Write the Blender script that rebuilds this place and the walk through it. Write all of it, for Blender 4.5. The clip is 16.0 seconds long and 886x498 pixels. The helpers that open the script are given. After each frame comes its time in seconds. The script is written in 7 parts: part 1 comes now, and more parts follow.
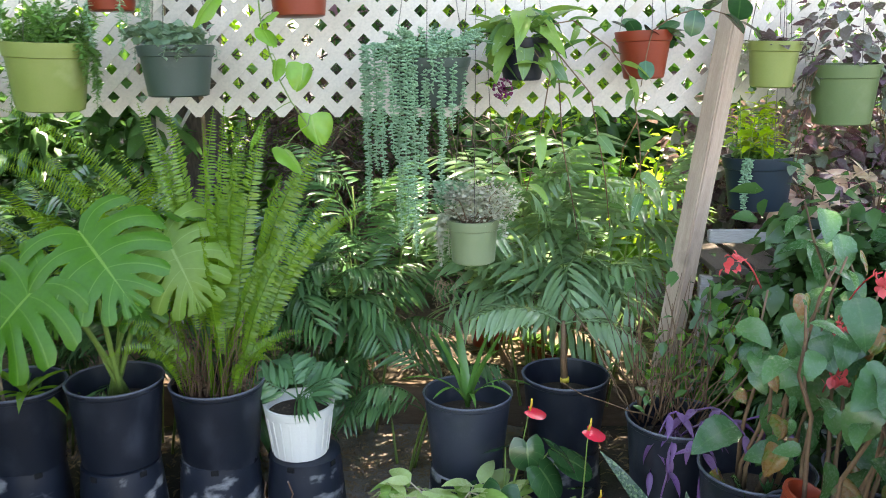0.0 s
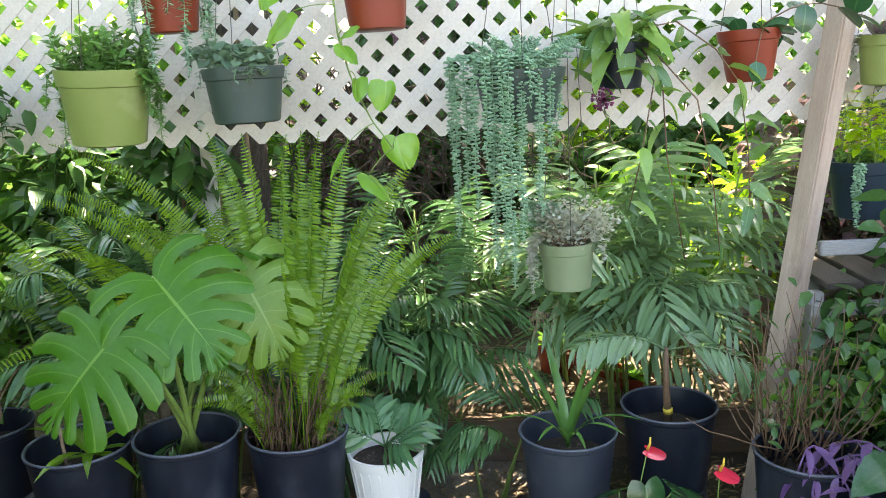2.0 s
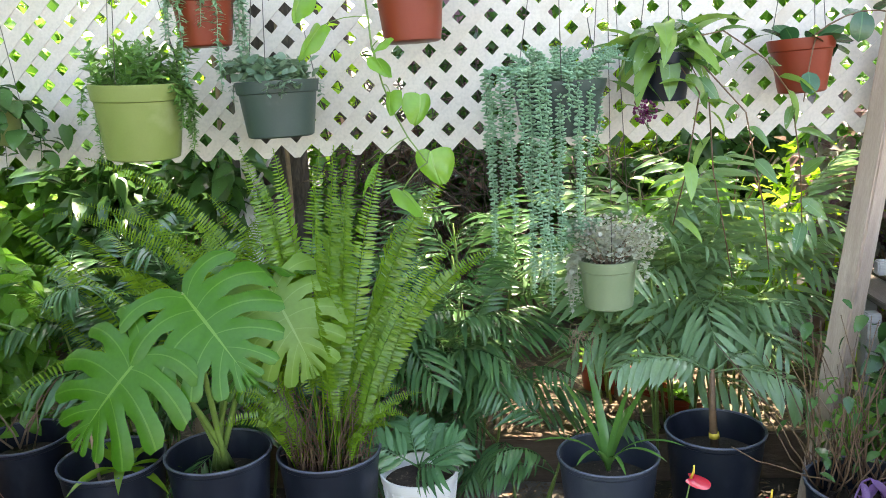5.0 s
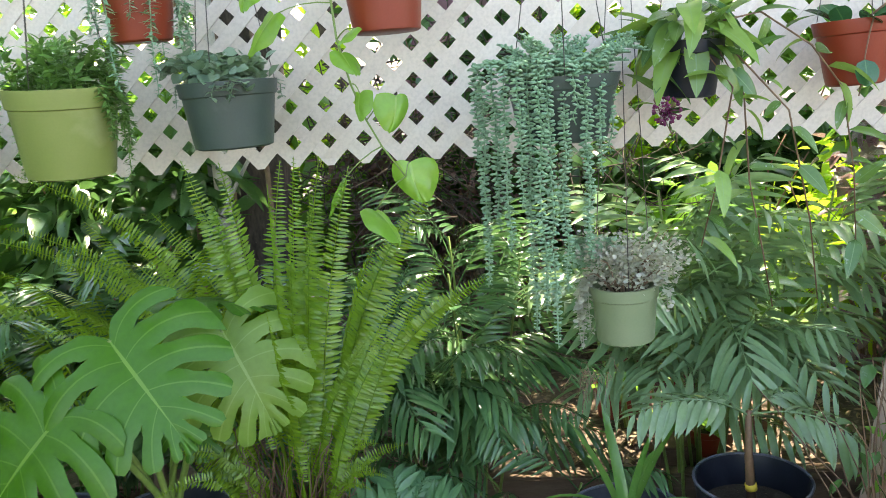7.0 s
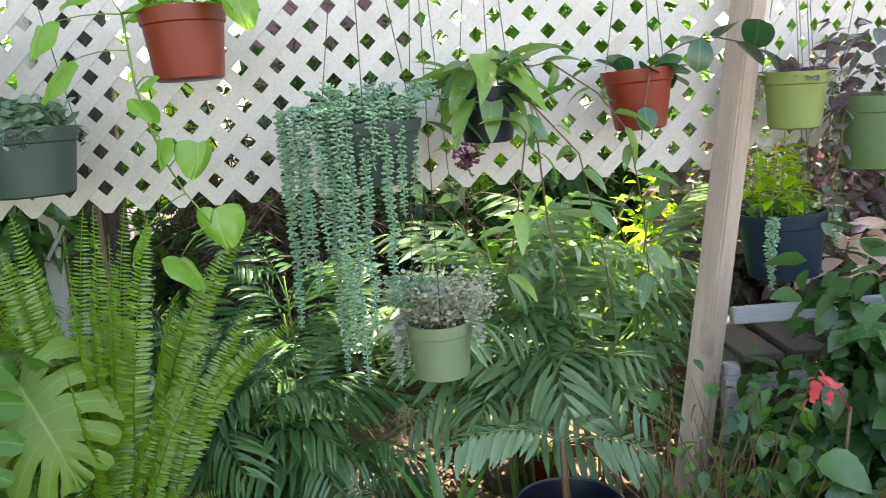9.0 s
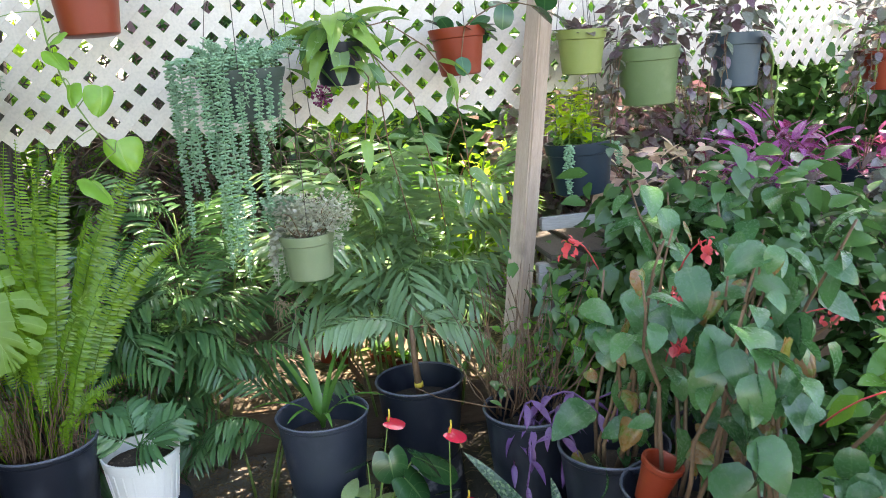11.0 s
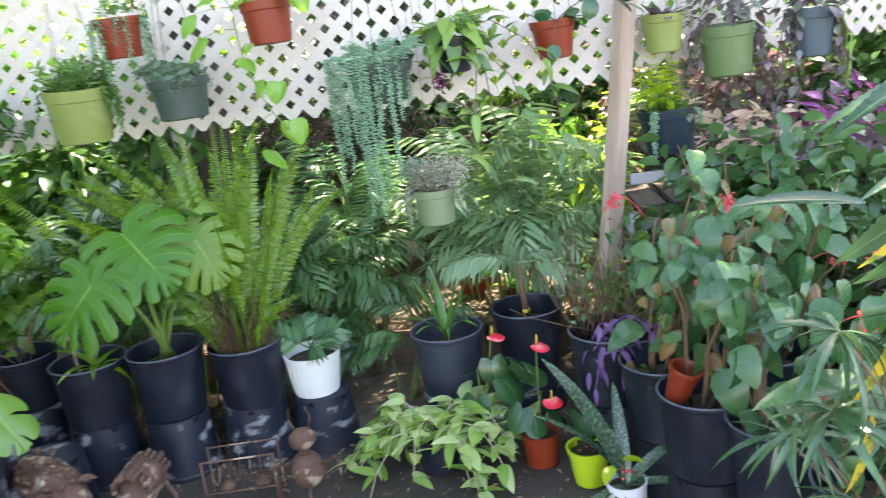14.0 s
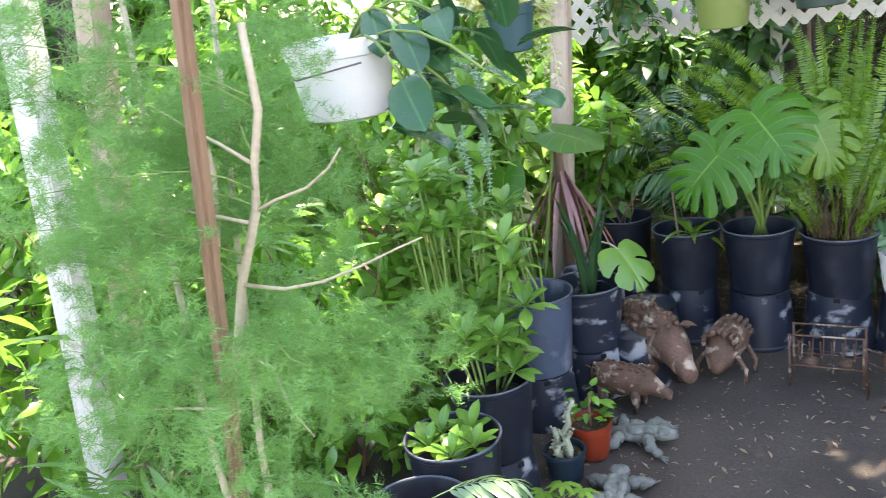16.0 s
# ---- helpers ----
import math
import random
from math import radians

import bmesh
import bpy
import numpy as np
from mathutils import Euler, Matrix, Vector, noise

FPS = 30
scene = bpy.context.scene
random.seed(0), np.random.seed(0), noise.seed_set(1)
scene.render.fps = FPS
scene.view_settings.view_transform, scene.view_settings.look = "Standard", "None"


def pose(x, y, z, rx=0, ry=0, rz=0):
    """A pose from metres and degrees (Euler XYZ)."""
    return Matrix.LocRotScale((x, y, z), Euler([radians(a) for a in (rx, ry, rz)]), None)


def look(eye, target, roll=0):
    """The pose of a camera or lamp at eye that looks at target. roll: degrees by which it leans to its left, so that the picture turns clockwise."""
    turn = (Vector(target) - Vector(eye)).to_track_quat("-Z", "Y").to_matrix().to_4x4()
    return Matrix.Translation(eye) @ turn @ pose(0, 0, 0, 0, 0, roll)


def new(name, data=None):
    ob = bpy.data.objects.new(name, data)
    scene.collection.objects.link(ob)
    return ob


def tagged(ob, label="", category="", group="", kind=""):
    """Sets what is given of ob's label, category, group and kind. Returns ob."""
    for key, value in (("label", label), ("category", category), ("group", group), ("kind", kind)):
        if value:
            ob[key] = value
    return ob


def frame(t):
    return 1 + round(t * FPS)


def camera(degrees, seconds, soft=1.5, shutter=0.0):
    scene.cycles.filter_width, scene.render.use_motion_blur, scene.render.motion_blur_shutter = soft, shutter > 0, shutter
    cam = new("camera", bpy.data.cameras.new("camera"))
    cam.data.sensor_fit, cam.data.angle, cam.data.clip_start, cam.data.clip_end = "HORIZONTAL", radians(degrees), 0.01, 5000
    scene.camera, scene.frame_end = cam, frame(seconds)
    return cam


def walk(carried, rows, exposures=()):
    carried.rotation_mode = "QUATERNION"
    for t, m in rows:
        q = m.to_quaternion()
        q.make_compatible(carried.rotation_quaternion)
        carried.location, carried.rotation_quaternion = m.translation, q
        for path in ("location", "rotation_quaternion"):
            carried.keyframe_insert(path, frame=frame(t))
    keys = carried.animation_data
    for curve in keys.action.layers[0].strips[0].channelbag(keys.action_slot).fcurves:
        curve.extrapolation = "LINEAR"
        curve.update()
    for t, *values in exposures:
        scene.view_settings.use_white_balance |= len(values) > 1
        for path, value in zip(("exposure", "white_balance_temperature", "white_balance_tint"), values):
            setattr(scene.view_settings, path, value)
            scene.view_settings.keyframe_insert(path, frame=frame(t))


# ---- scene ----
cam = camera(55.2, 16.0, 0.9, 0.25)
METRES, EYE, TILT, LEAN, TURN = 4.2, 1.605, -13.5, 0.0, 0.0
ROWS = [
    (0.0, 0.0, 0.0, 0.0, -0.0, 0.0, 0.0),
    (0.5, 0.0036, 0.0486, 0.015, -0.61, -0.0, 2.66),
    (1.0, -0.0085, 0.0759, 0.0193, 0.99, -0.15, 3.54),
    (1.5, -0.0401, 0.0662, 0.0207, -0.01, 0.41, 3.13),
    (2.0, -0.068, 0.0548, 0.0132, 0.0, 0.86, 2.51),
    (2.5, -0.0668, 0.0585, 0.0155, -0.77, 0.66, 1.53),
    (3.0, -0.0509, 0.0661, 0.0219, -0.31, 1.2, 1.69),
    (3.5, -0.0515, 0.0633, 0.0207, -0.42, 1.43, 2.05),
    (4.0, -0.07, 0.0502, 0.0146, 0.57, 1.68, 2.01),
    (6.5, -0.0379, 0.1364, 0.0364, 5.54, 1.01, 2.4),
    (7.0, -0.0454, 0.1608, 0.0411, 4.37, 1.08, 2.81),
    (7.5, -0.0683, 0.1946, 0.0503, -0.77, 1.7, 3.24),
    (8.0, -0.072, 0.2028, 0.0531, -2.65, 2.47, 2.9),
    (8.5, -0.0422, 0.1806, 0.0548, -2.92, 2.69, 3.33),
    (9.0, -0.0031, 0.1509, 0.0454, -3.42, 2.55, 4.56),
    (9.5, 0.0063, 0.1268, 0.0379, -4.14, 2.34, 6.33),
    (10.0, -0.0017, 0.0918, 0.0183, -9.29, 1.91, 7.22),
    (12.5, 0.0226, -0.0922, -0.0212, -11.66, -2.9, 6.32),
    (13.0, 0.0443, -0.1211, -0.0187, -8.32, -2.24, 6.35),
    (13.5, 0.0675, -0.1235, -0.012, -4.83, -2.58, 5.55),
    (14.0, 0.0596, -0.1562, -0.0055, 2.0, -2.15, 6.55),
    (14.5, 0.0568, -0.2027, -0.0117, 12.82, -1.67, 7.11),
    (15.0, 0.0394, -0.2415, -0.0231, 22.43, -2.21, 5.78),
    (15.5, 0.017, -0.2646, -0.0373, 30.93, -4.58, 2.25),
    (16.0, -0.0318, -0.2624, -0.041, 34.09, -5.32, 0.34),
]
walk(cam, [(t, pose(0, 0, EYE, TILT, LEAN, TURN) @ pose(METRES * x, METRES * y, METRES * z, 90 + pitch, roll, yaw)) for t, x, y, z, yaw, pitch, roll in ROWS],
     exposures=[(0.0, 3.08, 8200, 16), (4.0, 3.15, 8200, 17), (8.0, 2.88, 8200, 17), (10.0, 2.85, 8200, 17), (12.5, 3.6, 7900, 18), (13.0, 3.4, 7900, 18), (14.5, 3.3, 7900, 21), (15.0, 3.45, 7900, 20), (15.5, 3.28, 7900, 21), (16.0, 3.18, 7800, 21)])

# ---- world and light ----
world = bpy.data.worlds.new("world")
scene.world = world
world.use_nodes = True
wn = world.node_tree
sky = wn.nodes.new("ShaderNodeTexSky")
sky.sky_type = 'NISHITA'
sky.sun_disc = False
SUN_EL, SUN_AZ = 62.0, 20.0
sky.sun_elevation, sky.sun_rotation = radians(SUN_EL), radians(SUN_AZ)
wn.links.new(sky.outputs[0], wn.nodes["Background"].inputs[0])
wn.nodes["Background"].inputs[1].default_value = 0.15
sun_data = bpy.data.lights.new("sun", 'SUN')
sun_data.energy, sun_data.angle, sun_data.color = 3.2, radians(0.6), (1.0, 0.95, 0.86)
sun = new("sun", sun_data)
sun.matrix_world = look((6 * math.sin(radians(SUN_AZ)), 6 * math.cos(radians(SUN_AZ)), 6 * math.tan(radians(SUN_EL))), (0, 0, 0))

rnd = random.Random(7)
rng = np.random.default_rng(11)


# ---- material makers ----
def mat_new(name):
    m = bpy.data.materials.new(name)
    m.use_nodes = True
    nt = m.node_tree
    return m, nt, nt.nodes["Principled BSDF"]


def node(nt, kind, **inputs):
    n = nt.nodes.new(kind)
    for k, v in inputs.items():
        n.inputs[k.replace("_", " ")].default_value = v
    return n


def mix_col(nt, fac, a, b, mode='MIX'):
    n = nt.nodes.new("ShaderNodeMix")
    n.data_type, n.blend_type = 'RGBA', mode
    for sock, val in ((0, fac), (6, a), (7, b)):
        if isinstance(val, (int, float)):
            n.inputs[sock].default_value = val
        elif isinstance(val, tuple):
            n.inputs[sock].default_value = (*val[:3], 1.0)
        else:
            nt.links.new(val, n.inputs[sock])
    return n.outputs[2]


def math_node(nt, op, a, b=0.0):
    n = nt.nodes.new("ShaderNodeMath")
    n.operation = op
    for i, val in enumerate((a, b)):
        if isinstance(val, (int, float)):
            n.inputs[i].default_value = val
        else:
            nt.links.new(val, n.inputs[i])
    return n.outputs[0]


def ramp(nt, fac, lo, hi):
    n = nt.nodes.new("ShaderNodeMapRange")
    nt.links.new(fac, n.inputs[0])
    n.inputs[1].default_value, n.inputs[2].default_value = lo, hi
    return n.outputs[0]


def noise_at(nt, scale, detail=3.0, stretch=None, coord="Object"):
    tex = nt.nodes.new("ShaderNodeTexCoord")
    info = nt.nodes.new("ShaderNodeObjectInfo")
    shift = nt.nodes.new("ShaderNodeVectorMath")
    shift.operation = 'MULTIPLY_ADD'
    nt.links.new(info.outputs["Random"], shift.inputs[0])
    shift.inputs[1].default_value = (7.3, 5.1, 3.7)
    nt.links.new(tex.outputs[coord], shift.inputs[2])
    n = node(nt, "ShaderNodeTexNoise", Scale=scale, Detail=detail)
    if stretch:
        mp = nt.nodes.new("ShaderNodeMapping")
        mp.inputs[3].default_value = stretch
        nt.links.new(shift.outputs[0], mp.inputs[0])
        nt.links.new(mp.outputs[0], n.inputs[0])
    else:
        nt.links.new(shift.outputs[0], n.inputs[0])
    return n.outputs[0]


def bump(nt, bsdf, height, strength=0.3, dist=0.01):
    b = node(nt, "ShaderNodeBump", Strength=strength, Distance=dist)
    nt.links.new(height, b.inputs["Height"])
    nt.links.new(b.outputs[0], bsdf.inputs["Normal"])


def leaf_mat(name, a, b, rib=None, rough=0.42, through_light=0.35, veins=0.0, slant=0.7, at=0.0, rib_w=0.03,  spots=None, back=None, spot_size=0.55, spot_scale=60, spec=0.6):
    """Leaf: two tints by leaf, paler midrib and side veins, some light passing through."""
    a, b = (tuple(min(0.8, c * k) for c, k in zip(q, (1.46, 1.3, 1.75))) for q in (a, b))
    m, nt, p = mat_new(name)
    geo = nt.nodes.new("ShaderNodeNewGeometry")
    info = nt.nodes.new("ShaderNodeObjectInfo")
    uv = nt.nodes.new("ShaderNodeUVMap")
    sep = nt.nodes.new("ShaderNodeSeparateXYZ")
    nt.links.new(uv.outputs[0], sep.inputs[0])
    r = math_node(nt, 'FRACT', math_node(nt, 'ADD', geo.outputs["Random Per Island"], info.outputs["Random"]))
    big = noise_at(nt, 7.0, 2.0)
    fac = math_node(nt, 'ADD', math_node(nt, 'MULTIPLY', r, 0.75), math_node(nt, 'MULTIPLY', ramp(nt, big, 0.3, 0.7), 0.3))
    col = mix_col(nt, fac, a, b)
    fine = noise_at(nt, 90.0, 3.0)
    col = mix_col(nt, math_node(nt, 'MULTIPLY', ramp(nt, fine, 0.35, 0.75), 0.25), col, tuple(c * 0.55 for c in a))
    off = math_node(nt, 'ABSOLUTE', math_node(nt, 'SUBTRACT', sep.outputs[0], 0.5))
    if spots:
        sp = ramp(nt, noise_at(nt, spot_scale, 2.0), spot_size, spot_size + 0.06)
        col = mix_col(nt, sp, col, spots)
    height = None
    if rib:
        line = math_node(nt, 'LESS_THAN', off, rib_w)
        if veins:
            w = math_node(nt, 'FRACT', math_node(nt, 'SUBTRACT', math_node(nt, 'ADD', math_node(nt, 'MULTIPLY', sep.outputs[1], veins), at), math_node(nt, 'MULTIPLY', off, veins * slant)))
            vein = math_node(nt, 'MULTIPLY', math_node(nt, 'LESS_THAN', w, 0.055), 0.5)
            line = math_node(nt, 'MAXIMUM', line, vein)
            height = w
        col = mix_col(nt, math_node(nt, 'MULTIPLY', line, 0.75), col, rib)
    nt.links.new(col, p.inputs["Base Color"])
    nt.links.new(math_node(nt, 'ADD', math_node(nt, 'MULTIPLY', fine, 0.3), rough - 0.29), p.inputs["Roughness"])
    p.inputs["Specular IOR Level"].default_value = spec
    bump(nt, p, height if height else fine, 0.25, 0.004)
    tr = nt.nodes.new("ShaderNodeBsdfTranslucent")
    nt.links.new(mix_col(nt, 0.5, col, tuple(min(1, c * 1.8 + 0.02) for c in (a[0] * 1.5, a[1] * 1.3, a[2] * 0.8))), tr.inputs[0])
    mx = nt.nodes.new("ShaderNodeMixShader")
    mx.inputs[0].default_value = through_light
    nt.links.new(p.outputs[0], mx.inputs[1])
    nt.links.new(tr.outputs[0], mx.inputs[2])
    nt.links.new(mx.outputs[0], nt.nodes["Material Output"].inputs[0])
    return m


def plain_mat(name, a, b, rough=0.6, scale=12.0, fine=120.0, bump_s=0.2, metal=0.0, stretch=None, spec=0.5, dirt=None, dirt_at=(0.58, 0.7), dirt_scale=5.0, dirt_stretch=None):
    """Surface with two tints at a large scale, a fine grain, optional dirt patches, relief."""
    m, nt, p = mat_new(name)
    big = noise_at(nt, scale, 4.0, stretch)
    small = noise_at(nt, fine, 4.0, stretch)
    info = nt.nodes.new("ShaderNodeObjectInfo")
    f = math_node(nt, 'ADD', math_node(nt, 'MULTIPLY', ramp(nt, big, 0.3, 0.7), 0.7), math_node(nt, 'MULTIPLY', info.outputs["Random"], 0.3))
    col = mix_col(nt, f, a, b)
    col = mix_col(nt, math_node(nt, 'MULTIPLY', ramp(nt, small, 0.4, 0.7), 0.1 if "plastic" in name else 0.35), col, tuple(c * 0.6 for c in a))
    if dirt:
        d = ramp(nt, noise_at(nt, dirt_scale, 6.0, dirt_stretch), *dirt_at)
        col = mix_col(nt, math_node(nt, 'MULTIPLY', d, 0.8), col, dirt)
    nt.links.new(col, p.inputs["Base Color"])
    nt.links.new(math_node(nt, 'ADD', math_node(nt, 'MULTIPLY', small, 0.25), rough - 0.12), p.inputs["Roughness"])
    p.inputs["Metallic"].default_value = metal
    p.inputs["Specular IOR Level"].default_value = spec
    bump(nt, p, small, bump_s, 0.004)
    return m


M = {}
M["soil"] = plain_mat("potting_soil", (0.03, 0.02, 0.014), (0.07, 0.05, 0.035), 0.95, 25, 160, 0.9, dirt=(0.16, 0.12, 0.08), dirt_at=(0.62, 0.66), dirt_scale=60)
M["ground"] = plain_mat("bare_earth", (0.035, 0.028, 0.022), (0.085, 0.068, 0.055), 0.9, 2.5, 110, 0.8, dirt=(0.15, 0.125, 0.1), dirt_at=(0.55, 0.8), dirt_scale=1.3)
M["mulch"] = plain_mat("mulch_soil", (0.06, 0.045, 0.03), (0.16, 0.125, 0.09), 0.95, 6, 90, 1.0, dirt=(0.25, 0.2, 0.15), dirt_at=(0.55, 0.65), dirt_scale=25)
M["dust"] = plain_mat("pale_dusty_earth", (0.17, 0.145, 0.12), (0.27, 0.235, 0.2), 0.95, 9, 110, 0.9, dirt=(0.1, 0.08, 0.065), dirt_at=(0.55, 0.68), dirt_scale=12)
M["litter"] = plain_mat("dry_leaf_litter", (0.32, 0.24, 0.15), (0.16, 0.1, 0.055), 0.85, 30, 200, 0.3)
M["black_pot"] = plain_mat("black_nursery_plastic", (0.006, 0.0085, 0.015), (0.012, 0.0165, 0.027), 0.44, 9, 200, 0.05, spec=0.4, dirt=(0.055, 0.062, 0.08), dirt_at=(0.5, 0.85), dirt_scale=6, dirt_stretch=(1.6, 1.6, 0.9))
# worn pot edge, with the rim's pale highlight put into its colour
M["highlit_rim"] = plain_mat("highlit_worn_pot_rim", (0.05, 0.06, 0.085), (0.11, 0.125, 0.16), 0.4, 20, 200, 0.1)
M["faded_pot"] = plain_mat("faded_blue_black_plastic", (0.022, 0.028, 0.042), (0.036, 0.043, 0.06), 0.45, 8, 180, 0.08, dirt=(0.09, 0.095, 0.11), dirt_at=(0.58, 0.85), dirt_scale=9)
M["hole"] = plain_mat("dark_hole", (0.003, 0.003, 0.004), (0.005, 0.005, 0.006), 0.9)
M["dusty_pot"] = plain_mat("dusty_black_plastic", (0.008, 0.012, 0.022), (0.016, 0.022, 0.036), 0.45, 9, 160, 0.1, dirt=(0.36, 0.37, 0.38), dirt_at=(0.55, 0.64), dirt_scale=7, dirt_stretch=(1.2, 1.2, 2.0))
M["blue_pot"] = plain_mat("weathered_blue_grey_plastic", (0.035, 0.05, 0.08), (0.07, 0.09, 0.13), 0.45, 6, 180, 0.1, dirt=(0.3, 0.31, 0.33), dirt_at=(0.6, 0.8), dirt_scale=7)
M["lime_pot"] = plain_mat("faded_lime_plastic", (0.19, 0.24, 0.06), (0.24, 0.28, 0.085), 0.42, 6, 220, 0.05, dirt=(0.4, 0.42, 0.22), dirt_at=(0.6, 0.9), dirt_scale=9)
M["bright_lime"] = plain_mat("bright_lime_plastic", (0.4, 0.56, 0.02), (0.46, 0.62, 0.04), 0.35, 6, 220, 0.04)
M["sage_pot"] = plain_mat("sage_green_plastic", (0.18, 0.24, 0.12), (0.23, 0.28, 0.16), 0.42, 6, 220, 0.05, dirt=(0.33, 0.36, 0.25), dirt_at=(0.6, 0.9), dirt_scale=9)
M["moss_pot"] = plain_mat("moss_green_plastic", (0.1, 0.155, 0.06), (0.13, 0.19, 0.08), 0.45, 6, 220, 0.05, dirt=(0.2, 0.25, 0.14), dirt_at=(0.6, 0.9), dirt_scale=9)
M["grey_green_pot"] = plain_mat("grey_green_plastic", (0.032, 0.055, 0.045), (0.055, 0.08, 0.068), 0.45, 5, 200, 0.05, dirt=(0.2, 0.22, 0.2), dirt_at=(0.58, 0.85), dirt_scale=8)
M["navy_pot"] = plain_mat("dark_navy_plastic", (0.008, 0.02, 0.032), (0.014, 0.028, 0.042), 0.42, 7, 200, 0.06, spec=0.35, dirt=(0.04, 0.055, 0.07), dirt_at=(0.6, 0.9), dirt_scale=8)
M["slate_pot"] = plain_mat("slate_blue_plastic", (0.032, 0.058, 0.078), (0.05, 0.08, 0.1), 0.4, 7, 200, 0.06)
M["teal_pot"] = plain_mat("dark_teal_plastic", (0.015, 0.06, 0.07), (0.03, 0.085, 0.095), 0.42, 7, 200, 0.06)
M["terracotta"] = plain_mat("terracotta_plastic", (0.215, 0.025, 0.008), (0.26, 0.036, 0.013), 0.42, 6, 220, 0.08, dirt=(0.36, 0.12, 0.07), dirt_at=(0.64, 0.95), dirt_scale=9)
M["white_pot"] = plain_mat("white_plastic", (0.78, 0.77, 0.74), (0.7, 0.69, 0.65), 0.4, 6, 200, 0.05, dirt=(0.45, 0.4, 0.32), dirt_at=(0.64, 0.9), dirt_scale=10)
M["lattice"] = plain_mat("white_vinyl_lattice", (0.71, 0.655, 0.59), (0.645, 0.575, 0.505), 0.42, 4, 120, 0.08, dirt=(0.5, 0.41, 0.32), dirt_at=(0.58, 0.8), dirt_scale=5)
M["post"] = plain_mat("weathered_post_wood", (0.43, 0.31, 0.235), (0.57, 0.45, 0.36), 0.75, 6, 60, 0.5, stretch=(8, 8, 0.6), dirt=(0.2, 0.16, 0.13), dirt_at=(0.6, 0.75), dirt_scale=5)
M["white_post"] = plain_mat("flaking_white_painted_wood", (0.72, 0.7, 0.66), (0.58, 0.55, 0.5), 0.6, 6, 70, 0.4, stretch=(6, 6, 0.7), dirt=(0.36, 0.3, 0.25), dirt_at=(0.62, 0.7), dirt_scale=9)
M["rail"] = plain_mat("grey_weathered_board", (0.33, 0.32, 0.31), (0.45, 0.44, 0.42), 0.75, 6, 60, 0.5, stretch=(0.7, 8, 8))
M["timber"] = plain_mat("old_timber_edging", (0.13, 0.085, 0.055), (0.2, 0.14, 0.095), 0.85, 6, 50, 0.7, stretch=(0.8, 8, 8), dirt=(0.07, 0.05, 0.035), dirt_at=(0.55, 0.7), dirt_scale=7)
# bench slats, darker brown than the other timber
M["dark_slat"] = plain_mat("dark_brown_slat", (0.06, 0.05, 0.042), (0.1, 0.085, 0.07), 0.8, 6, 60, 0.5, stretch=(8, 0.8, 8))
M["stake"] = plain_mat("brown_wood_stake", (0.2, 0.12, 0.07), (0.31, 0.185, 0.105), 0.7, 6, 60, 0.5, stretch=(8, 8, 0.6))
M["bark"] = plain_mat("furrowed_bark", (0.035, 0.028, 0.023), (0.12, 0.095, 0.08), 0.95, 22, 45, 1.0, stretch=(2.5, 2.5, 0.8))
M["twig"] = plain_mat("dry_twig", (0.2, 0.13, 0.08), (0.32, 0.23, 0.15), 0.85, 20, 90, 0.5)
M["pale_stem"] = plain_mat("pale_woody_stem", (0.5, 0.42, 0.3), (0.42, 0.36, 0.24), 0.7, 30, 120, 0.4)
M["green_stem"] = plain_mat("green_stem", (0.14, 0.24, 0.05), (0.2, 0.3, 0.07), 0.5, 20, 120, 0.2)
M["brown_stem"] = plain_mat("brown_cane_stem", (0.13, 0.075, 0.045), (0.22, 0.13, 0.07), 0.65, 25, 120, 0.3)
M["wire"] = plain_mat("dull_wire", (0.16, 0.15, 0.14), (0.22, 0.2, 0.18), 0.5, 20, 90, 0.1, metal=0.6)
M["rust"] = plain_mat("rusted_iron", (0.085, 0.045, 0.03), (0.19, 0.105, 0.07), 0.75, 18, 130, 0.7, metal=0.25, dirt=(0.5, 0.38, 0.29), dirt_at=(0.56, 0.64), dirt_scale=15)
M["patina"] = plain_mat("verdigris_stone", (0.085, 0.1, 0.09), (0.17, 0.17, 0.15), 0.8, 25, 130, 0.5, dirt=(0.19, 0.2, 0.175), dirt_at=(0.52, 0.6), dirt_scale=22)
M["mauve"] = plain_mat("mauve_house_siding", (0.32, 0.15, 0.2), (0.4, 0.2, 0.26), 0.8, 3, 60, 0.3)
M["fence"] = plain_mat("sunlit_pale_fence", (0.6, 0.55, 0.47), (0.72, 0.67, 0.6), 0.8, 3, 60, 0.3)
M["pale_plastic"] = plain_mat("pale_printed_plastic", (0.75, 0.73, 0.74), (0.66, 0.63, 0.68), 0.4, 6, 200, 0.05)
M["print"] = plain_mat("violet_print", (0.24, 0.13, 0.36), (0.3, 0.2, 0.42), 0.5, 20, 200, 0.05)

M["monstera"] = leaf_mat("monstera_leaf", (0.016, 0.088, 0.0035), (0.03, 0.125, 0.005), (0.15, 0.3, 0.05), 0.5, 0.2, veins=7, slant=0.0, at=0.53, rib_w=0.01, spec=0.4)
M["monstera_pale"] = leaf_mat("monstera_young_leaf", (0.09, 0.2, 0.022), (0.115, 0.235, 0.028), (0.3, 0.44, 0.12), 0.5, 0.32, veins=7, slant=0.0, at=0.53, rib_w=0.01, spec=0.4)
M["fern"] = leaf_mat("sword_fern_frond", (0.115, 0.24, 0.012), (0.05, 0.145, 0.012), None, 0.34, 0.36)
M["palm"] = leaf_mat("palm_leaflet", (0.036, 0.115, 0.036), (0.07, 0.18, 0.045), None, 0.34, 0.25)
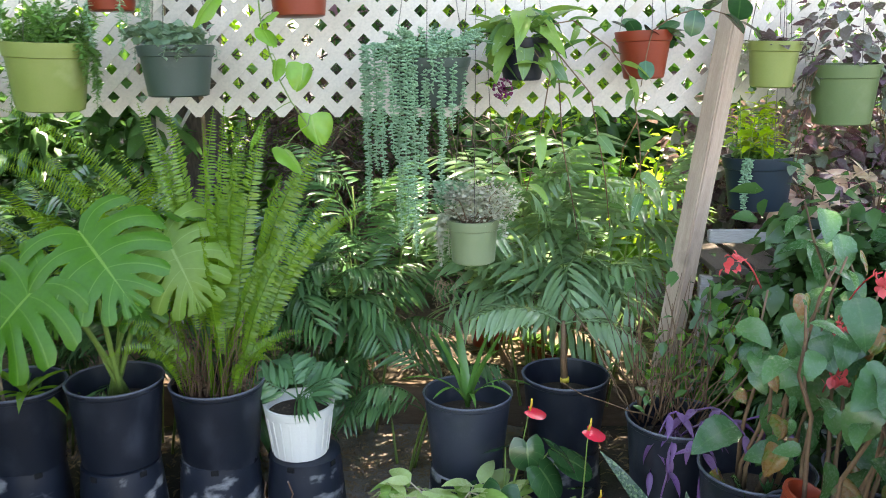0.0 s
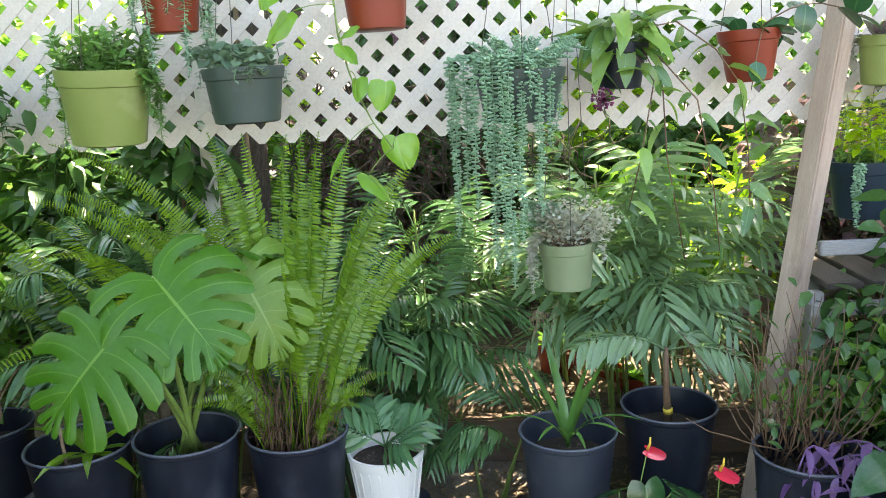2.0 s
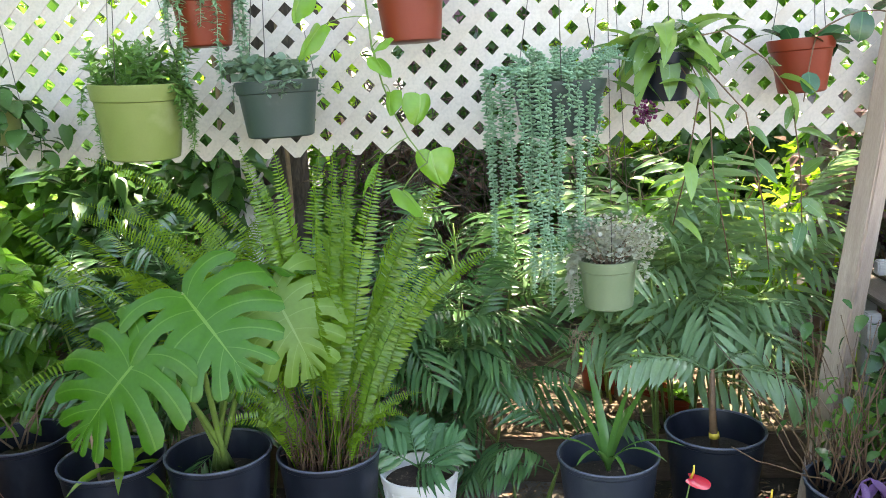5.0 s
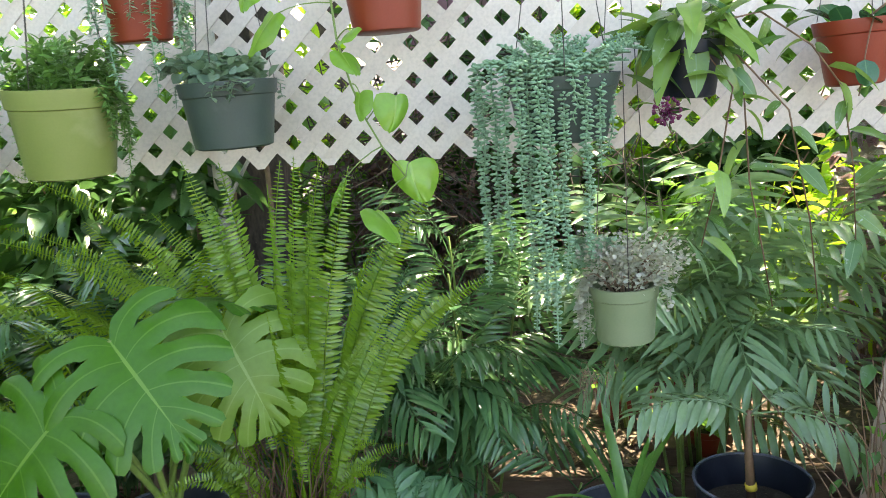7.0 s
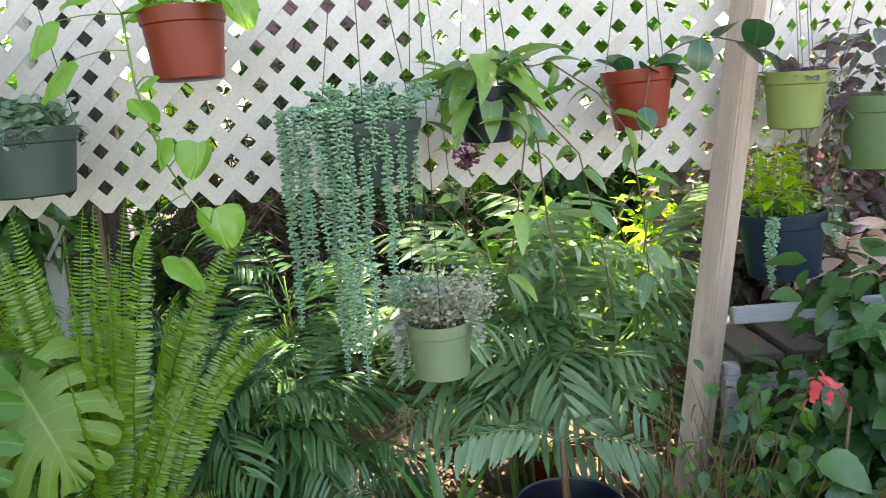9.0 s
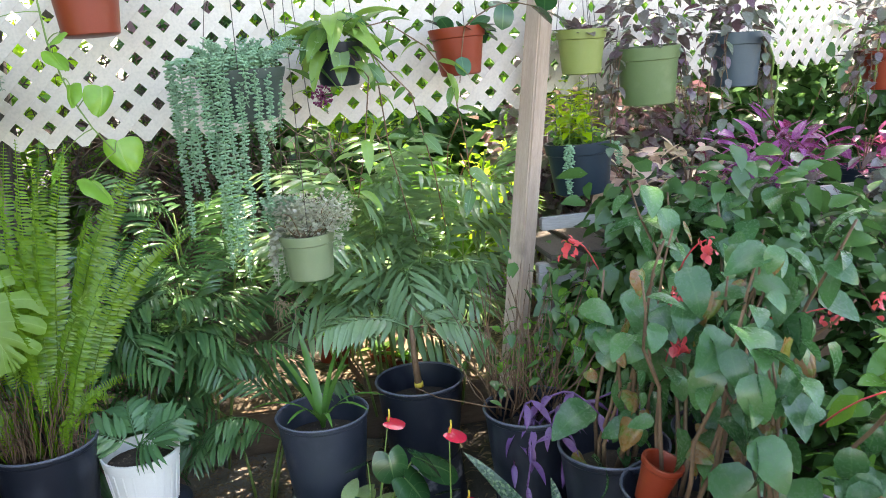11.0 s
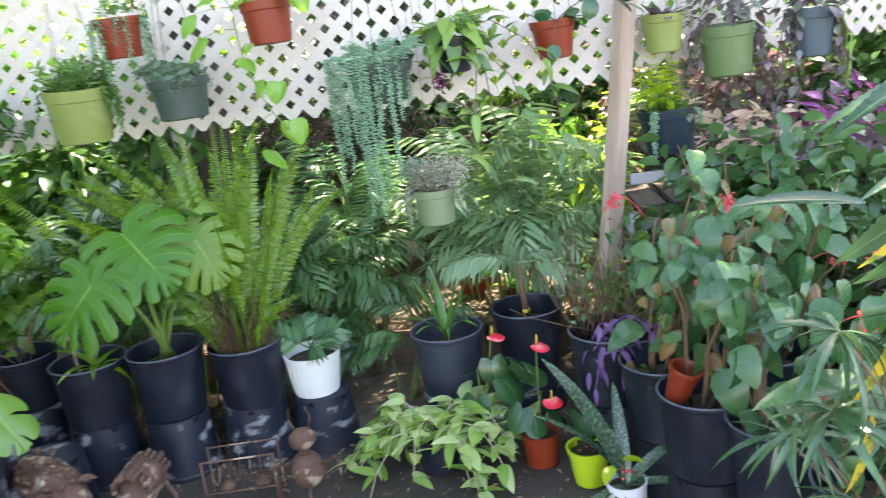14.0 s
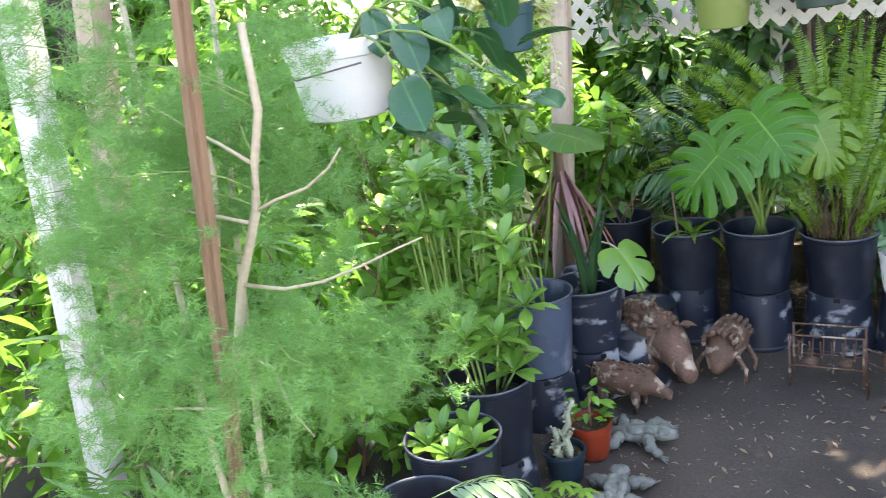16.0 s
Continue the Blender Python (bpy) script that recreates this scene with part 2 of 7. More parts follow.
M["palm_mid"] = leaf_mat("young_palm_leaflet", (0.045, 0.14, 0.05), (0.07, 0.19, 0.055), None, 0.36, 0.25)
M["palm_light"] = leaf_mat("pale_palm_leaflet", (0.11, 0.22, 0.08), (0.16, 0.28, 0.11), None, 0.32, 0.3)
M["bamboo"] = leaf_mat("grey_green_cane_leaf", (0.11, 0.235, 0.09), (0.19, 0.345, 0.135), (0.25, 0.34, 0.16), 0.33, 0.3)
M["donkey"] = leaf_mat("donkey_tail_leaf", (0.115, 0.27, 0.115), (0.2, 0.37, 0.18), None, 0.55, 0.15)
M["sedum"] = leaf_mat("fleshy_green_leaf", (0.065, 0.19, 0.035), (0.12, 0.28, 0.05), None, 0.45, 0.3)
M["greyleaf"] = leaf_mat("variegated_grey_leaf", (0.25, 0.31, 0.18), (0.43, 0.47, 0.31), None, 0.55, 0.25)
M["wandering"] = leaf_mat("mint_green_round_leaf", (0.1, 0.2, 0.1), (0.17, 0.28, 0.15), None, 0.45, 0.3)
M["pothos"] = leaf_mat("golden_pothos_leaf", (0.1, 0.27, 0.025), (0.17, 0.36, 0.035), (0.3, 0.48, 0.1), 0.33, 0.45)
M["hoya"] = leaf_mat("speckled_waxy_leaf", (0.035, 0.12, 0.03), (0.1, 0.2, 0.03), (0.16, 0.3, 0.1), 0.33, 0.3, spots=(0.3, 0.4, 0.25), spot_size=0.66)
M["hoya_green"] = leaf_mat("fresh_waxy_leaf", (0.12, 0.25, 0.04), (0.18, 0.34, 0.06), (0.22, 0.38, 0.12), 0.35, 0.35)
M["hoya_pale"] = leaf_mat("pale_variegated_leaf", (0.24, 0.4, 0.1), (0.36, 0.5, 0.18), (0.45, 0.55, 0.25), 0.4, 0.35)
M["round_dark"] = leaf_mat("dark_round_waxy_leaf", (0.013, 0.07, 0.02), (0.025, 0.105, 0.03), (0.07, 0.2, 0.07), 0.34, 0.2)
M["begonia"] = leaf_mat("cane_begonia_leaf", (0.018, 0.08, 0.022), (0.055, 0.16, 0.04), (0.08, 0.18, 0.07), 0.4, 0.25, veins=6, slant=0.1)
M["anthurium"] = leaf_mat("anthurium_leaf", (0.009, 0.05, 0.012), (0.022, 0.085, 0.02), (0.1, 0.2, 0.07), 0.34, 0.22, veins=6, slant=0.1)
M["red"] = leaf_mat("red_spathe", (0.62, 0.015, 0.03), (0.7, 0.03, 0.05), None, 0.22, 0.15)
M["coral"] = leaf_mat("coral_petal", (0.5, 0.055, 0.05), (0.55, 0.09, 0.08), None, 0.5, 0.35)
M["yellow_spadix"] = plain_mat("yellow_spadix", (0.75, 0.5, 0.04), (0.8, 0.58, 0.08), 0.6)
M["purple"] = leaf_mat("purple_heart_leaf", (0.09, 0.045, 0.105), (0.16, 0.095, 0.17), None, 0.45, 0.2)
M["magenta"] = leaf_mat("magenta_striped_leaf", (0.3, 0.09, 0.27), (0.16, 0.04, 0.11), (0.55, 0.36, 0.52), 0.4, 0.35)
M["maroon"] = leaf_mat("maroon_leaf", (0.1, 0.02, 0.05), (0.19, 0.035, 0.085), None, 0.4, 0.3)
M["dusky"] = leaf_mat("dusky_purple_green_leaf", (0.12, 0.065, 0.085), (0.11, 0.2, 0.09), None, 0.4, 0.25)
M["blush"] = leaf_mat("blush_cream_leaf", (0.5, 0.33, 0.24), (0.42, 0.38, 0.2), None, 0.45, 0.35)
M["lime_leaf"] = leaf_mat("chartreuse_leaf", (0.34, 0.56, 0.015), (0.27, 0.5, 0.02), None, 0.42, 0.6)
M["cream_leaf"] = leaf_mat("cream_edged_leaf", (0.44, 0.52, 0.2), (0.58, 0.6, 0.32), None, 0.45, 0.4)
M["feather"] = leaf_mat("feathery_needle", (0.07, 0.215, 0.042), (0.115, 0.285, 0.055), None, 0.5, 0.35)
M["sansevieria"] = leaf_mat("mottled_snake_leaf", (0.018, 0.05, 0.026), (0.028, 0.065, 0.03), None, 0.42, 0.08, spots=(0.14, 0.22, 0.11), spot_size=0.54, spot_scale=110)
M["aralia"] = leaf_mat("long_toothed_leaf", (0.014, 0.055, 0.02), (0.034, 0.1, 0.028), (0.12, 0.2, 0.08), 0.33, 0.22)
M["yellow_leaf"] = leaf_mat("yellowing_leaf", (0.48, 0.3, 0.02), (0.36, 0.32, 0.03), None, 0.45, 0.35, spots=(0.1, 0.18, 0.04), spot_size=0.5, spot_scale=26)
M["bronze_leaf"] = leaf_mat("bronzed_old_leaf", (0.2, 0.13, 0.03), (0.13, 0.06, 0.025), (0.25, 0.2, 0.08), 0.42, 0.3, spots=(0.1, 0.16, 0.03), spot_size=0.5, spot_scale=30)
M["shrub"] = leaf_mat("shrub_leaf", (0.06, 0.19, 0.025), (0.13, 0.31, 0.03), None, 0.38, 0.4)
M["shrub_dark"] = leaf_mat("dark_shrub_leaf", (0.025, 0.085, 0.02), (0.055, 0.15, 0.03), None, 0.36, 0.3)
# lit copy of the shrub leaf: sunlight put into a brighter, yellower colour
M["shrub_sunlit"] = leaf_mat("sunlit_shrub_leaf", (0.16, 0.36, 0.02), (0.26, 0.46, 0.03), None, 0.4, 0.5)
M["croton"] = leaf_mat("fresh_rosette_leaf", (0.075, 0.21, 0.028), (0.13, 0.29, 0.035), (0.24, 0.4, 0.1), 0.36, 0.35)
M["dry_blade"] = leaf_mat("dry_pink_blade", (0.21, 0.115, 0.085), (0.3, 0.18, 0.13), None, 0.6, 0.2)
M["dead_leaf"] = leaf_mat("dead_brown_leaf", (0.05, 0.03, 0.016), (0.1, 0.06, 0.03), None, 0.7, 0.15)
M["strap"] = leaf_mat("strap_leaf", (0.05, 0.16, 0.025), (0.09, 0.23, 0.035), None, 0.35, 0.3)
M["cactus"] = leaf_mat("pale_cactus_skin", (0.2, 0.25, 0.12), (0.27, 0.32, 0.17), None, 0.6, 0.05)


# ---- mesh makers ----
class Geo:
    """Collects vertices, faces and uv, and makes one mesh of them."""

    def __init__(self):
        self.v, self.f, self.uv = [], [], []
        self.n = 0

    def add(self, v, f, uv=None, m=None):
        v = np.asarray(v, float).reshape(-1, 3)
        if m is not None:
            mm = np.array(m)
            v = v @ mm[:3, :3].T + mm[:3, 3]
        self.v.append(v)
        self.uv.append(np.full((len(v), 2), 0.25) if uv is None else np.asarray(uv, float))
        self.f.extend(tuple(i + self.n for i in q) for q in f)
        self.n += len(v)
        return self

    def scatter(self, tpl, mats):
        """Many copies of the template (verts, faces, uvs) by an array of 4 x 4 matrices."""
        v, f, uv = tpl
        v = np.asarray(v, float)
        k = len(v)
        pts = np.einsum('nij,kj->nki', mats[:, :3, :3], v) + mats[:, None, :3, 3]
        self.v.append(pts.reshape(-1, 3))
        self.uv.append(np.tile(np.asarray(uv, float), (len(mats), 1)))
        for c in range(len(mats)):
            o = self.n + c * k
            self.f.extend(tuple(i + o for i in q) for q in f)
        self.n += k * len(mats)
        return self

    def tpl(self):
        return np.concatenate(self.v), self.f, np.concatenate(self.uv)

    def mesh(self, name, smooth=True):
        v, uv = np.concatenate(self.v), np.concatenate(self.uv)
        me = bpy.data.meshes.new(name)
        tot = np.array([len(q) for q in self.f], np.int32)
        idx = np.fromiter((i for q in self.f for i in q), np.int32)
        me.vertices.add(len(v))
        me.vertices.foreach_set("co", v.astype(np.float32).ravel())
        me.loops.add(len(idx))
        me.loops.foreach_set("vertex_index", idx)
        me.polygons.add(len(tot))
        me.polygons.foreach_set("loop_start", np.concatenate(([0], np.cumsum(tot)[:-1])).astype(np.int32))
        me.update(calc_edges=True)
        me.uv_layers.new(name="UVMap").data.foreach_set("uv", uv[idx].astype(np.float32).ravel())
        me.polygons.foreach_set("use_smooth", np.full(len(tot), smooth))
        me.validate()
        return me


def thing(name, label, category, at=(0, 0, 0), rz=0.0, group="", kind=""):
    ob = new(name)
    ob.empty_display_size = 0.05
    ob.matrix_basis = pose(*at, 0, 0, rz)
    return tagged(ob, label, category, group, kind)


def part(name, data, material, parent, label="", m=None, smooth=True):
    """One mesh object under a thing or a part. data: a Geo, a bmesh or a finished mesh."""
    if isinstance(data, Geo):
        data = data.mesh(name, smooth)
    elif isinstance(data, bmesh.types.BMesh):
        me = bpy.data.meshes.new(name)
        data.to_mesh(me)
        data.free()
        data = me
    if not data.materials:
        data.materials.append(M[material])
    ob = new(name, data)
    ob.parent = parent
    if m is not None:
        ob.matrix_basis = m
    return tagged(ob, label)


def single(name, data, material, label, category, m=None, group="", kind="", smooth=True):
    ob = part(name, data, material, None, "", m, smooth)
    return tagged(ob, label, category, group, kind)


def orient(pos, az, el, roll=0.0, s=1.0):
    """A leaf lies along +Y, face up: turn it to azimuth az, elevation el (degrees)."""
    return Matrix.Translation(pos) @ Euler((radians(el), 0, radians(az)), 'XYZ').to_matrix().to_4x4() @ Matrix.Rotation(radians(roll), 4, 'Y') @ Matrix.Scale(s, 4)


def orients(pos, az, el, roll, s):
    """orient() for arrays."""
    n = len(pos)
    a, e, r = (np.radians(np.broadcast_to(q, n).astype(float)) for q in (az, el, roll))
    z, o = np.zeros(n), np.ones(n)
    rz = np.stack([np.cos(a), -np.sin(a), z, np.sin(a), np.cos(a), z, z, z, o], 1).reshape(n, 3, 3)
    rx = np.stack([o, z, z, z, np.cos(e), -np.sin(e), z, np.sin(e), np.cos(e)], 1).reshape(n, 3, 3)
    ry = np.stack([np.cos(r), z, np.sin(r), z, o, z, -np.sin(r), z, np.cos(r)], 1).reshape(n, 3, 3)
    out = np.zeros((n, 4, 4))
    out[:, :3, :3] = rz @ rx @ ry * np.broadcast_to(s, n)[:, None, None]
    out[:, :3, 3] = pos
    out[:, 3, 3] = 1
    return out


PROFILES = {
    "lance": lambda s: math.sin(math.pi * min(1, s ** 0.75)) ** 0.9 if 0 < s < 1 else 0.0,
    "ovate": lambda s: math.sin(math.pi * s ** 0.65) ** 0.75 if 0 < s < 1 else 0.0,
    "obovate": lambda s: math.sin(math.pi * s ** 1.5) ** 0.8 if 0 < s < 1 else 0.0,
    "strap": lambda s: min(1.0, 0.45 + s * 3) * (1 - s ** 3) ** 0.7,
    "round": lambda s: math.sqrt(max(0, 1 - (2 * s - 1) ** 2)),
}


def blade(L, W, profile="lance", n=6, droop=0.5, fold=0.25, teeth=0.0):
    """A bent, folded leaf blade along +Y: verts, faces, uvs."""
    pr = PROFILES[profile]
    v, uv, f = [], [], []
    y = z = 0.0
    for i in range(n + 1):
        s = i / n
        a = -droop * s
        if i:
            y += L / n * math.cos(a)
            z += L / n * math.sin(a)
        w = W / 2 * pr(s)
        if teeth and 0 < i < n:
            w *= 1 + (teeth if i % 2 else -teeth) * (0.7 + 0.6 * math.sin(i * 12.9))
        v += [(-w, y, z + fold * w), (0, y, z), (w, y, z + fold * w)]
        uv += [(0.5 - 0.5 * (w > 0), s), (0.5, s), (0.5 + 0.5 * (w > 0), s)]
        if i:
            o = 3 * i
            f += [(o - 3, o - 2, o + 1, o), (o - 2, o - 1, o + 2, o + 1)]
    return v, f, uv


def heart(L, W, slots=0, n=14, nu=4, droop=0.5, cup=0.12, back_angle=150.0, wave=0.0):
    """A heart-shaped leaf along +Y with its stalk at the origin; slots: cuts from the margin, as a monstera has them."""
    v, uv, f = [], [], []
    for side in (-1, 1):
        base = len(v)
        for i in range(n + 1):
            s = i / n
            ang = radians(back_angle * (1 - s) ** 1.15 + 4)
            rib = W / 2 * (0.80 + 0.55 * math.sin(math.pi * min(1, s * 1.1 + 0.12))) * (1 - s ** 3.0) + 0.04 * L * s
            if slots:
                rib *= 1.0 + 0.04 * math.sin(i * 1.7)
            my = L * 0.72 * s
            for j in range(nu + 1):
                u = j / nu
                bend = ang * (1 - 0.22 * u)
                x = side * math.sin(bend) * rib * u
                y = my + math.cos(bend) * rib * u
                z = -droop * (y / L) * abs(y / L) * L * 0.5 + cup * abs(x) - cup * 3.2 * x * x / W + wave * math.sin(s * 6.28 * (slots + 0.5 if slots else 3) + side) * u * L
                v.append((x, y, z))
                uv.append((0.5 + side * 0.5 * u, s))
        for i in range(n):
            for j in range(nu):
                if slots:
                    ph = (i + 1) / n * (slots + 0.5) % 1.0
                    if ph < 0.27 and j / nu > 0.4 and 0.06 < i / n < 0.92:
                        continue
                    if slots > 4 and 0.5 < ph < 0.62 and j == 1 and i % 2 and 0.2 < i / n < 0.8:
                        continue
                a = base + i * (nu + 1) + j
                q = (a, a + 1, a + nu + 2, a + nu + 1)
                f.append(q if side > 0 else q[::-1])
    return v, f, uv


def split_leaf(L, W, lobes=6, droop=0.5, cup=0.14, back_angle=150.0, cut=0.3, seed=0):
    """A split leaf along +Y, stalk at the origin: fingers that part halfway out, a few of them joined again at the margin."""
    r = random.Random(seed)
    v, uv, f, index = [], [], [], {}
    nu, nw = 12, 4

    def put(s, u, side, puff):
        ang = radians(back_angle * (1 - s) ** 1.15 + 4) * (1 - 0.24 * u)
        rib = W / 2 * (0.80 + 0.55 * math.sin(math.pi * min(1, s * 1.1 + 0.12))) * (1 - s ** 3.0) + 0.04 * L * s
        x, y = side * math.sin(ang) * rib * u, L * 0.72 * s + math.cos(ang) * rib * u
        z = -droop * (y / L) * abs(y / L) * L * 0.5 + cup * abs(x) - cup * 3.4 * x * x / W + puff * L
        key = (round(x, 5), round(y, 5))
        if key not in index:
            index[key] = len(v)
            v.append((x, y, z))
            uv.append((0.5 + side * 0.5 * u, s))
        return index[key]

    for side in (-1, 1):
        for k in range(lobes):
            a, b = k / lobes, (k + 1) / lobes
            c, half = (a + b) / 2, (b - a) / 2
            start, width, joined, reach = r.uniform(0.28, 0.44), cut * r.uniform(0.75, 1.3), r.random() < 0.18, r.uniform(0.93, 1.04)
            grid = []
            for j in range(nu + 1):
                u = j / nu
                t = max(0.0, min(1.0, (u - start) / 0.16))
                g = 1 - width * t * t * (3 - 2 * t)
                if joined and u > 0.72:
                    g += (1 - g) * min(1.0, (u - 0.72) / 0.12)
                if u > 0.86 and not joined:
                    g *= 1 - 0.5 * ((u - 0.86) / 0.14) ** 2
                if k == lobes - 1:
                    g = max(g, 0.85)
                grid.append([put(c + (w / nw * 2 - 1) * half * g, u * (reach if u > 0.5 else 1), side, 0.013 * (1 - (w / nw * 2 - 1) ** 2) * min(1, u * 2)) for w in range(nw + 1)])
            for j in range(nu):
                for w in range(nw):
                    q = (grid[j][w], grid[j + 1][w], grid[j + 1][w + 1], grid[j][w + 1])
                    q = tuple(dict.fromkeys(q))
                    if len(q) > 2:
                        f.append(q if side > 0 else q[::-1])
    return v, f, uv


def aim(pos, along, face, s=1.0):
    """A leaf's place by the direction it points in and the direction it faces."""
    y = Vector(along).normalized()
    x = y.cross(Vector(face)).normalized()
    z = x.cross(y)
    return Matrix.Translation(pos) @ Matrix((x, y, z)).transposed().to_4x4() @ Matrix.Scale(s, 4)


def tube(points, r0, r1=None, sides=6):
    """A tapered tube along points."""
    r1 = r0 if r1 is None else r1
    pts = [Vector(p) for p in points]
    v, f, uv = [], [], []
    for i, p in enumerate(pts):
        d = (pts[min(i + 1, len(pts) - 1)] - pts[max(i - 1, 0)]).normalized()
        a = d.orthogonal().normalized()
        if abs(d.z) < 0.95:
            a = d.cross(Vector((0, 0, 1))).normalized()
        else:
            a = d.cross(Vector((0, 1, 0))).normalized()
        b = d.cross(a)
        r = r0 + (r1 - r0) * i / max(1, len(pts) - 1)
        for k in range(sides):
            t = 2 * math.pi * k / sides
            q = p + a * (r * math.cos(t)) + b * (r * math.sin(t))
            v.append(tuple(q))
            uv.append((0.25, i / len(pts)))
        if i:
            for k in range(sides):
                o = (i - 1) * sides
                f.append((o + k, o + (k + 1) % sides, o + sides + (k + 1) % sides, o + sides + k))
    f.append(tuple(range(sides))[::-1])
    f.append(tuple((len(pts) - 1) * sides + k for k in range(sides)))
    return v, f, uv


def bow(a, b, sag=0.0, n=6, wob=0.0):
    """Points from a to b, lifted by sag in the middle."""
    out = []
    for i in range(n + 1):
        s = i / n
        p = Vector(a).lerp(Vector(b), s)
        p.z += sag * 4 * s * (1 - s)
        if wob and 0 < i < n:
            p += Vector((rnd.uniform(-wob, wob), rnd.uniform(-wob, wob), rnd.uniform(-wob, wob)))
        out.append(p)
    return out


def lathe(profile, n=28, holes=(), squash=1.0):
    """Turned shape from (radius, height) rows; holes: (row, segment) faces left out."""
    v, f, uv = [], [], []
    for i, (r, z) in enumerate(profile):
        for k in range(n):
            t = 2 * math.pi * k / n
            v.append((r * math.cos(t), r * squash * math.sin(t), z))
            uv.append((k / n, i / len(profile)))
        if i:
            o = (i - 1) * n
            for k in range(n):
                if (i - 1, k) not in holes:
                    f.append((o + k, o + (k + 1) % n, o + n + (k + 1) % n, o + n + k))
    f.append(tuple(range(n))[::-1])
    return v, f, uv


def box_bm(sx, sy, sz, bevel=0.004, at=(0, 0, 0), segs=2):
    bm = bmesh.new()
    bmesh.ops.create_cube(bm, size=1.0, matrix=Matrix.Translation(at) @ Matrix.Diagonal((sx, sy, sz, 1)))
    if bevel:
        bmesh.ops.bevel(bm, geom=bm.edges[:], offset=bevel, segments=segs, affect='EDGES')
    return bm


def pot_geo(rt, rb, h, lip=0.0, band=0.0, ribs=False):
    """Open pot with wall thickness, a lip or a wide rim band, and a sunk soil level."""
    w = 0.004
    rows = [(rb * 0.9, 0.0), (rb, 0.004)]
    rows += [(rb + (rt - rb) * 0.12, h * 0.12)]
    if band:
        z = h - band
        r = rb + (rt - rb) * z / h
        rows += [(r, z - 0.001), (r + lip, z + 0.002), (rt + lip, h - 0.003), (rt + lip, h)]
    else:
        r = rb + (rt - rb) * 0.93
        rows += [(rb + (rt - rb) * 0.5, h * 0.5), (r, h - 0.018), (r + lip, h - 0.014), (rt + lip, h - 0.003), (rt + lip * 0.8, h)]
    rows += [(rt - w, h), (rt - w - 0.002, h - 0.006), (rb + (rt - rb) * 0.6 - w, h * 0.6), (rb - w, 0.008)]
    return Geo().add(*lathe(rows, 32))


def soil_geo(r, z):
    g = Geo()
    rings, n = 6, 24
    v, f, uv = [(0, 0, z + 0.004)], [], [(0.25, 0)]
    for i in range(1, rings + 1):
        for k in range(n):
            t = 2 * math.pi * k / n
            rr = r * i / rings
            v.append((rr * math.cos(t), rr * math.sin(t), z + rnd.uniform(-0.004, 0.006) * (i < rings)))
            uv.append((0.25, 0))
            a = 1 + (i - 1) * n
            if i == 1:
                f.append((0, a + k, a + (k + 1) % n))
            else:
                b = a - n
                f.append((b + k, a + k, a + (k + 1) % n, b + (k + 1) % n))
    return g.add(v, f, uv)


POTS, RIMS = {}, {}


def add_pot(root, rt, rb, h, material, z=0.0, lip=0.004, band=0.0, soil=0.8, label="", tilt=(0, 0)):
    key = (rt, rb, h, material, lip, band)
    if key not in POTS:
        POTS[key] = pot_geo(rt, rb, h, lip, band).mesh("pot")
        POTS[key].set_sharp_from_angle(angle=radians(28))
    p = part("pot", POTS[key], material, root, label, pose(0, 0, z, *tilt))
    if not band and rt > 0.1:
        if key not in RIMS:
            RIMS[key] = Geo().add(*tube([((rt + lip * 0.5) * math.cos(k * math.pi / 18), (rt + lip * 0.5) * math.sin(k * math.pi / 18), h + 0.001) for k in range(37)], 0.0042, 0.0042, 6)).mesh("rim")
        part("rim", RIMS[key], "highlit_rim", p)
    if soil:
        part("soil", soil_geo(rb + (rt - rb) * soil - 0.0045, h * soil), "soil", p)
    return p


def hanger(root, r, z, top, n=3):
    """Three thin wires from the rim of a hanging pot up to its hook."""
    for k in range(n):
        t = 2 * math.pi * k / n + 0.5
        part("hanger_wire", Geo().add(*tube([(r * math.cos(t), r * math.sin(t), z), (0, 0, z + (top - z) * 0.92), (0, 0, top)], 0.0012, 0.0012, 4)), "wire", root)


# ---- the setting ----
def ground_sheet():
    """Earth out to the horizon, finely divided and uneven near the walk."""
    g = Geo()
    xs = [-400, -60, -15, -6] + list(np.linspace(-4, 4.5, 86)) + [7, 15, 60, 400]
    ys = [-400, -60, -15, -6] + list(np.linspace(-3.5, 3.4, 70)) + [6, 15, 60, 400]
    v, f = [], []
    for y in ys:
        for x in xs:
            z = 0.012 * noise.noise(Vector((x * 1.7, y * 1.7, 0))) + 0.006 * noise.noise(Vector((x * 7, y * 7, 3))) if abs(x) < 6 and -4 < y < 3.5 else 0.0
            v.append((x, y, z - 0.004))
    n = len(xs)
    for j in range(len(ys) - 1):
        for i in range(n - 1):
            a = j * n + i
            f.append((a, a + 1, a + n + 1, a + n))
    g.add(v, f)
    single("ground", g, "ground", "dark trodden bare earth strewn with dry leaf bits", "ground", kind="structure")


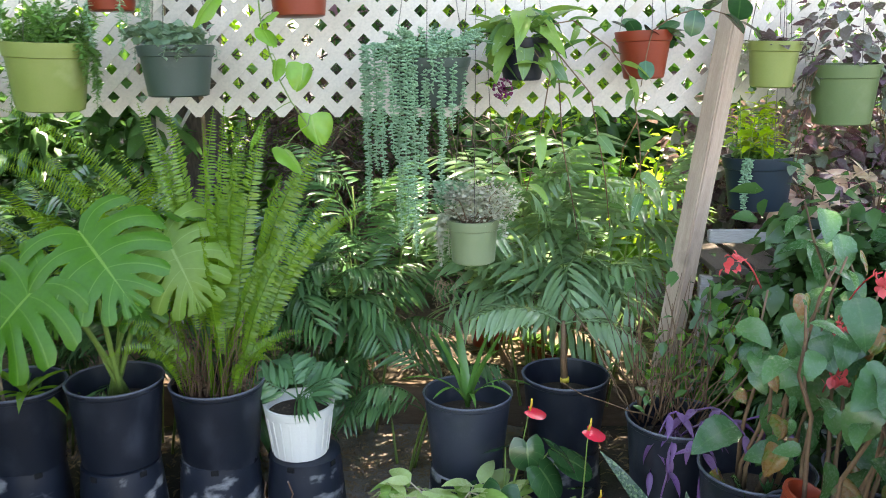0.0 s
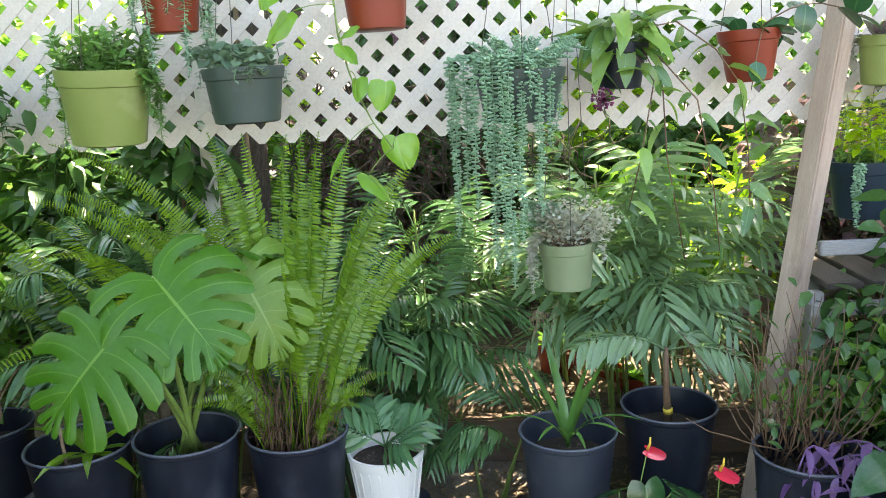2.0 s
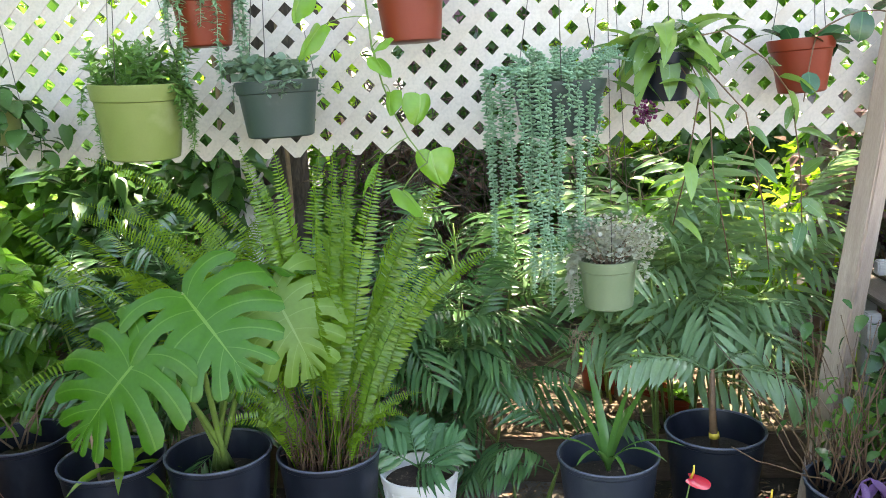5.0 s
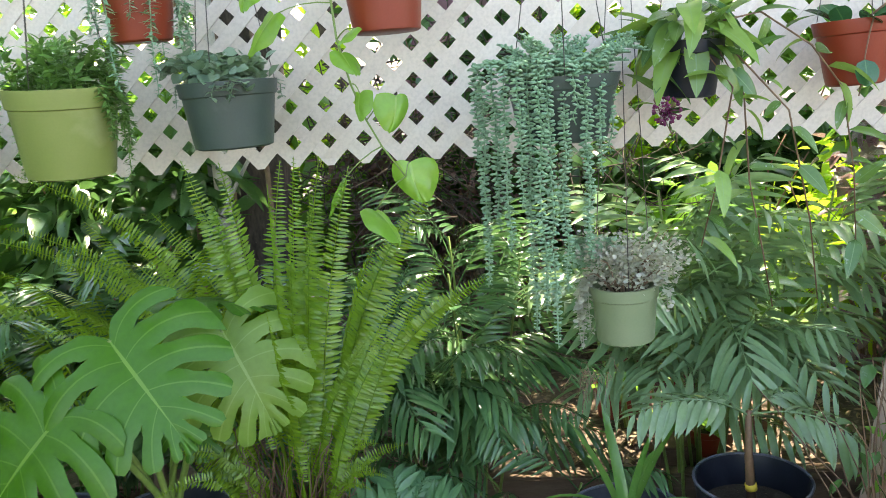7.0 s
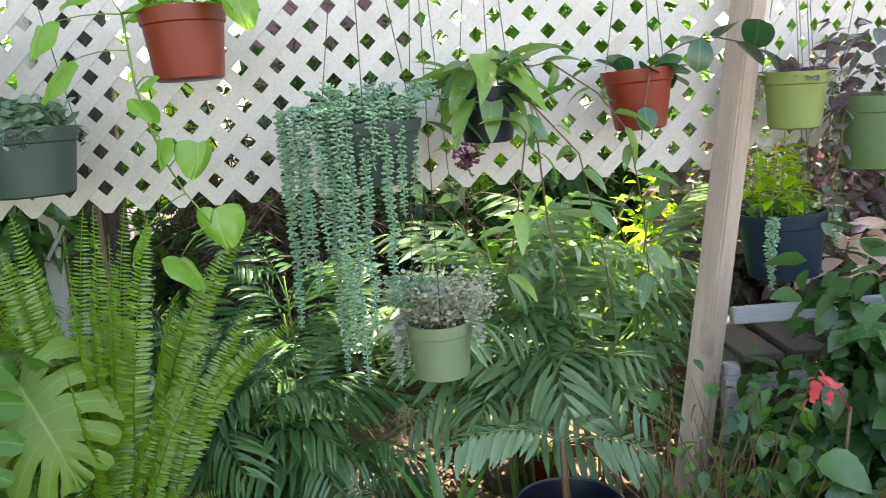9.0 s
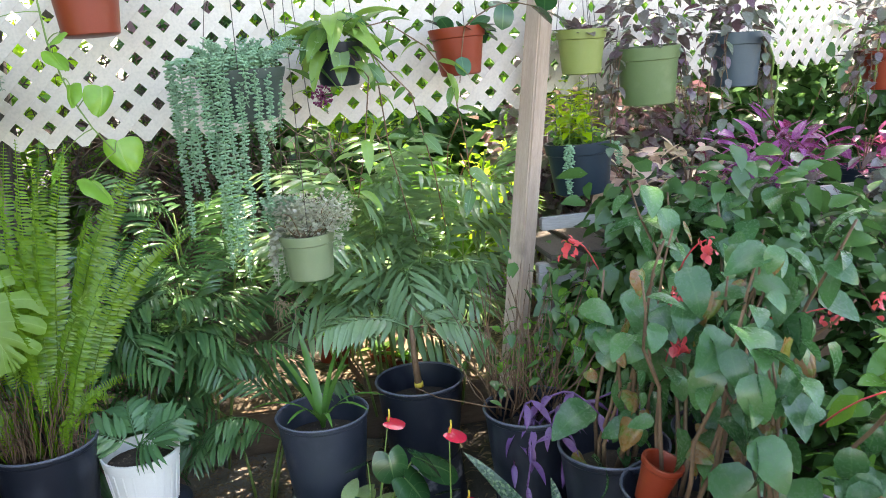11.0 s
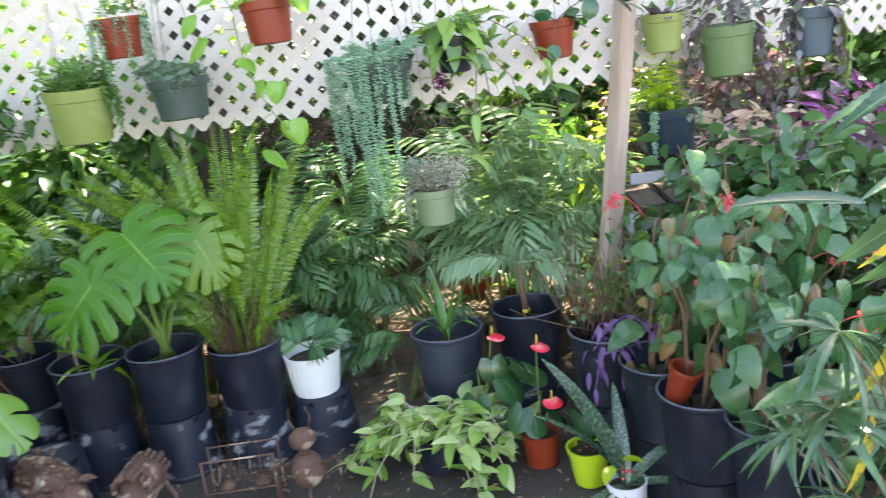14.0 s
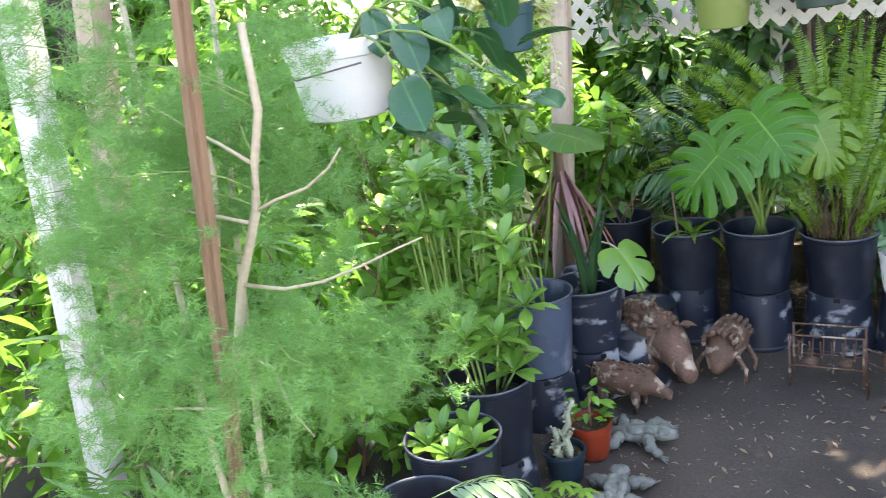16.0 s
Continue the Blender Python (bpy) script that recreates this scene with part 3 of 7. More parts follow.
def raised_bed():
    """Soil held up behind the timber edging, rising gently to the back."""
    g = Geo()
    xs, ys = np.linspace(-4.5, 6.0, 90), np.linspace(3.47, 9.5, 60)
    v, f = [], []
    for y in ys:
        for x in xs:
            v.append((x, y, 0.16 + 0.03 * (y - 3.4) + 0.02 * noise.noise(Vector((x * 2, y * 2, 5))) + 0.008 * noise.noise(Vector((x * 9, y * 9, 1)))))
    n = len(xs)
    for j in range(len(ys) - 1):
        for i in range(n - 1):
            a = j * n + i
            f.append((a, a + 1, a + n + 1, a + n))
    g.add(v, f)
    single("planting_bed", g, "mulch", "raised planting bed of mulch and fallen leaves", "ground", kind="structure")


ground_sheet()
raised_bed()
for i, (x0, x1) in enumerate(((-4.5, -1.3), (-1.29, 0.25), (0.26, 3.2), (3.21, 6.0))):
    single("timber_edging", box_bm(x1 - x0, 0.06, 0.21, 0.008), "timber", "weathered brown timber board edging the raised bed", "edging",
           pose((x0 + x1) / 2, 3.43 + 0.004 * i, 0.085, 0, 0, 0.3 * (-1) ** i), kind="structure")
for k in range(3):
    single("sleeper", box_bm(0.14, 1.0, 0.07, 0.01), "timber", "old brown sleeper plank laid in the mulch", "plank", pose(0.32 + 0.16 * k, 4.0 + 0.12 * k, 0.2, 0, 1.5, 6), group="sleepers in the bed")

def dusty_strip():
    """Loose pale dust and chips between the pots and the timber edging, feathered at its rim."""
    g = Geo()
    nx, ny = 60, 26
    v, f = [], []
    for j in range(ny):
        for i in range(nx):
            x, y = -0.85 + 1.25 * i / (nx - 1), 2.62 + 0.76 * j / (ny - 1)
            edge = min(i / 6, (nx - 1 - i) / 6, j / 6, 1.0)
            v.append((x, y, -0.012 + 0.022 * edge + 0.012 * noise.noise(Vector((x * 6, y * 6, 2))) + 0.005 * noise.noise(Vector((x * 25, y * 25, 7)))))
            if i and j:
                a = j * nx + i
                f.append((a - nx - 1, a - nx, a, a - 1))
    single("dusty_ground", g.add(v, f), "dust", "pale dusty earth and bark chips along the timber edging", "ground", kind="structure")


dusty_strip()
LATTICE_Y, PITCH, SLAT = 2.97, 0.0965, 0.037


def clip_poly(poly, ax, lim, sign):
    out = []
    for i, p in enumerate(poly):
        q = poly[(i + 1) % len(poly)]
        a, b = sign * (p[ax] - lim), sign * (q[ax] - lim)
        if a >= 0:
            out.append(p)
        if (a >= 0) != (b >= 0):
            t = a / (a - b)
            out.append((p[0] + (q[0] - p[0]) * t, p[1] + (q[1] - p[1]) * t))
    return out


def lattice_panel(name, x0, x1, z0, z1, m, phase=0.0):
    """Two layers of diagonal slats, cut to a rectangle."""
    root = thing(name, "white vinyl diagonal lattice panel with pointed lower edge", "lattice", kind="structure")
    root.matrix_basis = m
    h = z1 - z0
    for layer, sgn in ((0, 1), (1, -1)):
        start = x0 - h - 0.3 if sgn > 0 else x0 - 0.3
        k = math.floor((start - phase) / PITCH)
        while True:
            bx = k * PITCH + phase
            k += 1
            if bx > x1 + h + 0.3:
                break
            d, w = Vector((sgn, 1)).normalized(), SLAT / 2
            c0, c1 = Vector((bx - sgn * 0.3, z0 - 0.3)), Vector((bx + sgn * (h + 0.3), z1 + 0.3))
            nrm = Vector((-d.y, d.x)) * w
            poly = [tuple(c0 + nrm), tuple(c0 - nrm), tuple(c1 - nrm), tuple(c1 + nrm)]
            for ax, lim, s in ((0, x0, 1), (0, x1, -1), (1, z0, 1), (1, z1, -1)):
                poly = clip_poly(poly, ax, lim, s)
                if not poly:
                    break
            if len(poly) < 3:
                continue
            y0 = -0.0035 if layer == 0 else 0.0005
            y1 = y0 + 0.0035
            n = len(poly)
            v = [(p[0], y0, p[1]) for p in poly] + [(p[0], y1, p[1]) for p in poly]
            f = [tuple(range(n)), tuple(range(2 * n - 1, n - 1, -1))] + [(i, i + n, (i + 1) % n + n, (i + 1) % n) for i in range(n)]
            part("slat", Geo().add(v, f), "lattice", root, smooth=False)
    # pointed, blunted ends below the lowest crossings
    c, e, w0, w1 = math.ceil((x0 + 0.03 - phase) / PITCH), 0.0185, SLAT / math.sqrt(2) - 0.0005, 0.009
    tip = Geo().add([(-w0, -0.0035, 0), (w0, -0.0035, 0), (w1, -0.0035, -e), (-w1, -0.0035, -e), (-w0, 0.004, 0), (w0, 0.004, 0), (w1, 0.004, -e), (-w1, 0.004, -e)],
                    [(3, 2, 1, 0), (4, 5, 6, 7), (2, 3, 7, 6), (1, 2, 6, 5), (3, 0, 4, 7)]).mesh("slat_end", False)
    while c * PITCH + phase < x1 - 0.03:
        part("slat_end", tip, "lattice", root, "", pose(c * PITCH + phase, 0, z0))
        c += 1
    return root


lattice_panel("lattice_1", -2.12, 0.98, 1.382, 2.35, pose(0, LATTICE_Y, 0.0, 0, 0.0, 0), 0.02)
lattice_panel("lattice_2", 0.0, 3.3, 1.41, 2.4, pose(1.0, 2.99, 0.0, 0, 0.0, 24), 0.0)


def post(name, a, b, w, material, label, twist=0.0):
    """Square sawn post between two points."""
    a, b = Vector(a), Vector(b)
    d = b - a
    bm = box_bm(w, w, d.length, 0.006)
    for vv in bm.verts:
        vv.co += Vector((noise.noise(vv.co * 9), noise.noise(vv.co * 9 + Vector((4, 4, 4))), 0)) * 0.0035
    q = Vector((0, 0, 1)).rotation_difference(d.normalized()).to_matrix().to_4x4()
    return single(name, bm, material, label, "post", Matrix.Translation((a + b) / 2) @ q @ Matrix.Rotation(radians(twist), 4, 'Z'))


post("wooden_post", (0.74, 2.885, -0.02), (1.03, 2.875, 2.32), 0.07, "post", "leaning weathered brown wooden post in front of lattice", 32)
post("wooden_post", (-2.0, 2.47, -0.02), (-1.85, 2.55, 2.32), 0.085, "post", "pale weathered wooden post beside the lattice", 10)
post("short_post", (-1.30, 3.95, 0.1), (-1.27, 3.9, 2.2), 0.06, "white_post", "grey-white painted post behind the lattice", 8)
single("bracing_pole", Geo().add(*tube(bow((-1.5, 3.85, 0.75), (-1.12, 3.85, 1.35)), 0.008, 0.008)), "rail", "thin grey pole leaning against the post", "pole")
# overhead beams that carry the hanging pots
single("beam", box_bm(6.6, 0.09, 0.14, 0.006), "post", "weathered overhead wooden beam carrying hanging pots", "beam", pose(1.15, 2.72, 2.39), kind="structure")
single("side_beam", box_bm(0.09, 5.2, 0.14, 0.006), "post", "weathered wooden side beam", "beam", pose(-1.72, 0.2, 2.39, 0, 0, 4), kind="structure")
# shelf to the right of the post
shelf = thing("plant_bench", "grey weathered slatted wooden plant bench", "bench", (0, 0, 0))
for x0, x1, y, z in ((0.93, 3.1, 2.9, 0.955), (1.0, 3.1, 3.4, 0.795), (0.91, 3.1, 2.9, 0.75)):
    part("rail", box_bm(x1 - x0, 0.035, 0.045, 0.004), "rail", shelf, "", pose((x0 + x1) / 2, y, z, 0, 0, 0))
for k in range(14):
    part("slat", box_bm(0.12, 0.5, 0.02, 0.003), "dark_slat", shelf, "", pose(1.02 + 0.15 * k, 3.13, 0.83, 0, 0, rnd.uniform(-1, 1)))
for x in (0.945, 2.0, 3.06):
    for y in (2.94, 3.36):
        part("leg", box_bm(0.045, 0.045, 0.8, 0.004), "rail", shelf, "", pose(max(x, 1.12) if y > 3 else x, y, 0.4))

# tall posts by the feathery plant
post("white_post", (-2.57, 0.2, -0.02), (-2.25, 0.2, 2.32), 0.085, "white_post", "flaking white painted post among feathery foliage", 15)
post("white_post", (-3.0, 0.62, -0.02), (-2.46, 0.6, 2.32), 0.085, "post", "grey shaded post behind the white one", 10)
post("brown_stake", (-1.391, -0.27, -0.02), (-1.042, -0.27, 2.32), 0.026, "stake", "thin brown wooden stake", 5)

# ---- distance ----
neighbour = thing("neighbour_house", "mauve-sided neighbouring house behind the trees", "house", (0, 0, 0), kind="structure")
part("wall", box_bm(1.15, 0.2, 3.4, 0.01), "mauve", neighbour, "", pose(-0.25, 6.6, 1.9))
for k in range(13):
    part("siding_board", box_bm(1.17, 0.02, 0.2, 0.004), "mauve", neighbour, "", pose(-0.25, 6.49, 0.9 + 0.21 * k, 8))
part("roof", box_bm(1.6, 1.4, 0.08, 0.01), "timber", neighbour, "", pose(-0.25, 6.9, 3.65, 15))


def trunk(name, at, r, h, label, lean=(0, 0)):
    g = Geo()
    n, rows = 28, 30
    v, f = [], []
    for i in range(rows + 1):
        s = i / rows
        for k in range(n):
            t = 2 * math.pi * k / n
            rr = r * (1.25 - 0.35 * s ** 0.5) * (1 + 0.10 * noise.noise(Vector((math.cos(t) * 3, math.sin(t) * 3, s * 3))) + 0.09 * noise.noise(Vector((math.cos(t) * 9, math.sin(t) * 9, s * 9))))
            v.append((rr * math.cos(t) + lean[0] * s * h, rr * math.sin(t) + lean[1] * s * h, s * h))
        if i:
            o = (i - 1) * n
            f += [(o + k, o + (k + 1) % n, o + n + (k + 1) % n, o + n + k) for k in range(n)]
    g.add(v, f)
    return g


def leaf_cloud(center, size, count, tpl, lo=0.7, hi=1.3, el=(-60, 40), hollow=0.0, lumps=7):
    """Leaves in several uneven lumps inside an ellipsoid."""
    c, sz = np.array(center), np.array(size)
    lump = rng.uniform(-1, 1, (lumps, 3)) * sz * 0.7
    which = rng.integers(0, lumps, count)
    d = rng.normal(size=(count, 3))
    d /= np.linalg.norm(d, axis=1)[:, None]
    r = rng.uniform(hollow, 1, (count, 1)) ** 0.5
    pos = c + lump[which] + d * r * sz * rng.uniform(0.35, 0.6, (count, 1))
    az = np.degrees(np.arctan2(-d[:, 0], d[:, 1])) + rng.uniform(-70, 70, count)
    return orients(pos, az, rng.uniform(*el, count), rng.uniform(-50, 50, count), rng.uniform(lo, hi, count))


def tree(label, at, h, r, crown_z, crown, count, leaf, material, lumps=12):
    root = thing("tree", label, "tree", at)
    part("trunk", trunk("trunk", at, r, crown_z + crown[2] * 0.3, ""), "bark", root)
    g = Geo()
    for k in range(7):
        a = rnd.uniform(0, 6.28)
        b = (crown[0] * 0.7 * math.cos(a), crown[1] * 0.7 * math.sin(a), crown_z + rnd.uniform(-0.3, 0.6) * crown[2])
        g.add(*tube(bow((0, 0, crown_z * rnd.uniform(0.5, 0.9)), b, 0.1, 6, 0.05), r * 0.4, r * 0.08))
    part("limb", g, "bark", root)
    part("crown", Geo().scatter(leaf, leaf_cloud((0, 0, crown_z), crown, count, leaf, lumps=lumps)), material, root)
    return root


def shrub(label, at, size, count, leaf, material, lumps=9, name="shrub", el=(-60, 40), stems=8, lo=0.7, hi=1.3, stem_mat="brown_stem"):
    """Bush: several stems from the soil and a mass of separate leaves."""
    root = thing(name, label, "shrub", at)
    for k in range(stems):
        a = rnd.uniform(0, 6.28)
        b = (size[0] * 0.7 * math.cos(a), size[1] * 0.7 * math.sin(a), size[2] * rnd.uniform(0.8, 1.8))
        part("stem", Geo().add(*tube(bow((rnd.uniform(-0.05, 0.05), rnd.uniform(-0.05, 0.05), 0), b, 0.05, 6, 0.02), 0.008, 0.003, 5)), stem_mat, root)
    part("foliage", Geo().scatter(leaf, leaf_cloud((0, 0, size[2]), size, count, leaf, lo, hi, el, lumps=lumps)), material, root)
    return root


LEAF_S = blade(0.07, 0.03, "ovate", 3, 0.5, 0.25)
LEAF_M = blade(0.12, 0.045, "lance", 4, 0.6, 0.25)
LEAF_L = blade(0.17, 0.06, "ovate", 4, 0.6, 0.25)
LONG = blade(0.22, 0.024, "lance", 5, 0.8, 0.3)

single_trunk = thing("tree", "broad tree trunk with furrowed dark bark", "tree", (-1.3, 4.25, 0.12))
part("trunk", trunk("trunk", None, 0.165, 3.4, "", (0.03, 0.0)), "bark", single_trunk)
# the trunk's two crowns are out of view, added to keep sun off pots and bed
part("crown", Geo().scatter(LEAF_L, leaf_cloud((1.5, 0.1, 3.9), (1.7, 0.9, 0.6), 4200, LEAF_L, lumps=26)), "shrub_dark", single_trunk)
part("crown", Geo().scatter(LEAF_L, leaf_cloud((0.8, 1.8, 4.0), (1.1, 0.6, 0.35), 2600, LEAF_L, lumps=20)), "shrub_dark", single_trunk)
for k in range(3):
    part("hanging_root", Geo().add(*tube(bow((-0.12 + 0.14 * k, -0.2, 1.9), (-0.16 + 0.16 * k, -0.23, 0.1), 0.0, 9, 0.012), 0.012, 0.009, 5)), "twig", single_trunk)

B = [
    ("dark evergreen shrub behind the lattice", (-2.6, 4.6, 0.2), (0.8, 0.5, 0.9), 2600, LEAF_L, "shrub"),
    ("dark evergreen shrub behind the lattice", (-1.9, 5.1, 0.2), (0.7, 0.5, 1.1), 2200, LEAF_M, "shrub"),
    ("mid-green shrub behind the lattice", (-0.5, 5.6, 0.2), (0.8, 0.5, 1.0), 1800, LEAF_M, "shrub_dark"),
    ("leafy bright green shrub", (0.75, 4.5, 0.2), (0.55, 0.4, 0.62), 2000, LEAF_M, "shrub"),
    ("sunlit yellow-green shrub behind the post", (1.25, 4.1, 0.2), (0.45, 0.4, 0.5), 1500, LEAF_S, "shrub_sunlit"),
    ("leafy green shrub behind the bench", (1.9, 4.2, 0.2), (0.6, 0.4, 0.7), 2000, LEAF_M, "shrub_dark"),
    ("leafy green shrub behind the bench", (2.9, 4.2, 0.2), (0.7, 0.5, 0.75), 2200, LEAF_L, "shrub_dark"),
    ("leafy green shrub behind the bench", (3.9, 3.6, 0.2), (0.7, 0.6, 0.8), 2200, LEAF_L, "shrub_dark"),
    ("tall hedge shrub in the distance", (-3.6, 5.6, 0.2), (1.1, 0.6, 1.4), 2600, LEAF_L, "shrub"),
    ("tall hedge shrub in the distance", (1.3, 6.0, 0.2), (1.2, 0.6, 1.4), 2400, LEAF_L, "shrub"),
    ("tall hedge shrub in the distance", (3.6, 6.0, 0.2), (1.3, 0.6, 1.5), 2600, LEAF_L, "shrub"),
    ("green shrub beside the walk", (-3.0, 3.3, 0.0), (0.6, 0.6, 0.85), 2400, LEAF_M, "shrub"),
    ("green shrub beside the walk", (-3.3, 2.0, 0.0), (0.6, 0.7, 0.9), 2400, LEAF_M, "shrub"),
    ("sunlit shrub beside the walk", (-3.2, 0.8, 0.0), (0.6, 0.6, 0.85), 2200, LEAF_M, "shrub"),
    ("sunlit shrub beside the walk", (-3.3, -0.4, 0.0), (0.6, 0.6, 0.9), 2200, LEAF_M, "shrub"),
]
for k in range(9):
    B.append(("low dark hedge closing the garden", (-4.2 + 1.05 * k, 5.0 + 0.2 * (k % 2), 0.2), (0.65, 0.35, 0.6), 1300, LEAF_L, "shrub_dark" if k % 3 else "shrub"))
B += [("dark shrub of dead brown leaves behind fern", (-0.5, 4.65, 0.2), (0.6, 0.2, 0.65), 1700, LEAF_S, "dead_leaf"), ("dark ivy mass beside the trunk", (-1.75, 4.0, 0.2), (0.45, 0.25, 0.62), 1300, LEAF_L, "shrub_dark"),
      ("sunlit hedge beyond the lattice", (-2.0, 5.9, 0.2), (1.0, 0.4, 1.2), 2200, LEAF_M, "shrub_sunlit"), ("sunlit hedge beyond the lattice", (0.5, 5.7, 0.2), (0.7, 0.3, 0.9), 1500, LEAF_M, "shrub_sunlit")]
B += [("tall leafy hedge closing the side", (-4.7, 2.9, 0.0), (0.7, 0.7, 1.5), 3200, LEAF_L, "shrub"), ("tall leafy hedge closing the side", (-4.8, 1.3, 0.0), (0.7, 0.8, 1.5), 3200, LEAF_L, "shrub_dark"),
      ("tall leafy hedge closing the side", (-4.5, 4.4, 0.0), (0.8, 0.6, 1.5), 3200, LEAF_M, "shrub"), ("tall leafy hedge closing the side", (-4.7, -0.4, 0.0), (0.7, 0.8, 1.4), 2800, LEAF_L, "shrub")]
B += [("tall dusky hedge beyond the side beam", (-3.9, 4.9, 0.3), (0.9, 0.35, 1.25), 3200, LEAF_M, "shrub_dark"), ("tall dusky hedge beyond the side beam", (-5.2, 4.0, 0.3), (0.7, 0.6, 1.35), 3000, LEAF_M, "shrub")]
for lab, at, size, cnt, tpl, mt in B:
    shrub(lab, at, size, cnt, tpl, mt)
for at, h, cz, crown, cnt, mt in (((-4.8, 7.5, 0), 5, 3.6, (1.8, 1.2, 1.5), 4200, "shrub_dark"), ((-1.6, 8.0, 0), 6, 4.2, (1.7, 1.2, 1.5), 4200, "shrub"),
                                  ((1.6, 8.4, 0), 6, 4.0, (1.8, 1.2, 1.6), 4400, "shrub"), ((4.6, 7.6, 0), 6, 3.7, (1.8, 1.3, 1.6), 4400, "shrub_dark"),
                                  ((-6.0, 3.5, 0), 6, 3.4, (1.6, 1.6, 1.6), 3800, "shrub"), ((-6.2, 0.0, 0), 6, 3.4, (1.6, 1.6, 1.6), 3800, "shrub_dark"), ((6.0, 4.5, 0), 6, 3.2, (1.6, 1.6, 1.6), 3800, "shrub")):
    tree("leafy garden tree beyond the lattice", at, h, 0.16, cz, crown, cnt, LEAF_L, mt, 16)

# added tree, its crown out of view, blocking sun from the left plants
over = thing("tree", "unseen leafy tree added to shade the walk", "tree", (-4.3, 1.6, 0))
part("trunk", trunk("trunk", None, 0.14, 3.8, "", (0.08, 0.0)), "bark", over)
part("limb", Geo().add(*tube(bow((0.25, 0, 3.3), (3.6, -0.2, 4.0), 0.15, 8, 0.04), 0.06, 0.015)), "bark", over)
part("crown", Geo().scatter(LEAF_L, leaf_cloud((3.2, -0.2, 3.95), (1.0, 0.9, 0.4), 3300, LEAF_L, lumps=24)), "shrub", over)

# second added tree out of view, shading begonias and aralia
right_shade_tree = thing("tree", "unseen leafy tree added to shade the begonia pots", "tree", (4.3, 2.4, 0))
part("trunk", trunk("trunk", None, 0.14, 3.8, "", (-0.08, 0.0)), "bark", right_shade_tree)
part("limb", Geo().add(*tube(bow((-0.25, 0, 3.3), (-3.0, 0.3, 4.0), 0.15, 8, 0.04), 0.06, 0.015)), "bark", right_shade_tree)
part("crown", Geo().scatter(LEAF_L, leaf_cloud((-2.3, 0.3, 3.95), (1.3, 1.0, 0.5), 2800, LEAF_L, lumps=20)), "shrub", right_shade_tree)

# further unseen crowns, placed where they block sun on ground, bench and left side
part("crown", Geo().scatter(LEAF_L, leaf_cloud((-4.7, 0.75, 4.05), (1.4, 0.55, 0.3), 3300, LEAF_L, lumps=30)), "shrub", right_shade_tree)
part("crown", Geo().scatter(LEAF_L, leaf_cloud((-2.3, 1.8, 4.0), (0.9, 0.5, 0.3), 2000, LEAF_L, lumps=14)), "shrub", right_shade_tree)
part("crown", Geo().scatter(LEAF_L, leaf_cloud((1.9, 1.7, 4.0), (0.9, 0.6, 0.3), 1200, LEAF_L, lumps=14)), "shrub", over)


# ---- plain pots standing in rows ----
def nursery_pot(at, rt=0.152, rb=0.125, h=0.28, material="black_pot", label="black plastic nursery pot", name="nursery_pot", category="pot"):
    root = thing(name, label, category, at)
    add_pot(root, rt, rb, h, material, soil=0.68)
    return root


UPS = {}
HOLE = bpy.data.meshes.new("drain_hole")
hole_bm = box_bm(0.026, 0.006, 0.02, 0.002)
hole_bm.to_mesh(HOLE)
hole_bm.free()


def upturned(at, s=1.0, rz=0.0, material="dusty_pot", group="upturned pots as stands"):
    """An upside-down nursery pot used as a stand, with square drain holes near its foot."""
    root = thing("upturned_pot", "upturned black nursery pot with pale crust, used as a stand", "pot", at, rz, group)
    if (s, material) not in UPS:
        UPS[(s, material)] = pot_geo(0.15 * s, 0.128 * s, 0.26, 0.004).mesh("pot")
        UPS[(s, material)].set_sharp_from_angle(angle=radians(28))
    part("pot", UPS[(s, material)], material, root, "", pose(0, 0, 0.26, 180))
    for k in range(5):
        a = 2 * math.pi * k / 5
        part("drain_hole", HOLE, "hole", root, "", pose(0.1285 * s * math.cos(a), 0.1285 * s * math.sin(a), 0.244, 0, 0, math.degrees(a) + 90))
    return root


STACKS = {"A": (-1.80, 2.83, 0.47), "B": (-1.40, 2.60, 0.50), "C": (-1.075, 2.60, 0.525), "D": (-0.755, 2.65, 0.5)}
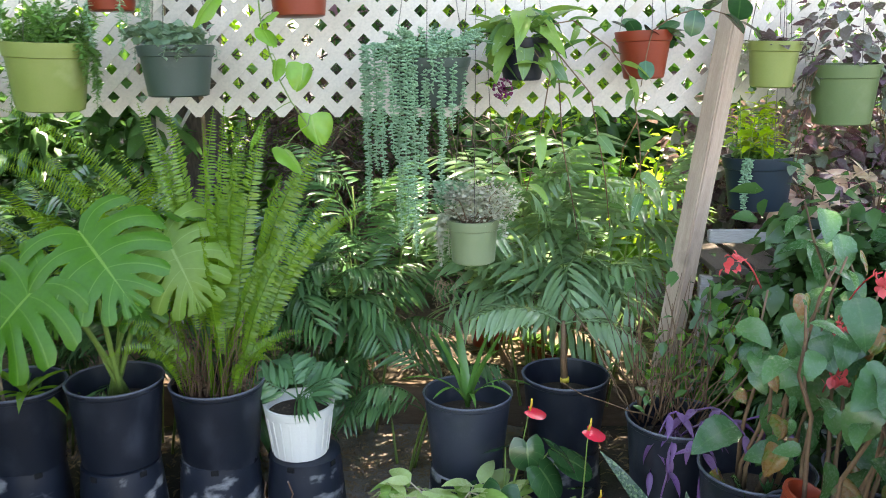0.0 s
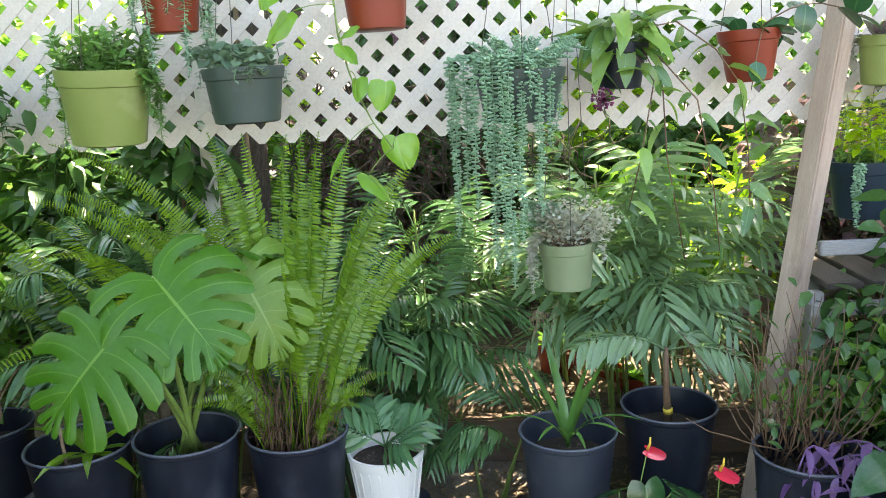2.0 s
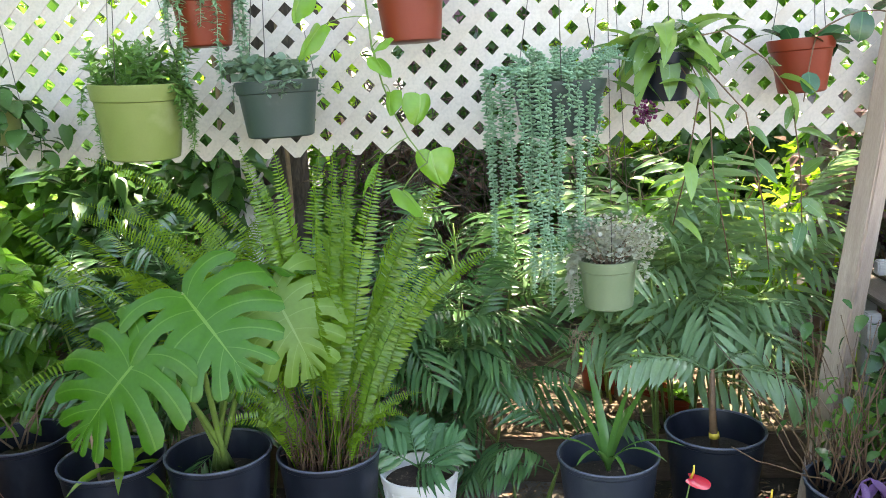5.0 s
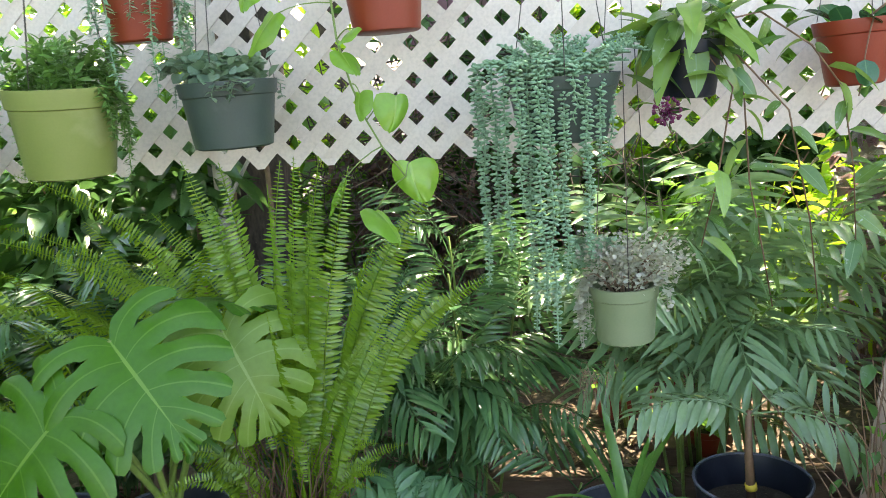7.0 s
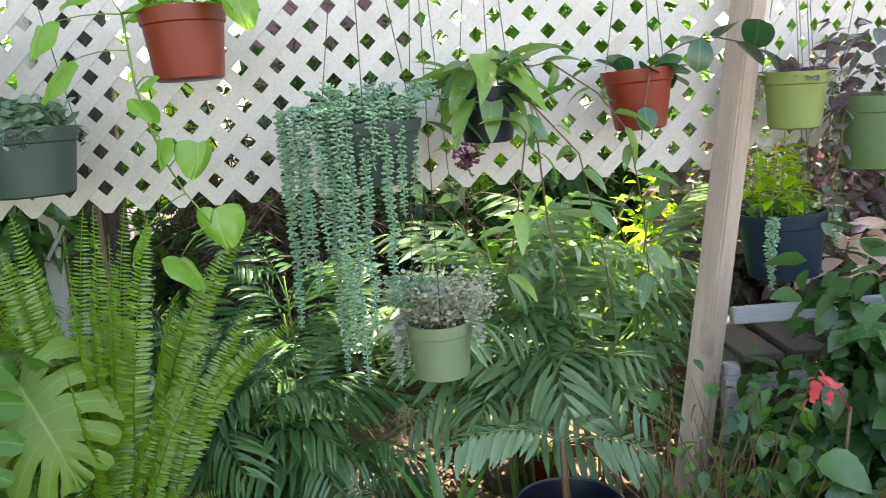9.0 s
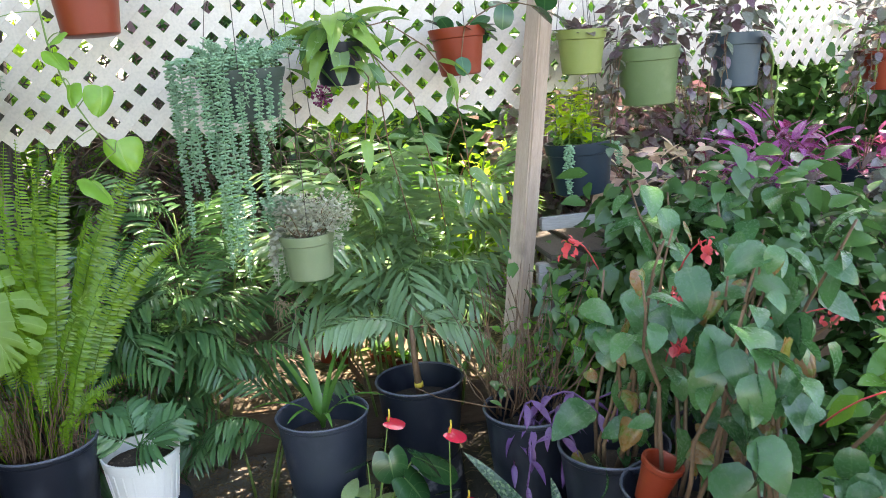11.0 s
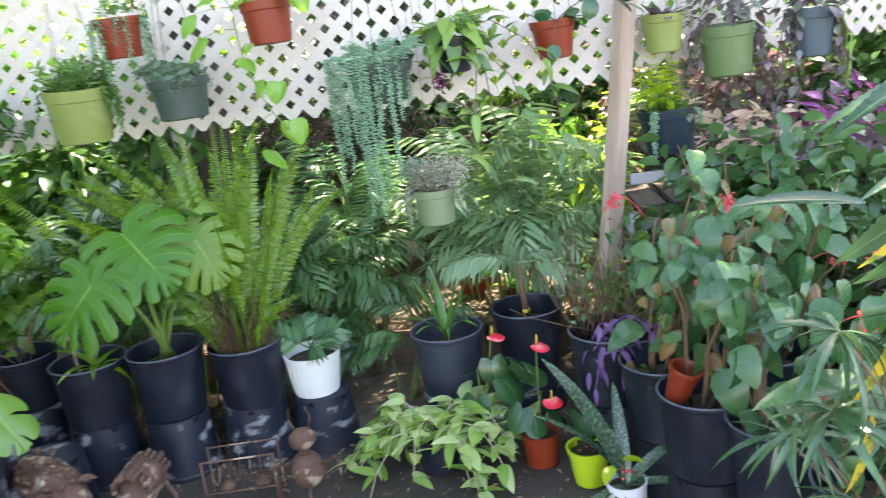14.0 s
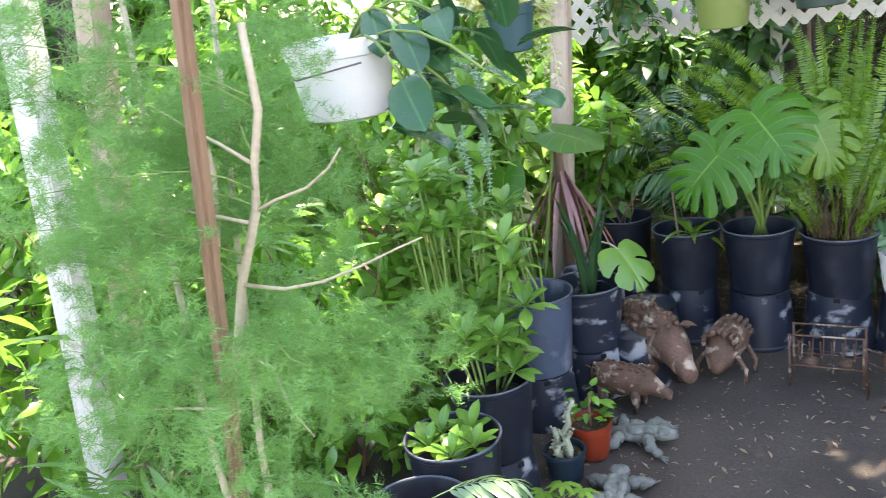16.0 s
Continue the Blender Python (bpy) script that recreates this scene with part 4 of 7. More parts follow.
HANG = [
    # name, x, y, z of the base, top radius, base radius, height, material, label of the pot
    ("lime", -1.198, 2.62, 1.413, 0.124, 0.098, 0.205, "lime_pot"),
    ("grey", -0.825, 2.69, 1.45, 0.112, 0.092, 0.155, "grey_green_pot"),
    ("terra_a", -1.0, 2.66, 1.705, 0.085, 0.066, 0.15, "terracotta"),
    ("terra_b", -0.44, 2.70, 1.69, 0.095, 0.078, 0.16, "terracotta"),
    ("dark", 0.25, 2.74, 1.5, 0.075, 0.06, 0.13, "black_pot"),
    ("terra_c", 0.65, 2.8, 1.5, 0.088, 0.064, 0.15, "terracotta"),
    ("sage", 0.105, 2.82, 0.885, 0.084, 0.073, 0.15, "sage_pot"),
    ("lime_r", 1.09, 2.87, 1.47, 0.082, 0.066, 0.15, "lime_pot"),
    ("navy", 1.13, 3.0, 1.035, 0.122, 0.098, 0.19, "navy_pot"),
    ("sage_r", 1.36, 2.92, 1.345, 0.112, 0.092, 0.2, "moss_pot"),
    ("slate", 1.69, 2.9, 1.38, 0.088, 0.074, 0.19, "slate_pot"),
    ("terra_r", 2.37, 2.98, 1.32, 0.09, 0.07, 0.15, "terracotta"),
    ("white", -1.39, 0.36, 1.47, 0.122, 0.096, 0.172, "white_pot"),
    ("teal", -1.64, 1.6, 1.475, 0.085, 0.066, 0.16, "teal_pot"),
    ("lime_s", -1.67, 2.73, 1.46, 0.07, 0.056, 0.13, "lime_pot"),
]


# ---- plant makers ----
TPL = {}


def leaf_mesh(key, maker, material):
    """A shared leaf mesh by key."""
    if key not in TPL:
        me = Geo().add(*maker()).mesh("leaf")
        me.materials.append(M[material])
        TPL[key] = me
    return TPL[key]


def put_leaf(root, me, pos, az, el, roll=0.0, s=1.0, name="leaf", label=""):
    return part(name, me, "fern", root, label, orient(pos, az, el, roll, s))


def aim_leaf(root, me, pos, along, face, s=1.0, name="leaf", label=""):
    return part(name, me, "fern", root, label, aim(pos, along, face, s))


def stalk(root, pts, r0, r1, material="green_stem", name="stem"):
    return part(name, Geo().add(*tube(pts, r0, r1, 6)), material, root)


def frond_geo(L, pairs, leaflet, arch=0.9, el_out=62, droop=0.6, stem_r=0.004, start=0.2, taper=(0.6, 0.45), jitter=8, drop=-12, closing=0.45):
    """A feather leaf along +Y: arching midrib with leaflets on both sides."""
    g = Geo()
    pts = []
    y = z = 0.0
    n = 16
    for i in range(n + 1):
        a = -arch * (i / n) ** 1.4
        if i:
            y += L / n * math.cos(a)
            z += L / n * math.sin(a)
        pts.append((0.0, y, z))
    g.add(*tube(pts, stem_r, stem_r * 0.3, 4))
    mats = []
    for k in range(pairs):
        s = start + (1 - start) * (k + 0.5) / pairs
        i = min(n - 1, int(s * n))
        f = s * n - i
        p = Vector(pts[i]).lerp(Vector(pts[i + 1]), f)
        a = -arch * s ** 1.4
        size = taper[0] + (1 - taper[0]) * math.sin(math.pi * min(1, (k + 0.5) / pairs * 0.9 + 0.08)) if k < pairs * 0.5 else taper[1] + (1 - taper[1]) * math.sin(math.pi * (k + 0.5) / pairs) ** 0.7
        for side in (-1, 1):
            out = el_out * (1 - closing * s) + rnd.uniform(-jitter, jitter)
            m = Matrix.Translation(p) @ Matrix.Rotation(a, 4, 'X') @ Matrix.Rotation(radians(-side * out), 4, 'Z') @ Matrix.Rotation(radians(drop + rnd.uniform(-jitter, jitter)), 4, 'X') @ Matrix.Rotation(radians(side * 10), 4, 'Y') @ Matrix.Scale(size * rnd.uniform(0.9, 1.08), 4)
            mats.append(np.array(m))
    g.scatter(leaflet, np.array(mats))
    return g


def frond_mesh(key, material, *a, **k):
    if key not in TPL:
        me = frond_geo(*a, **k).mesh("frond")
        me.materials.append(M[material])
        TPL[key] = me
    return TPL[key]


def upright_frond(L, bend, pairs, leaflet, forward=0.1, bare=0.25, stem_r=0.0026):
    """A sword-fern leaf that rises along +Z, leans over to +X and shows its face to -Y."""
    g = Geo()
    n = 24
    pts, tang = [Vector((0, 0, 0))], []
    for i in range(n + 1):
        th = bend * (i / n) ** 1.5
        d = Vector((math.sin(th), -forward * 2 * i / n, math.cos(th))).normalized()
        tang.append(d)
        if i < n:
            pts.append(pts[-1] + d * (L / n))
    g.add(*tube(pts, stem_r, stem_r * 0.35, 4))
    mats = []
    for k in range(pairs):
        s = bare + (1 - bare) * (k + 0.5) / pairs
        i = min(n - 1, int(s * n))
        p, d = pts[i].lerp(pts[i + 1], s * n - i), tang[i]
        w = (s - bare) / (1 - bare)
        size = min(1.0, 0.55 + 2.2 * w) * (1 - w ** 3.2) ** 0.75 + 0.08
        twist = 0.5 * math.sin(s * 4 + bend * 5)
        for side in (-1, 1):
            if rnd.random() < 0.03:
                continue
            out = d.cross(Vector((math.sin(twist), -math.cos(twist), 0))).normalized() * -side
            along = out + d * rnd.uniform(0.05, 0.3) + Vector((0, -1, 0)) * rnd.uniform(-0.25, 0.2)
            face = Vector((rnd.uniform(-0.3, 0.3), -1, rnd.uniform(0.0, 0.5)))
            mats.append(np.array(aim(p, along, face, size * rnd.uniform(0.9, 1.1))))
    g.scatter(leaflet, np.array(mats))
    return g


PALM_LEAFLET = blade(0.2, 0.024, "lance", 5, 0.7, 0.3)
FERN_LEAFLET = blade(0.038, 0.0074, "strap", 3, 0.5, 0.15)


def palm_set(tag, material, L=0.55, leaflet=PALM_LEAFLET, pairs=13):
    return [frond_mesh((tag, k), material, L * (0.9 + 0.1 * k), pairs, leaflet, arch=0.8 + 0.25 * k, el_out=62, start=0.3, stem_r=0.004) for k in range(3)]


def palm_clump(label, at, fronds, meshes, spread, h, name="palm", stems=6, el=(35, 75), s=(0.75, 1.1), stem_mat="green_stem", toward=None, category="palm", low=0.55):
    """Clump of canes with arching feather leaves at several heights."""
    root = thing(name, label, category, at)
    canes = []
    for k in range(stems):
        a = rnd.uniform(0, 6.28)
        top = Vector((spread * rnd.uniform(0.1, 0.6) * math.cos(a), spread * rnd.uniform(0.1, 0.6) * math.sin(a), h * rnd.uniform(0.5, 1.0)))
        base = Vector((top.x * 0.3, top.y * 0.3, 0))
        stalk(root, bow(base, top, 0.02), 0.006, 0.004, stem_mat, "cane")
        canes.append((base, top))
    for k in range(fronds):
        base, top = canes[k % stems]
        p = base.lerp(top, rnd.uniform(low, 1.0))
        az = (rnd.uniform(0, 360) if toward is None else toward + rnd.uniform(-100, 100))
        put_leaf(root, rnd.choice(meshes), p, az, rnd.uniform(*el), rnd.uniform(-25, 25), rnd.uniform(*s), "frond")
    return root


def round_cluster(root, center, size, count, tpl, material, name="foliage", el=(-30, 60), lumps=6, lo=0.7, hi=1.3, label=""):
    return part(name, Geo().scatter(tpl, leaf_cloud(center, size, count, tpl, lo, hi, el, lumps=lumps)), material, root, label)


def trailing(root, start, length, tpl, step, material, r=0.0018, per=2, sway=0.02, lo=0.8, hi=1.2, el=(-35, 25), name="trailing_stem", out=0.03, taper=0.4):
    """A hanging stem with small leaves all round it."""
    p = Vector(start)
    d = Vector((p.x, p.y, 0)).normalized() if (p.x or p.y) else Vector((0, -1, 0))
    pts = [p.copy()]
    n = max(4, int(length / 0.04))
    for i in range(n):
        p = p + d * out * max(0.0, 1 - i / 2.2) + Vector((rnd.uniform(-sway, sway) * 0.25, rnd.uniform(-sway, sway) * 0.25, -length / n * min(1, 0.35 + i * 0.4)))
        pts.append(p.copy())
    g = Geo().add(*tube(pts, r, r * 0.6, 4))
    cnt = int(length / step)
    pos, az, sc = [], [], []
    for k in range(cnt):
        s = (k + 0.5) / cnt
        i = min(len(pts) - 2, int(s * (len(pts) - 1)))
        q = pts[i].lerp(pts[i + 1], s * (len(pts) - 1) - i)
        for j in range(per):
            pos.append(q)
            az.append(k * 137.5 + j * 360 / per + rnd.uniform(-20, 20))
            sc.append(rnd.uniform(lo, hi) * (1 - taper * s ** 3))
    if pos:
        g.scatter(tpl, orients(np.array([tuple(q) for q in pos]), np.array(az), rng.uniform(*el, len(pos)), rng.uniform(-20, 20, len(pos)), np.array(sc)))
    return part(name, g, material, root)


def bead(L, w):
    """Plump pointed succulent leaf along +Y."""
    v, f, uv = [(0, 0, 0)], [], [(0.25, 0)]
    for i, (y, r) in enumerate(((0.28, 0.8), (0.62, 1.0), (0.88, 0.55))):
        for k in range(5):
            t = 2 * math.pi * k / 5
            v.append((w / 2 * r * math.cos(t), y * L, w / 2 * r * math.sin(t) * 0.8))
            uv.append((0.25, y))
    v.append((0, L, 0))
    uv.append((0.25, 1))
    for k in range(5):
        f.append((0, 1 + (k + 1) % 5, 1 + k))
        for i in range(2):
            a = 1 + i * 5
            f.append((a + k, a + (k + 1) % 5, a + 5 + (k + 1) % 5, a + 5 + k))
        f.append((11 + k, 11 + (k + 1) % 5, 16))
    return v, f, uv


BEAD = bead(0.017, 0.0085)
BIG_BEAD = bead(0.0235, 0.0105)
SMALL_ROUND = blade(0.02, 0.016, "round", 3, 0.3, 0.2)
SMALL_OVAL = blade(0.024, 0.009, "ovate", 3, 0.2, 0.2)


def hang_pot(key, name, label):
    nm, x, y, z, rt, rb, h, mt = next(q for q in HANG if q[0] == key)
    root = thing(name, label, "planter", (x, y, z))
    add_pot(root, rt, rb, h, mt, band=h * 0.22, lip=0.005, tilt=(rnd.uniform(-2, 2), rnd.uniform(-2.5, 2.5)))
    hanger(root, rt, h, 2.325 - z)
    return root, rt, h


# ---- hanging planters ----
t, rt, h = hang_pot("lime", "hanging_planter", "faded lime-green hanging pot of upright fleshy stonecrop")
for k in range(46):
    a, r = rnd.uniform(0, 6.28), rt * math.sqrt(rnd.random()) * 0.9
    trail_h = rnd.uniform(0.07, 0.15)
    g = Geo().add(*tube([(0, 0, 0), (0.004, 0, trail_h)], 0.0025, 0.0015, 4))
    n = int(trail_h / 0.006)
    zz = np.linspace(0.02, trail_h, n)
    g.scatter(SMALL_OVAL, orients(np.stack([zz * 0.03, zz * 0, zz], 1), np.arange(n) * 137.5, rng.uniform(0, 45, n), 0, rng.uniform(1.2, 1.9, n)))
    part("shoot", g, "sedum", t, "", pose(r * math.cos(a), r * math.sin(a), h * 0.83, rnd.uniform(-28, 28), rnd.uniform(-28, 28), rnd.uniform(0, 360)))
for k in range(11):
    a = rnd.uniform(-0.75, 0.35) if k < 8 else rnd.uniform(2.6, 3.6)
    trailing(t, (rt * math.cos(a), rt * math.sin(a), h), rnd.uniform(0.12, 0.27), SMALL_OVAL, 0.007, "sedum", per=3, out=0.016)

t, rt, h = hang_pot("grey", "hanging_planter", "dark grey-green hanging pot of small rounded mint-like leaves")
round_cluster(t, (0, 0, h + 0.012), (0.14, 0.12, 0.05), 520, blade(0.032, 0.026, "round", 3, 0.4, 0.2), "wandering", lumps=12)
for k in range(9):
    a = rnd.uniform(0, 6.28)
    trailing(t, (rt * math.cos(a), rt * math.sin(a), h), rnd.uniform(0.03, 0.07), SMALL_ROUND, 0.01, "wandering", per=2, out=0.012)

t, rt, h = hang_pot("terra_a", "hanging_planter", "terracotta hanging pot with pale trailing burro stems")
for k in range(12):
    a = k * 0.55 + rnd.uniform(-0.15, 0.15)
    trailing(t, (rt * math.cos(a), rt * math.sin(a), h), rnd.uniform(0.1, 0.34), SMALL_OVAL, 0.007, "donkey", per=3, out=0.014)
round_cluster(t, (0, 0, h + 0.03), (0.09, 0.09, 0.04), 160, SMALL_OVAL, "sedum")


def wing_leaf(L, W, lean, droop):
    """Lopsided pointed leaf with a wavy margin."""
    v, f, uv = heart(L, W, 0, 14, 5, droop, 0.3, 118, 0.022)
    out = []
    for x, y, z in v:
        s = max(0.0, y / L)
        out.append(((x * (1.25 if x * lean > 0 else 0.85)) * (1 - 0.86 * min(1, s) ** 1.5) + lean * 0.03 * s * s, y * 1.06, z))
    return out, f, uv


POTHOS = [leaf_mesh(("pothos", k), lambda k=k: wing_leaf(0.1 + 0.012 * k, 0.078, (-1, 1, 1)[k], 0.4 + 0.3 * k), "pothos") for k in range(3)]
t, rt, h = hang_pot("terra_b", "hanging_planter", "terracotta hanging pot of trailing golden pothos")
b0 = Vector((-0.44, 2.70, 1.69))
vine = [(-0.56, 2.64, 1.84), (-0.55, 2.62, 1.76), (-0.545, 2.62, 1.68), (-0.52, 2.61, 1.58), (-0.49, 2.6, 1.5), (-0.46, 2.6, 1.44), (-0.41, 2.59, 1.37)]
stalk(t, [Vector(p) - b0 for p in vine], 0.003, 0.002)
for x, y, z, az, el, s in ((-0.72, 2.6, 1.82, 150, -50, 1.1), (-0.67, 2.58, 1.74, 120, -45, 1.15), (-0.53, 2.58, 1.65, 215, -40, 0.8), (-0.5, 2.6, 1.7, 120, -30, 0.7), (-0.5, 2.6, 1.56, 150, -65, 0.8), (-0.42, 2.6, 1.55, 190, -70, 0.9),
                           (-0.55, 2.58, 1.37, 110, -45, 0.9), (-0.4, 2.6, 1.4, 200, -75, 1.15), (-0.48, 2.56, 1.3, 240, -30, 1.15), (-0.3, 2.6, 1.86, 210, -75, 0.9), (-0.36, 2.62, 1.88, 250, -30, 0.9), (-0.6, 2.62, 1.9, 130, -20, 1.0)):
    put_leaf(t, rnd.choice(POTHOS), Vector((x, y, z)) - b0, az, el, rnd.uniform(-20, 20), s)
    near = min(vine, key=lambda q: (Vector(q) - Vector((x, y, z))).length)
    stalk(t, bow(Vector(near) - b0, Vector((x, y, z)) - b0, 0.01, 4), 0.0018, 0.0012, name="petiole")
for k in range(9):
    a = k * 0.7
    put_leaf(t, rnd.choice(POTHOS), (0.07 * math.cos(a), 0.07 * math.sin(a), h + 0.02), math.degrees(a) - 90, rnd.uniform(-20, 40), 0, rnd.uniform(0.8, 1.15))

# the donkey's tail basket
t = thing("hanging_planter", "hanging basket with long blue-green donkey tail strands", "planter", (-0.045, 2.7, 1.42))
add_pot(t, 0.13, 0.1, 0.15, "grey_green_pot", band=0.03, lip=0.003, label="dark green basket")
hanger(t, 0.13, 0.15, 2.325 - 1.42)
TAIL = bead(0.0172, 0.0088)


def tail_strand(root, pts, step=0.0088, lo=0.85, hi=1.12, droop=(-25, 25)):
    """A stem set all round with plump leaves."""
    path = [Vector(p) for p in pts]
    g = Geo().add(*tube(path, 0.0024, 0.0016, 4))
    pos, az, sc, spin = [], [], [], 0.0
    total = sum((b - a).length for a, b in zip(path, path[1:]))
    done = 0.0
    for a, b in zip(path, path[1:]):
        n = max(1, int((b - a).length / step))
        for i in range(n):
            done += (b - a).length / n
            spin += 48
            for j in range(4):
                pos.append(tuple(a.lerp(b, i / n)))
                az.append(spin + j * 90 + rnd.uniform(-12, 12))
                sc.append(rnd.uniform(lo, hi) * (1 - 0.45 * (done / total) ** 6))
    g.scatter(TAIL, orients(np.array(pos), np.array(az), rng.uniform(*droop, len(pos)), 0, np.array(sc)))
    return part("strand", g, "donkey", root)


for x, end, fwd in ((-0.245, 1.36, 0.0), (-0.235, 1.10, 0.03), (-0.205, 1.24, 0.06), (-0.178, 1.2, 0.1), (-0.15, 1.3, 0.12), (-0.13, 1.01, 0.1), (-0.108, 1.06, 0.13), (-0.086, 0.975, 0.115), (-0.055, 1.10, 0.1),
                    (-0.03, 1.48, 0.13), (-0.003, 1.17, 0.1), (0.03, 1.36, 0.08), (0.058, 1.4, 0.02)):
    x, end = x + 0.045, end - 1.42
    top = 0.175 + rnd.uniform(-0.012, 0.012)
    pts = [(x * 0.5, -fwd * 0.4, 0.14), (x * 0.8, -fwd * 0.8, top + 0.012), (x, -fwd - 0.012, top)]
    for k in range(1, 9):
        pts.append((x + rnd.uniform(-0.006, 0.006), -fwd - 0.02 + rnd.uniform(-0.006, 0.006), top - 0.015 + (end - top) * k / 8))
    tail_strand(t, pts)
for k in range(30):
    a, l = rnd.uniform(0, 6.28), rnd.uniform(0.06, 0.15)
    q = Vector((0.05 * math.cos(a), 0.05 * math.sin(a), 0.13))
    e = q + Vector((l * math.cos(a) * 0.9, l * math.sin(a) * 0.7, rnd.uniform(0.03, 0.12)))
    tail_strand(t, bow(q, e, 0.02, 4, 0.004), 0.0085, 0.85, 1.15, (0, 50))
for k in range(3):
    tail_strand(t, bow((0.08, -0.03 + 0.03 * k, 0.17), (0.2 - 0.02 * k, -0.02 + 0.02 * k, 0.19 + 0.02 * k), 0.02, 4, 0.004), 0.0085, 0.85, 1.15, (0, 50))

# speckled waxy-leaved vine
HOYA = [leaf_mesh(("hoya", k), lambda k=k: blade(0.1 + 0.015 * k, 0.04, "ovate", 7, 0.5 + 0.2 * k, 0.25), ("hoya", "hoya", "hoya_green")[k]) for k in range(3)]
t, rt, h = hang_pot("dark", "hanging_planter", "black hanging pot of speckled waxy wax-vine leaves")
for k in range(52):
    a = rnd.uniform(0, 6.28)
    put_leaf(t, rnd.choice(HOYA), (0.05 * math.cos(a), 0.05 * math.sin(a), h + rnd.uniform(-0.01, 0.08)), math.degrees(a) - 90, rnd.uniform(-65, 60), rnd.uniform(-30, 30), rnd.uniform(0.9, 1.5))
b0 = Vector((0.25, 2.74, 1.5))
VINES = [((0.3, 2.7, 1.62), (0.36, 2.68, 1.5), (0.38, 2.7, 1.3), (0.42, 2.72, 1.12), (0.45, 2.74, 0.98)), ((0.26, 2.68, 1.62), (0.33, 2.66, 1.52), (0.3, 2.68, 1.3), (0.27, 2.7, 1.15)),
         ((0.28, 2.7, 1.66), (0.4, 2.7, 1.68), (0.52, 2.72, 1.6), (0.6, 2.74, 1.5), (0.64, 2.76, 1.3), (0.66, 2.78, 1.1)), ((0.2, 2.7, 1.62), (0.16, 2.68, 1.5), (0.2, 2.68, 1.42)), ((0.34, 2.7, 1.6), (0.46, 2.68, 1.46), (0.52, 2.7, 1.2), (0.55, 2.72, 1.0))]
for pts in VINES:
    stalk(t, [Vector(p) - b0 for p in pts], 0.0025, 0.0018, "brown_stem", "vine")
    for i in range(len(pts) - 1):
        for s in (0.15, 0.5, 0.85):
            p = Vector(pts[i]).lerp(Vector(pts[i + 1]), s) - b0
            put_leaf(t, rnd.choice(HOYA), p, rnd.choice((100, 140, 200, 240, 260)) + rnd.uniform(-20, 20), rnd.uniform(-70, 45), rnd.uniform(-60, 60), rnd.uniform(0.5, 1.05))
g = Geo()
for k in range(70):
    d = Vector((rnd.gauss(0, 1), rnd.gauss(0, 1), rnd.gauss(0, 1))).normalized()
    g.add(*tube([(0, 0, 0), d * 0.028], 0.0008, 0.0006, 3))
    g.add(*bead(0.009, 0.009), m=Matrix.Translation(d * 0.026) @ d.to_track_quat('Y', 'Z').to_matrix().to_4x4())
part("flower", g, "maroon", t, "ball of dusty mauve wax flowers", Matrix.Translation(Vector((0.185, 2.66, 1.475)) - b0))

ROUNDL = [leaf_mesh(("roundl", k), lambda k=k: blade(0.085 + 0.012 * k, 0.07, "round", 7, 0.4, 0.15), "round_dark") for k in range(2)]
t, rt, h = hang_pot("terra_c", "hanging_planter", "terracotta hanging pot with dark round waxy leaves")
for k, (a, el, s) in enumerate(((-90, 20, 1.0), (-80, -10, 1.1), (-100, 40, 0.9), (60, 40, 0.9), (120, 55, 0.7), (180, 20, 0.8), (-60, -20, 1.0), (-130, 10, 1.0), (-95, 5, 1.0), (30, 50, 0.9))):
    put_leaf(t, ROUNDL[k % 2], (0.04 * math.cos(radians(a + 90)), 0.04 * math.sin(radians(a + 90)), h - 0.01), a, el, rnd.uniform(-40, 40), s)
arm = bow((0.02, 0, h), (0.27, -0.06, h + 0.03), 0.05, 6)
stalk(t, arm, 0.003, 0.002, "brown_stem")
for k, (i, az, el, s) in enumerate(((3, 160, -70, 1.0), (4, 180, 30, 1.0), (5, -90, -30, 1.1), (6, 170, 50, 1.15), (6, -110, -20, 1.1), (2, -60, 20, 0.9))):
    put_leaf(t, ROUNDL[k % 2], arm[i], az, el, rnd.uniform(-30, 30), s)
stalk(t, bow((0.0, -0.09, h), (-0.03, -0.1, -0.02), 0.02), 0.002, 0.0015, "brown_stem")
put_leaf(t, ROUNDL[0], (-0.02, -0.1, 0.06), 180, -60, 0, 0.75)

t, rt, h = hang_pot("sage", "hanging_planter", "sage-green hanging pot of grey variegated jade-like succulent")
round_cluster(t, (0.01, 0, h + 0.06), (0.14, 0.11, 0.075), 2600, SMALL_ROUND, "greyleaf", lumps=30, el=(-20, 70), lo=0.4, hi=0.8)
for k in range(20):
    a = rnd.uniform(0, 6.28)
    stalk(t, bow((0.03 * math.cos(a), 0.03 * math.sin(a), h * 0.8), (0.12 * math.cos(a), 0.1 * math.sin(a), h + rnd.uniform(0.02, 0.13)), 0.02, 4, 0.006), 0.003, 0.0015, "twig")
for k in range(12):
    a = rnd.choice((0.0, 0.4, 2.6, 3.0, 3.4, -0.5)) + rnd.uniform(-0.25, 0.25)
    trailing(t, (rt * math.cos(a), rt * math.sin(a), h + 0.02), rnd.uniform(0.08, 0.24), SMALL_ROUND, 0.01, "greyleaf", per=2, out=0.02)
for k in range(6):
    trailing(t, (rnd.uniform(-0.13, -0.02), -0.03, h + 0.13), 0.1, SMALL_ROUND, 0.007, "donkey", per=3, out=0.0)

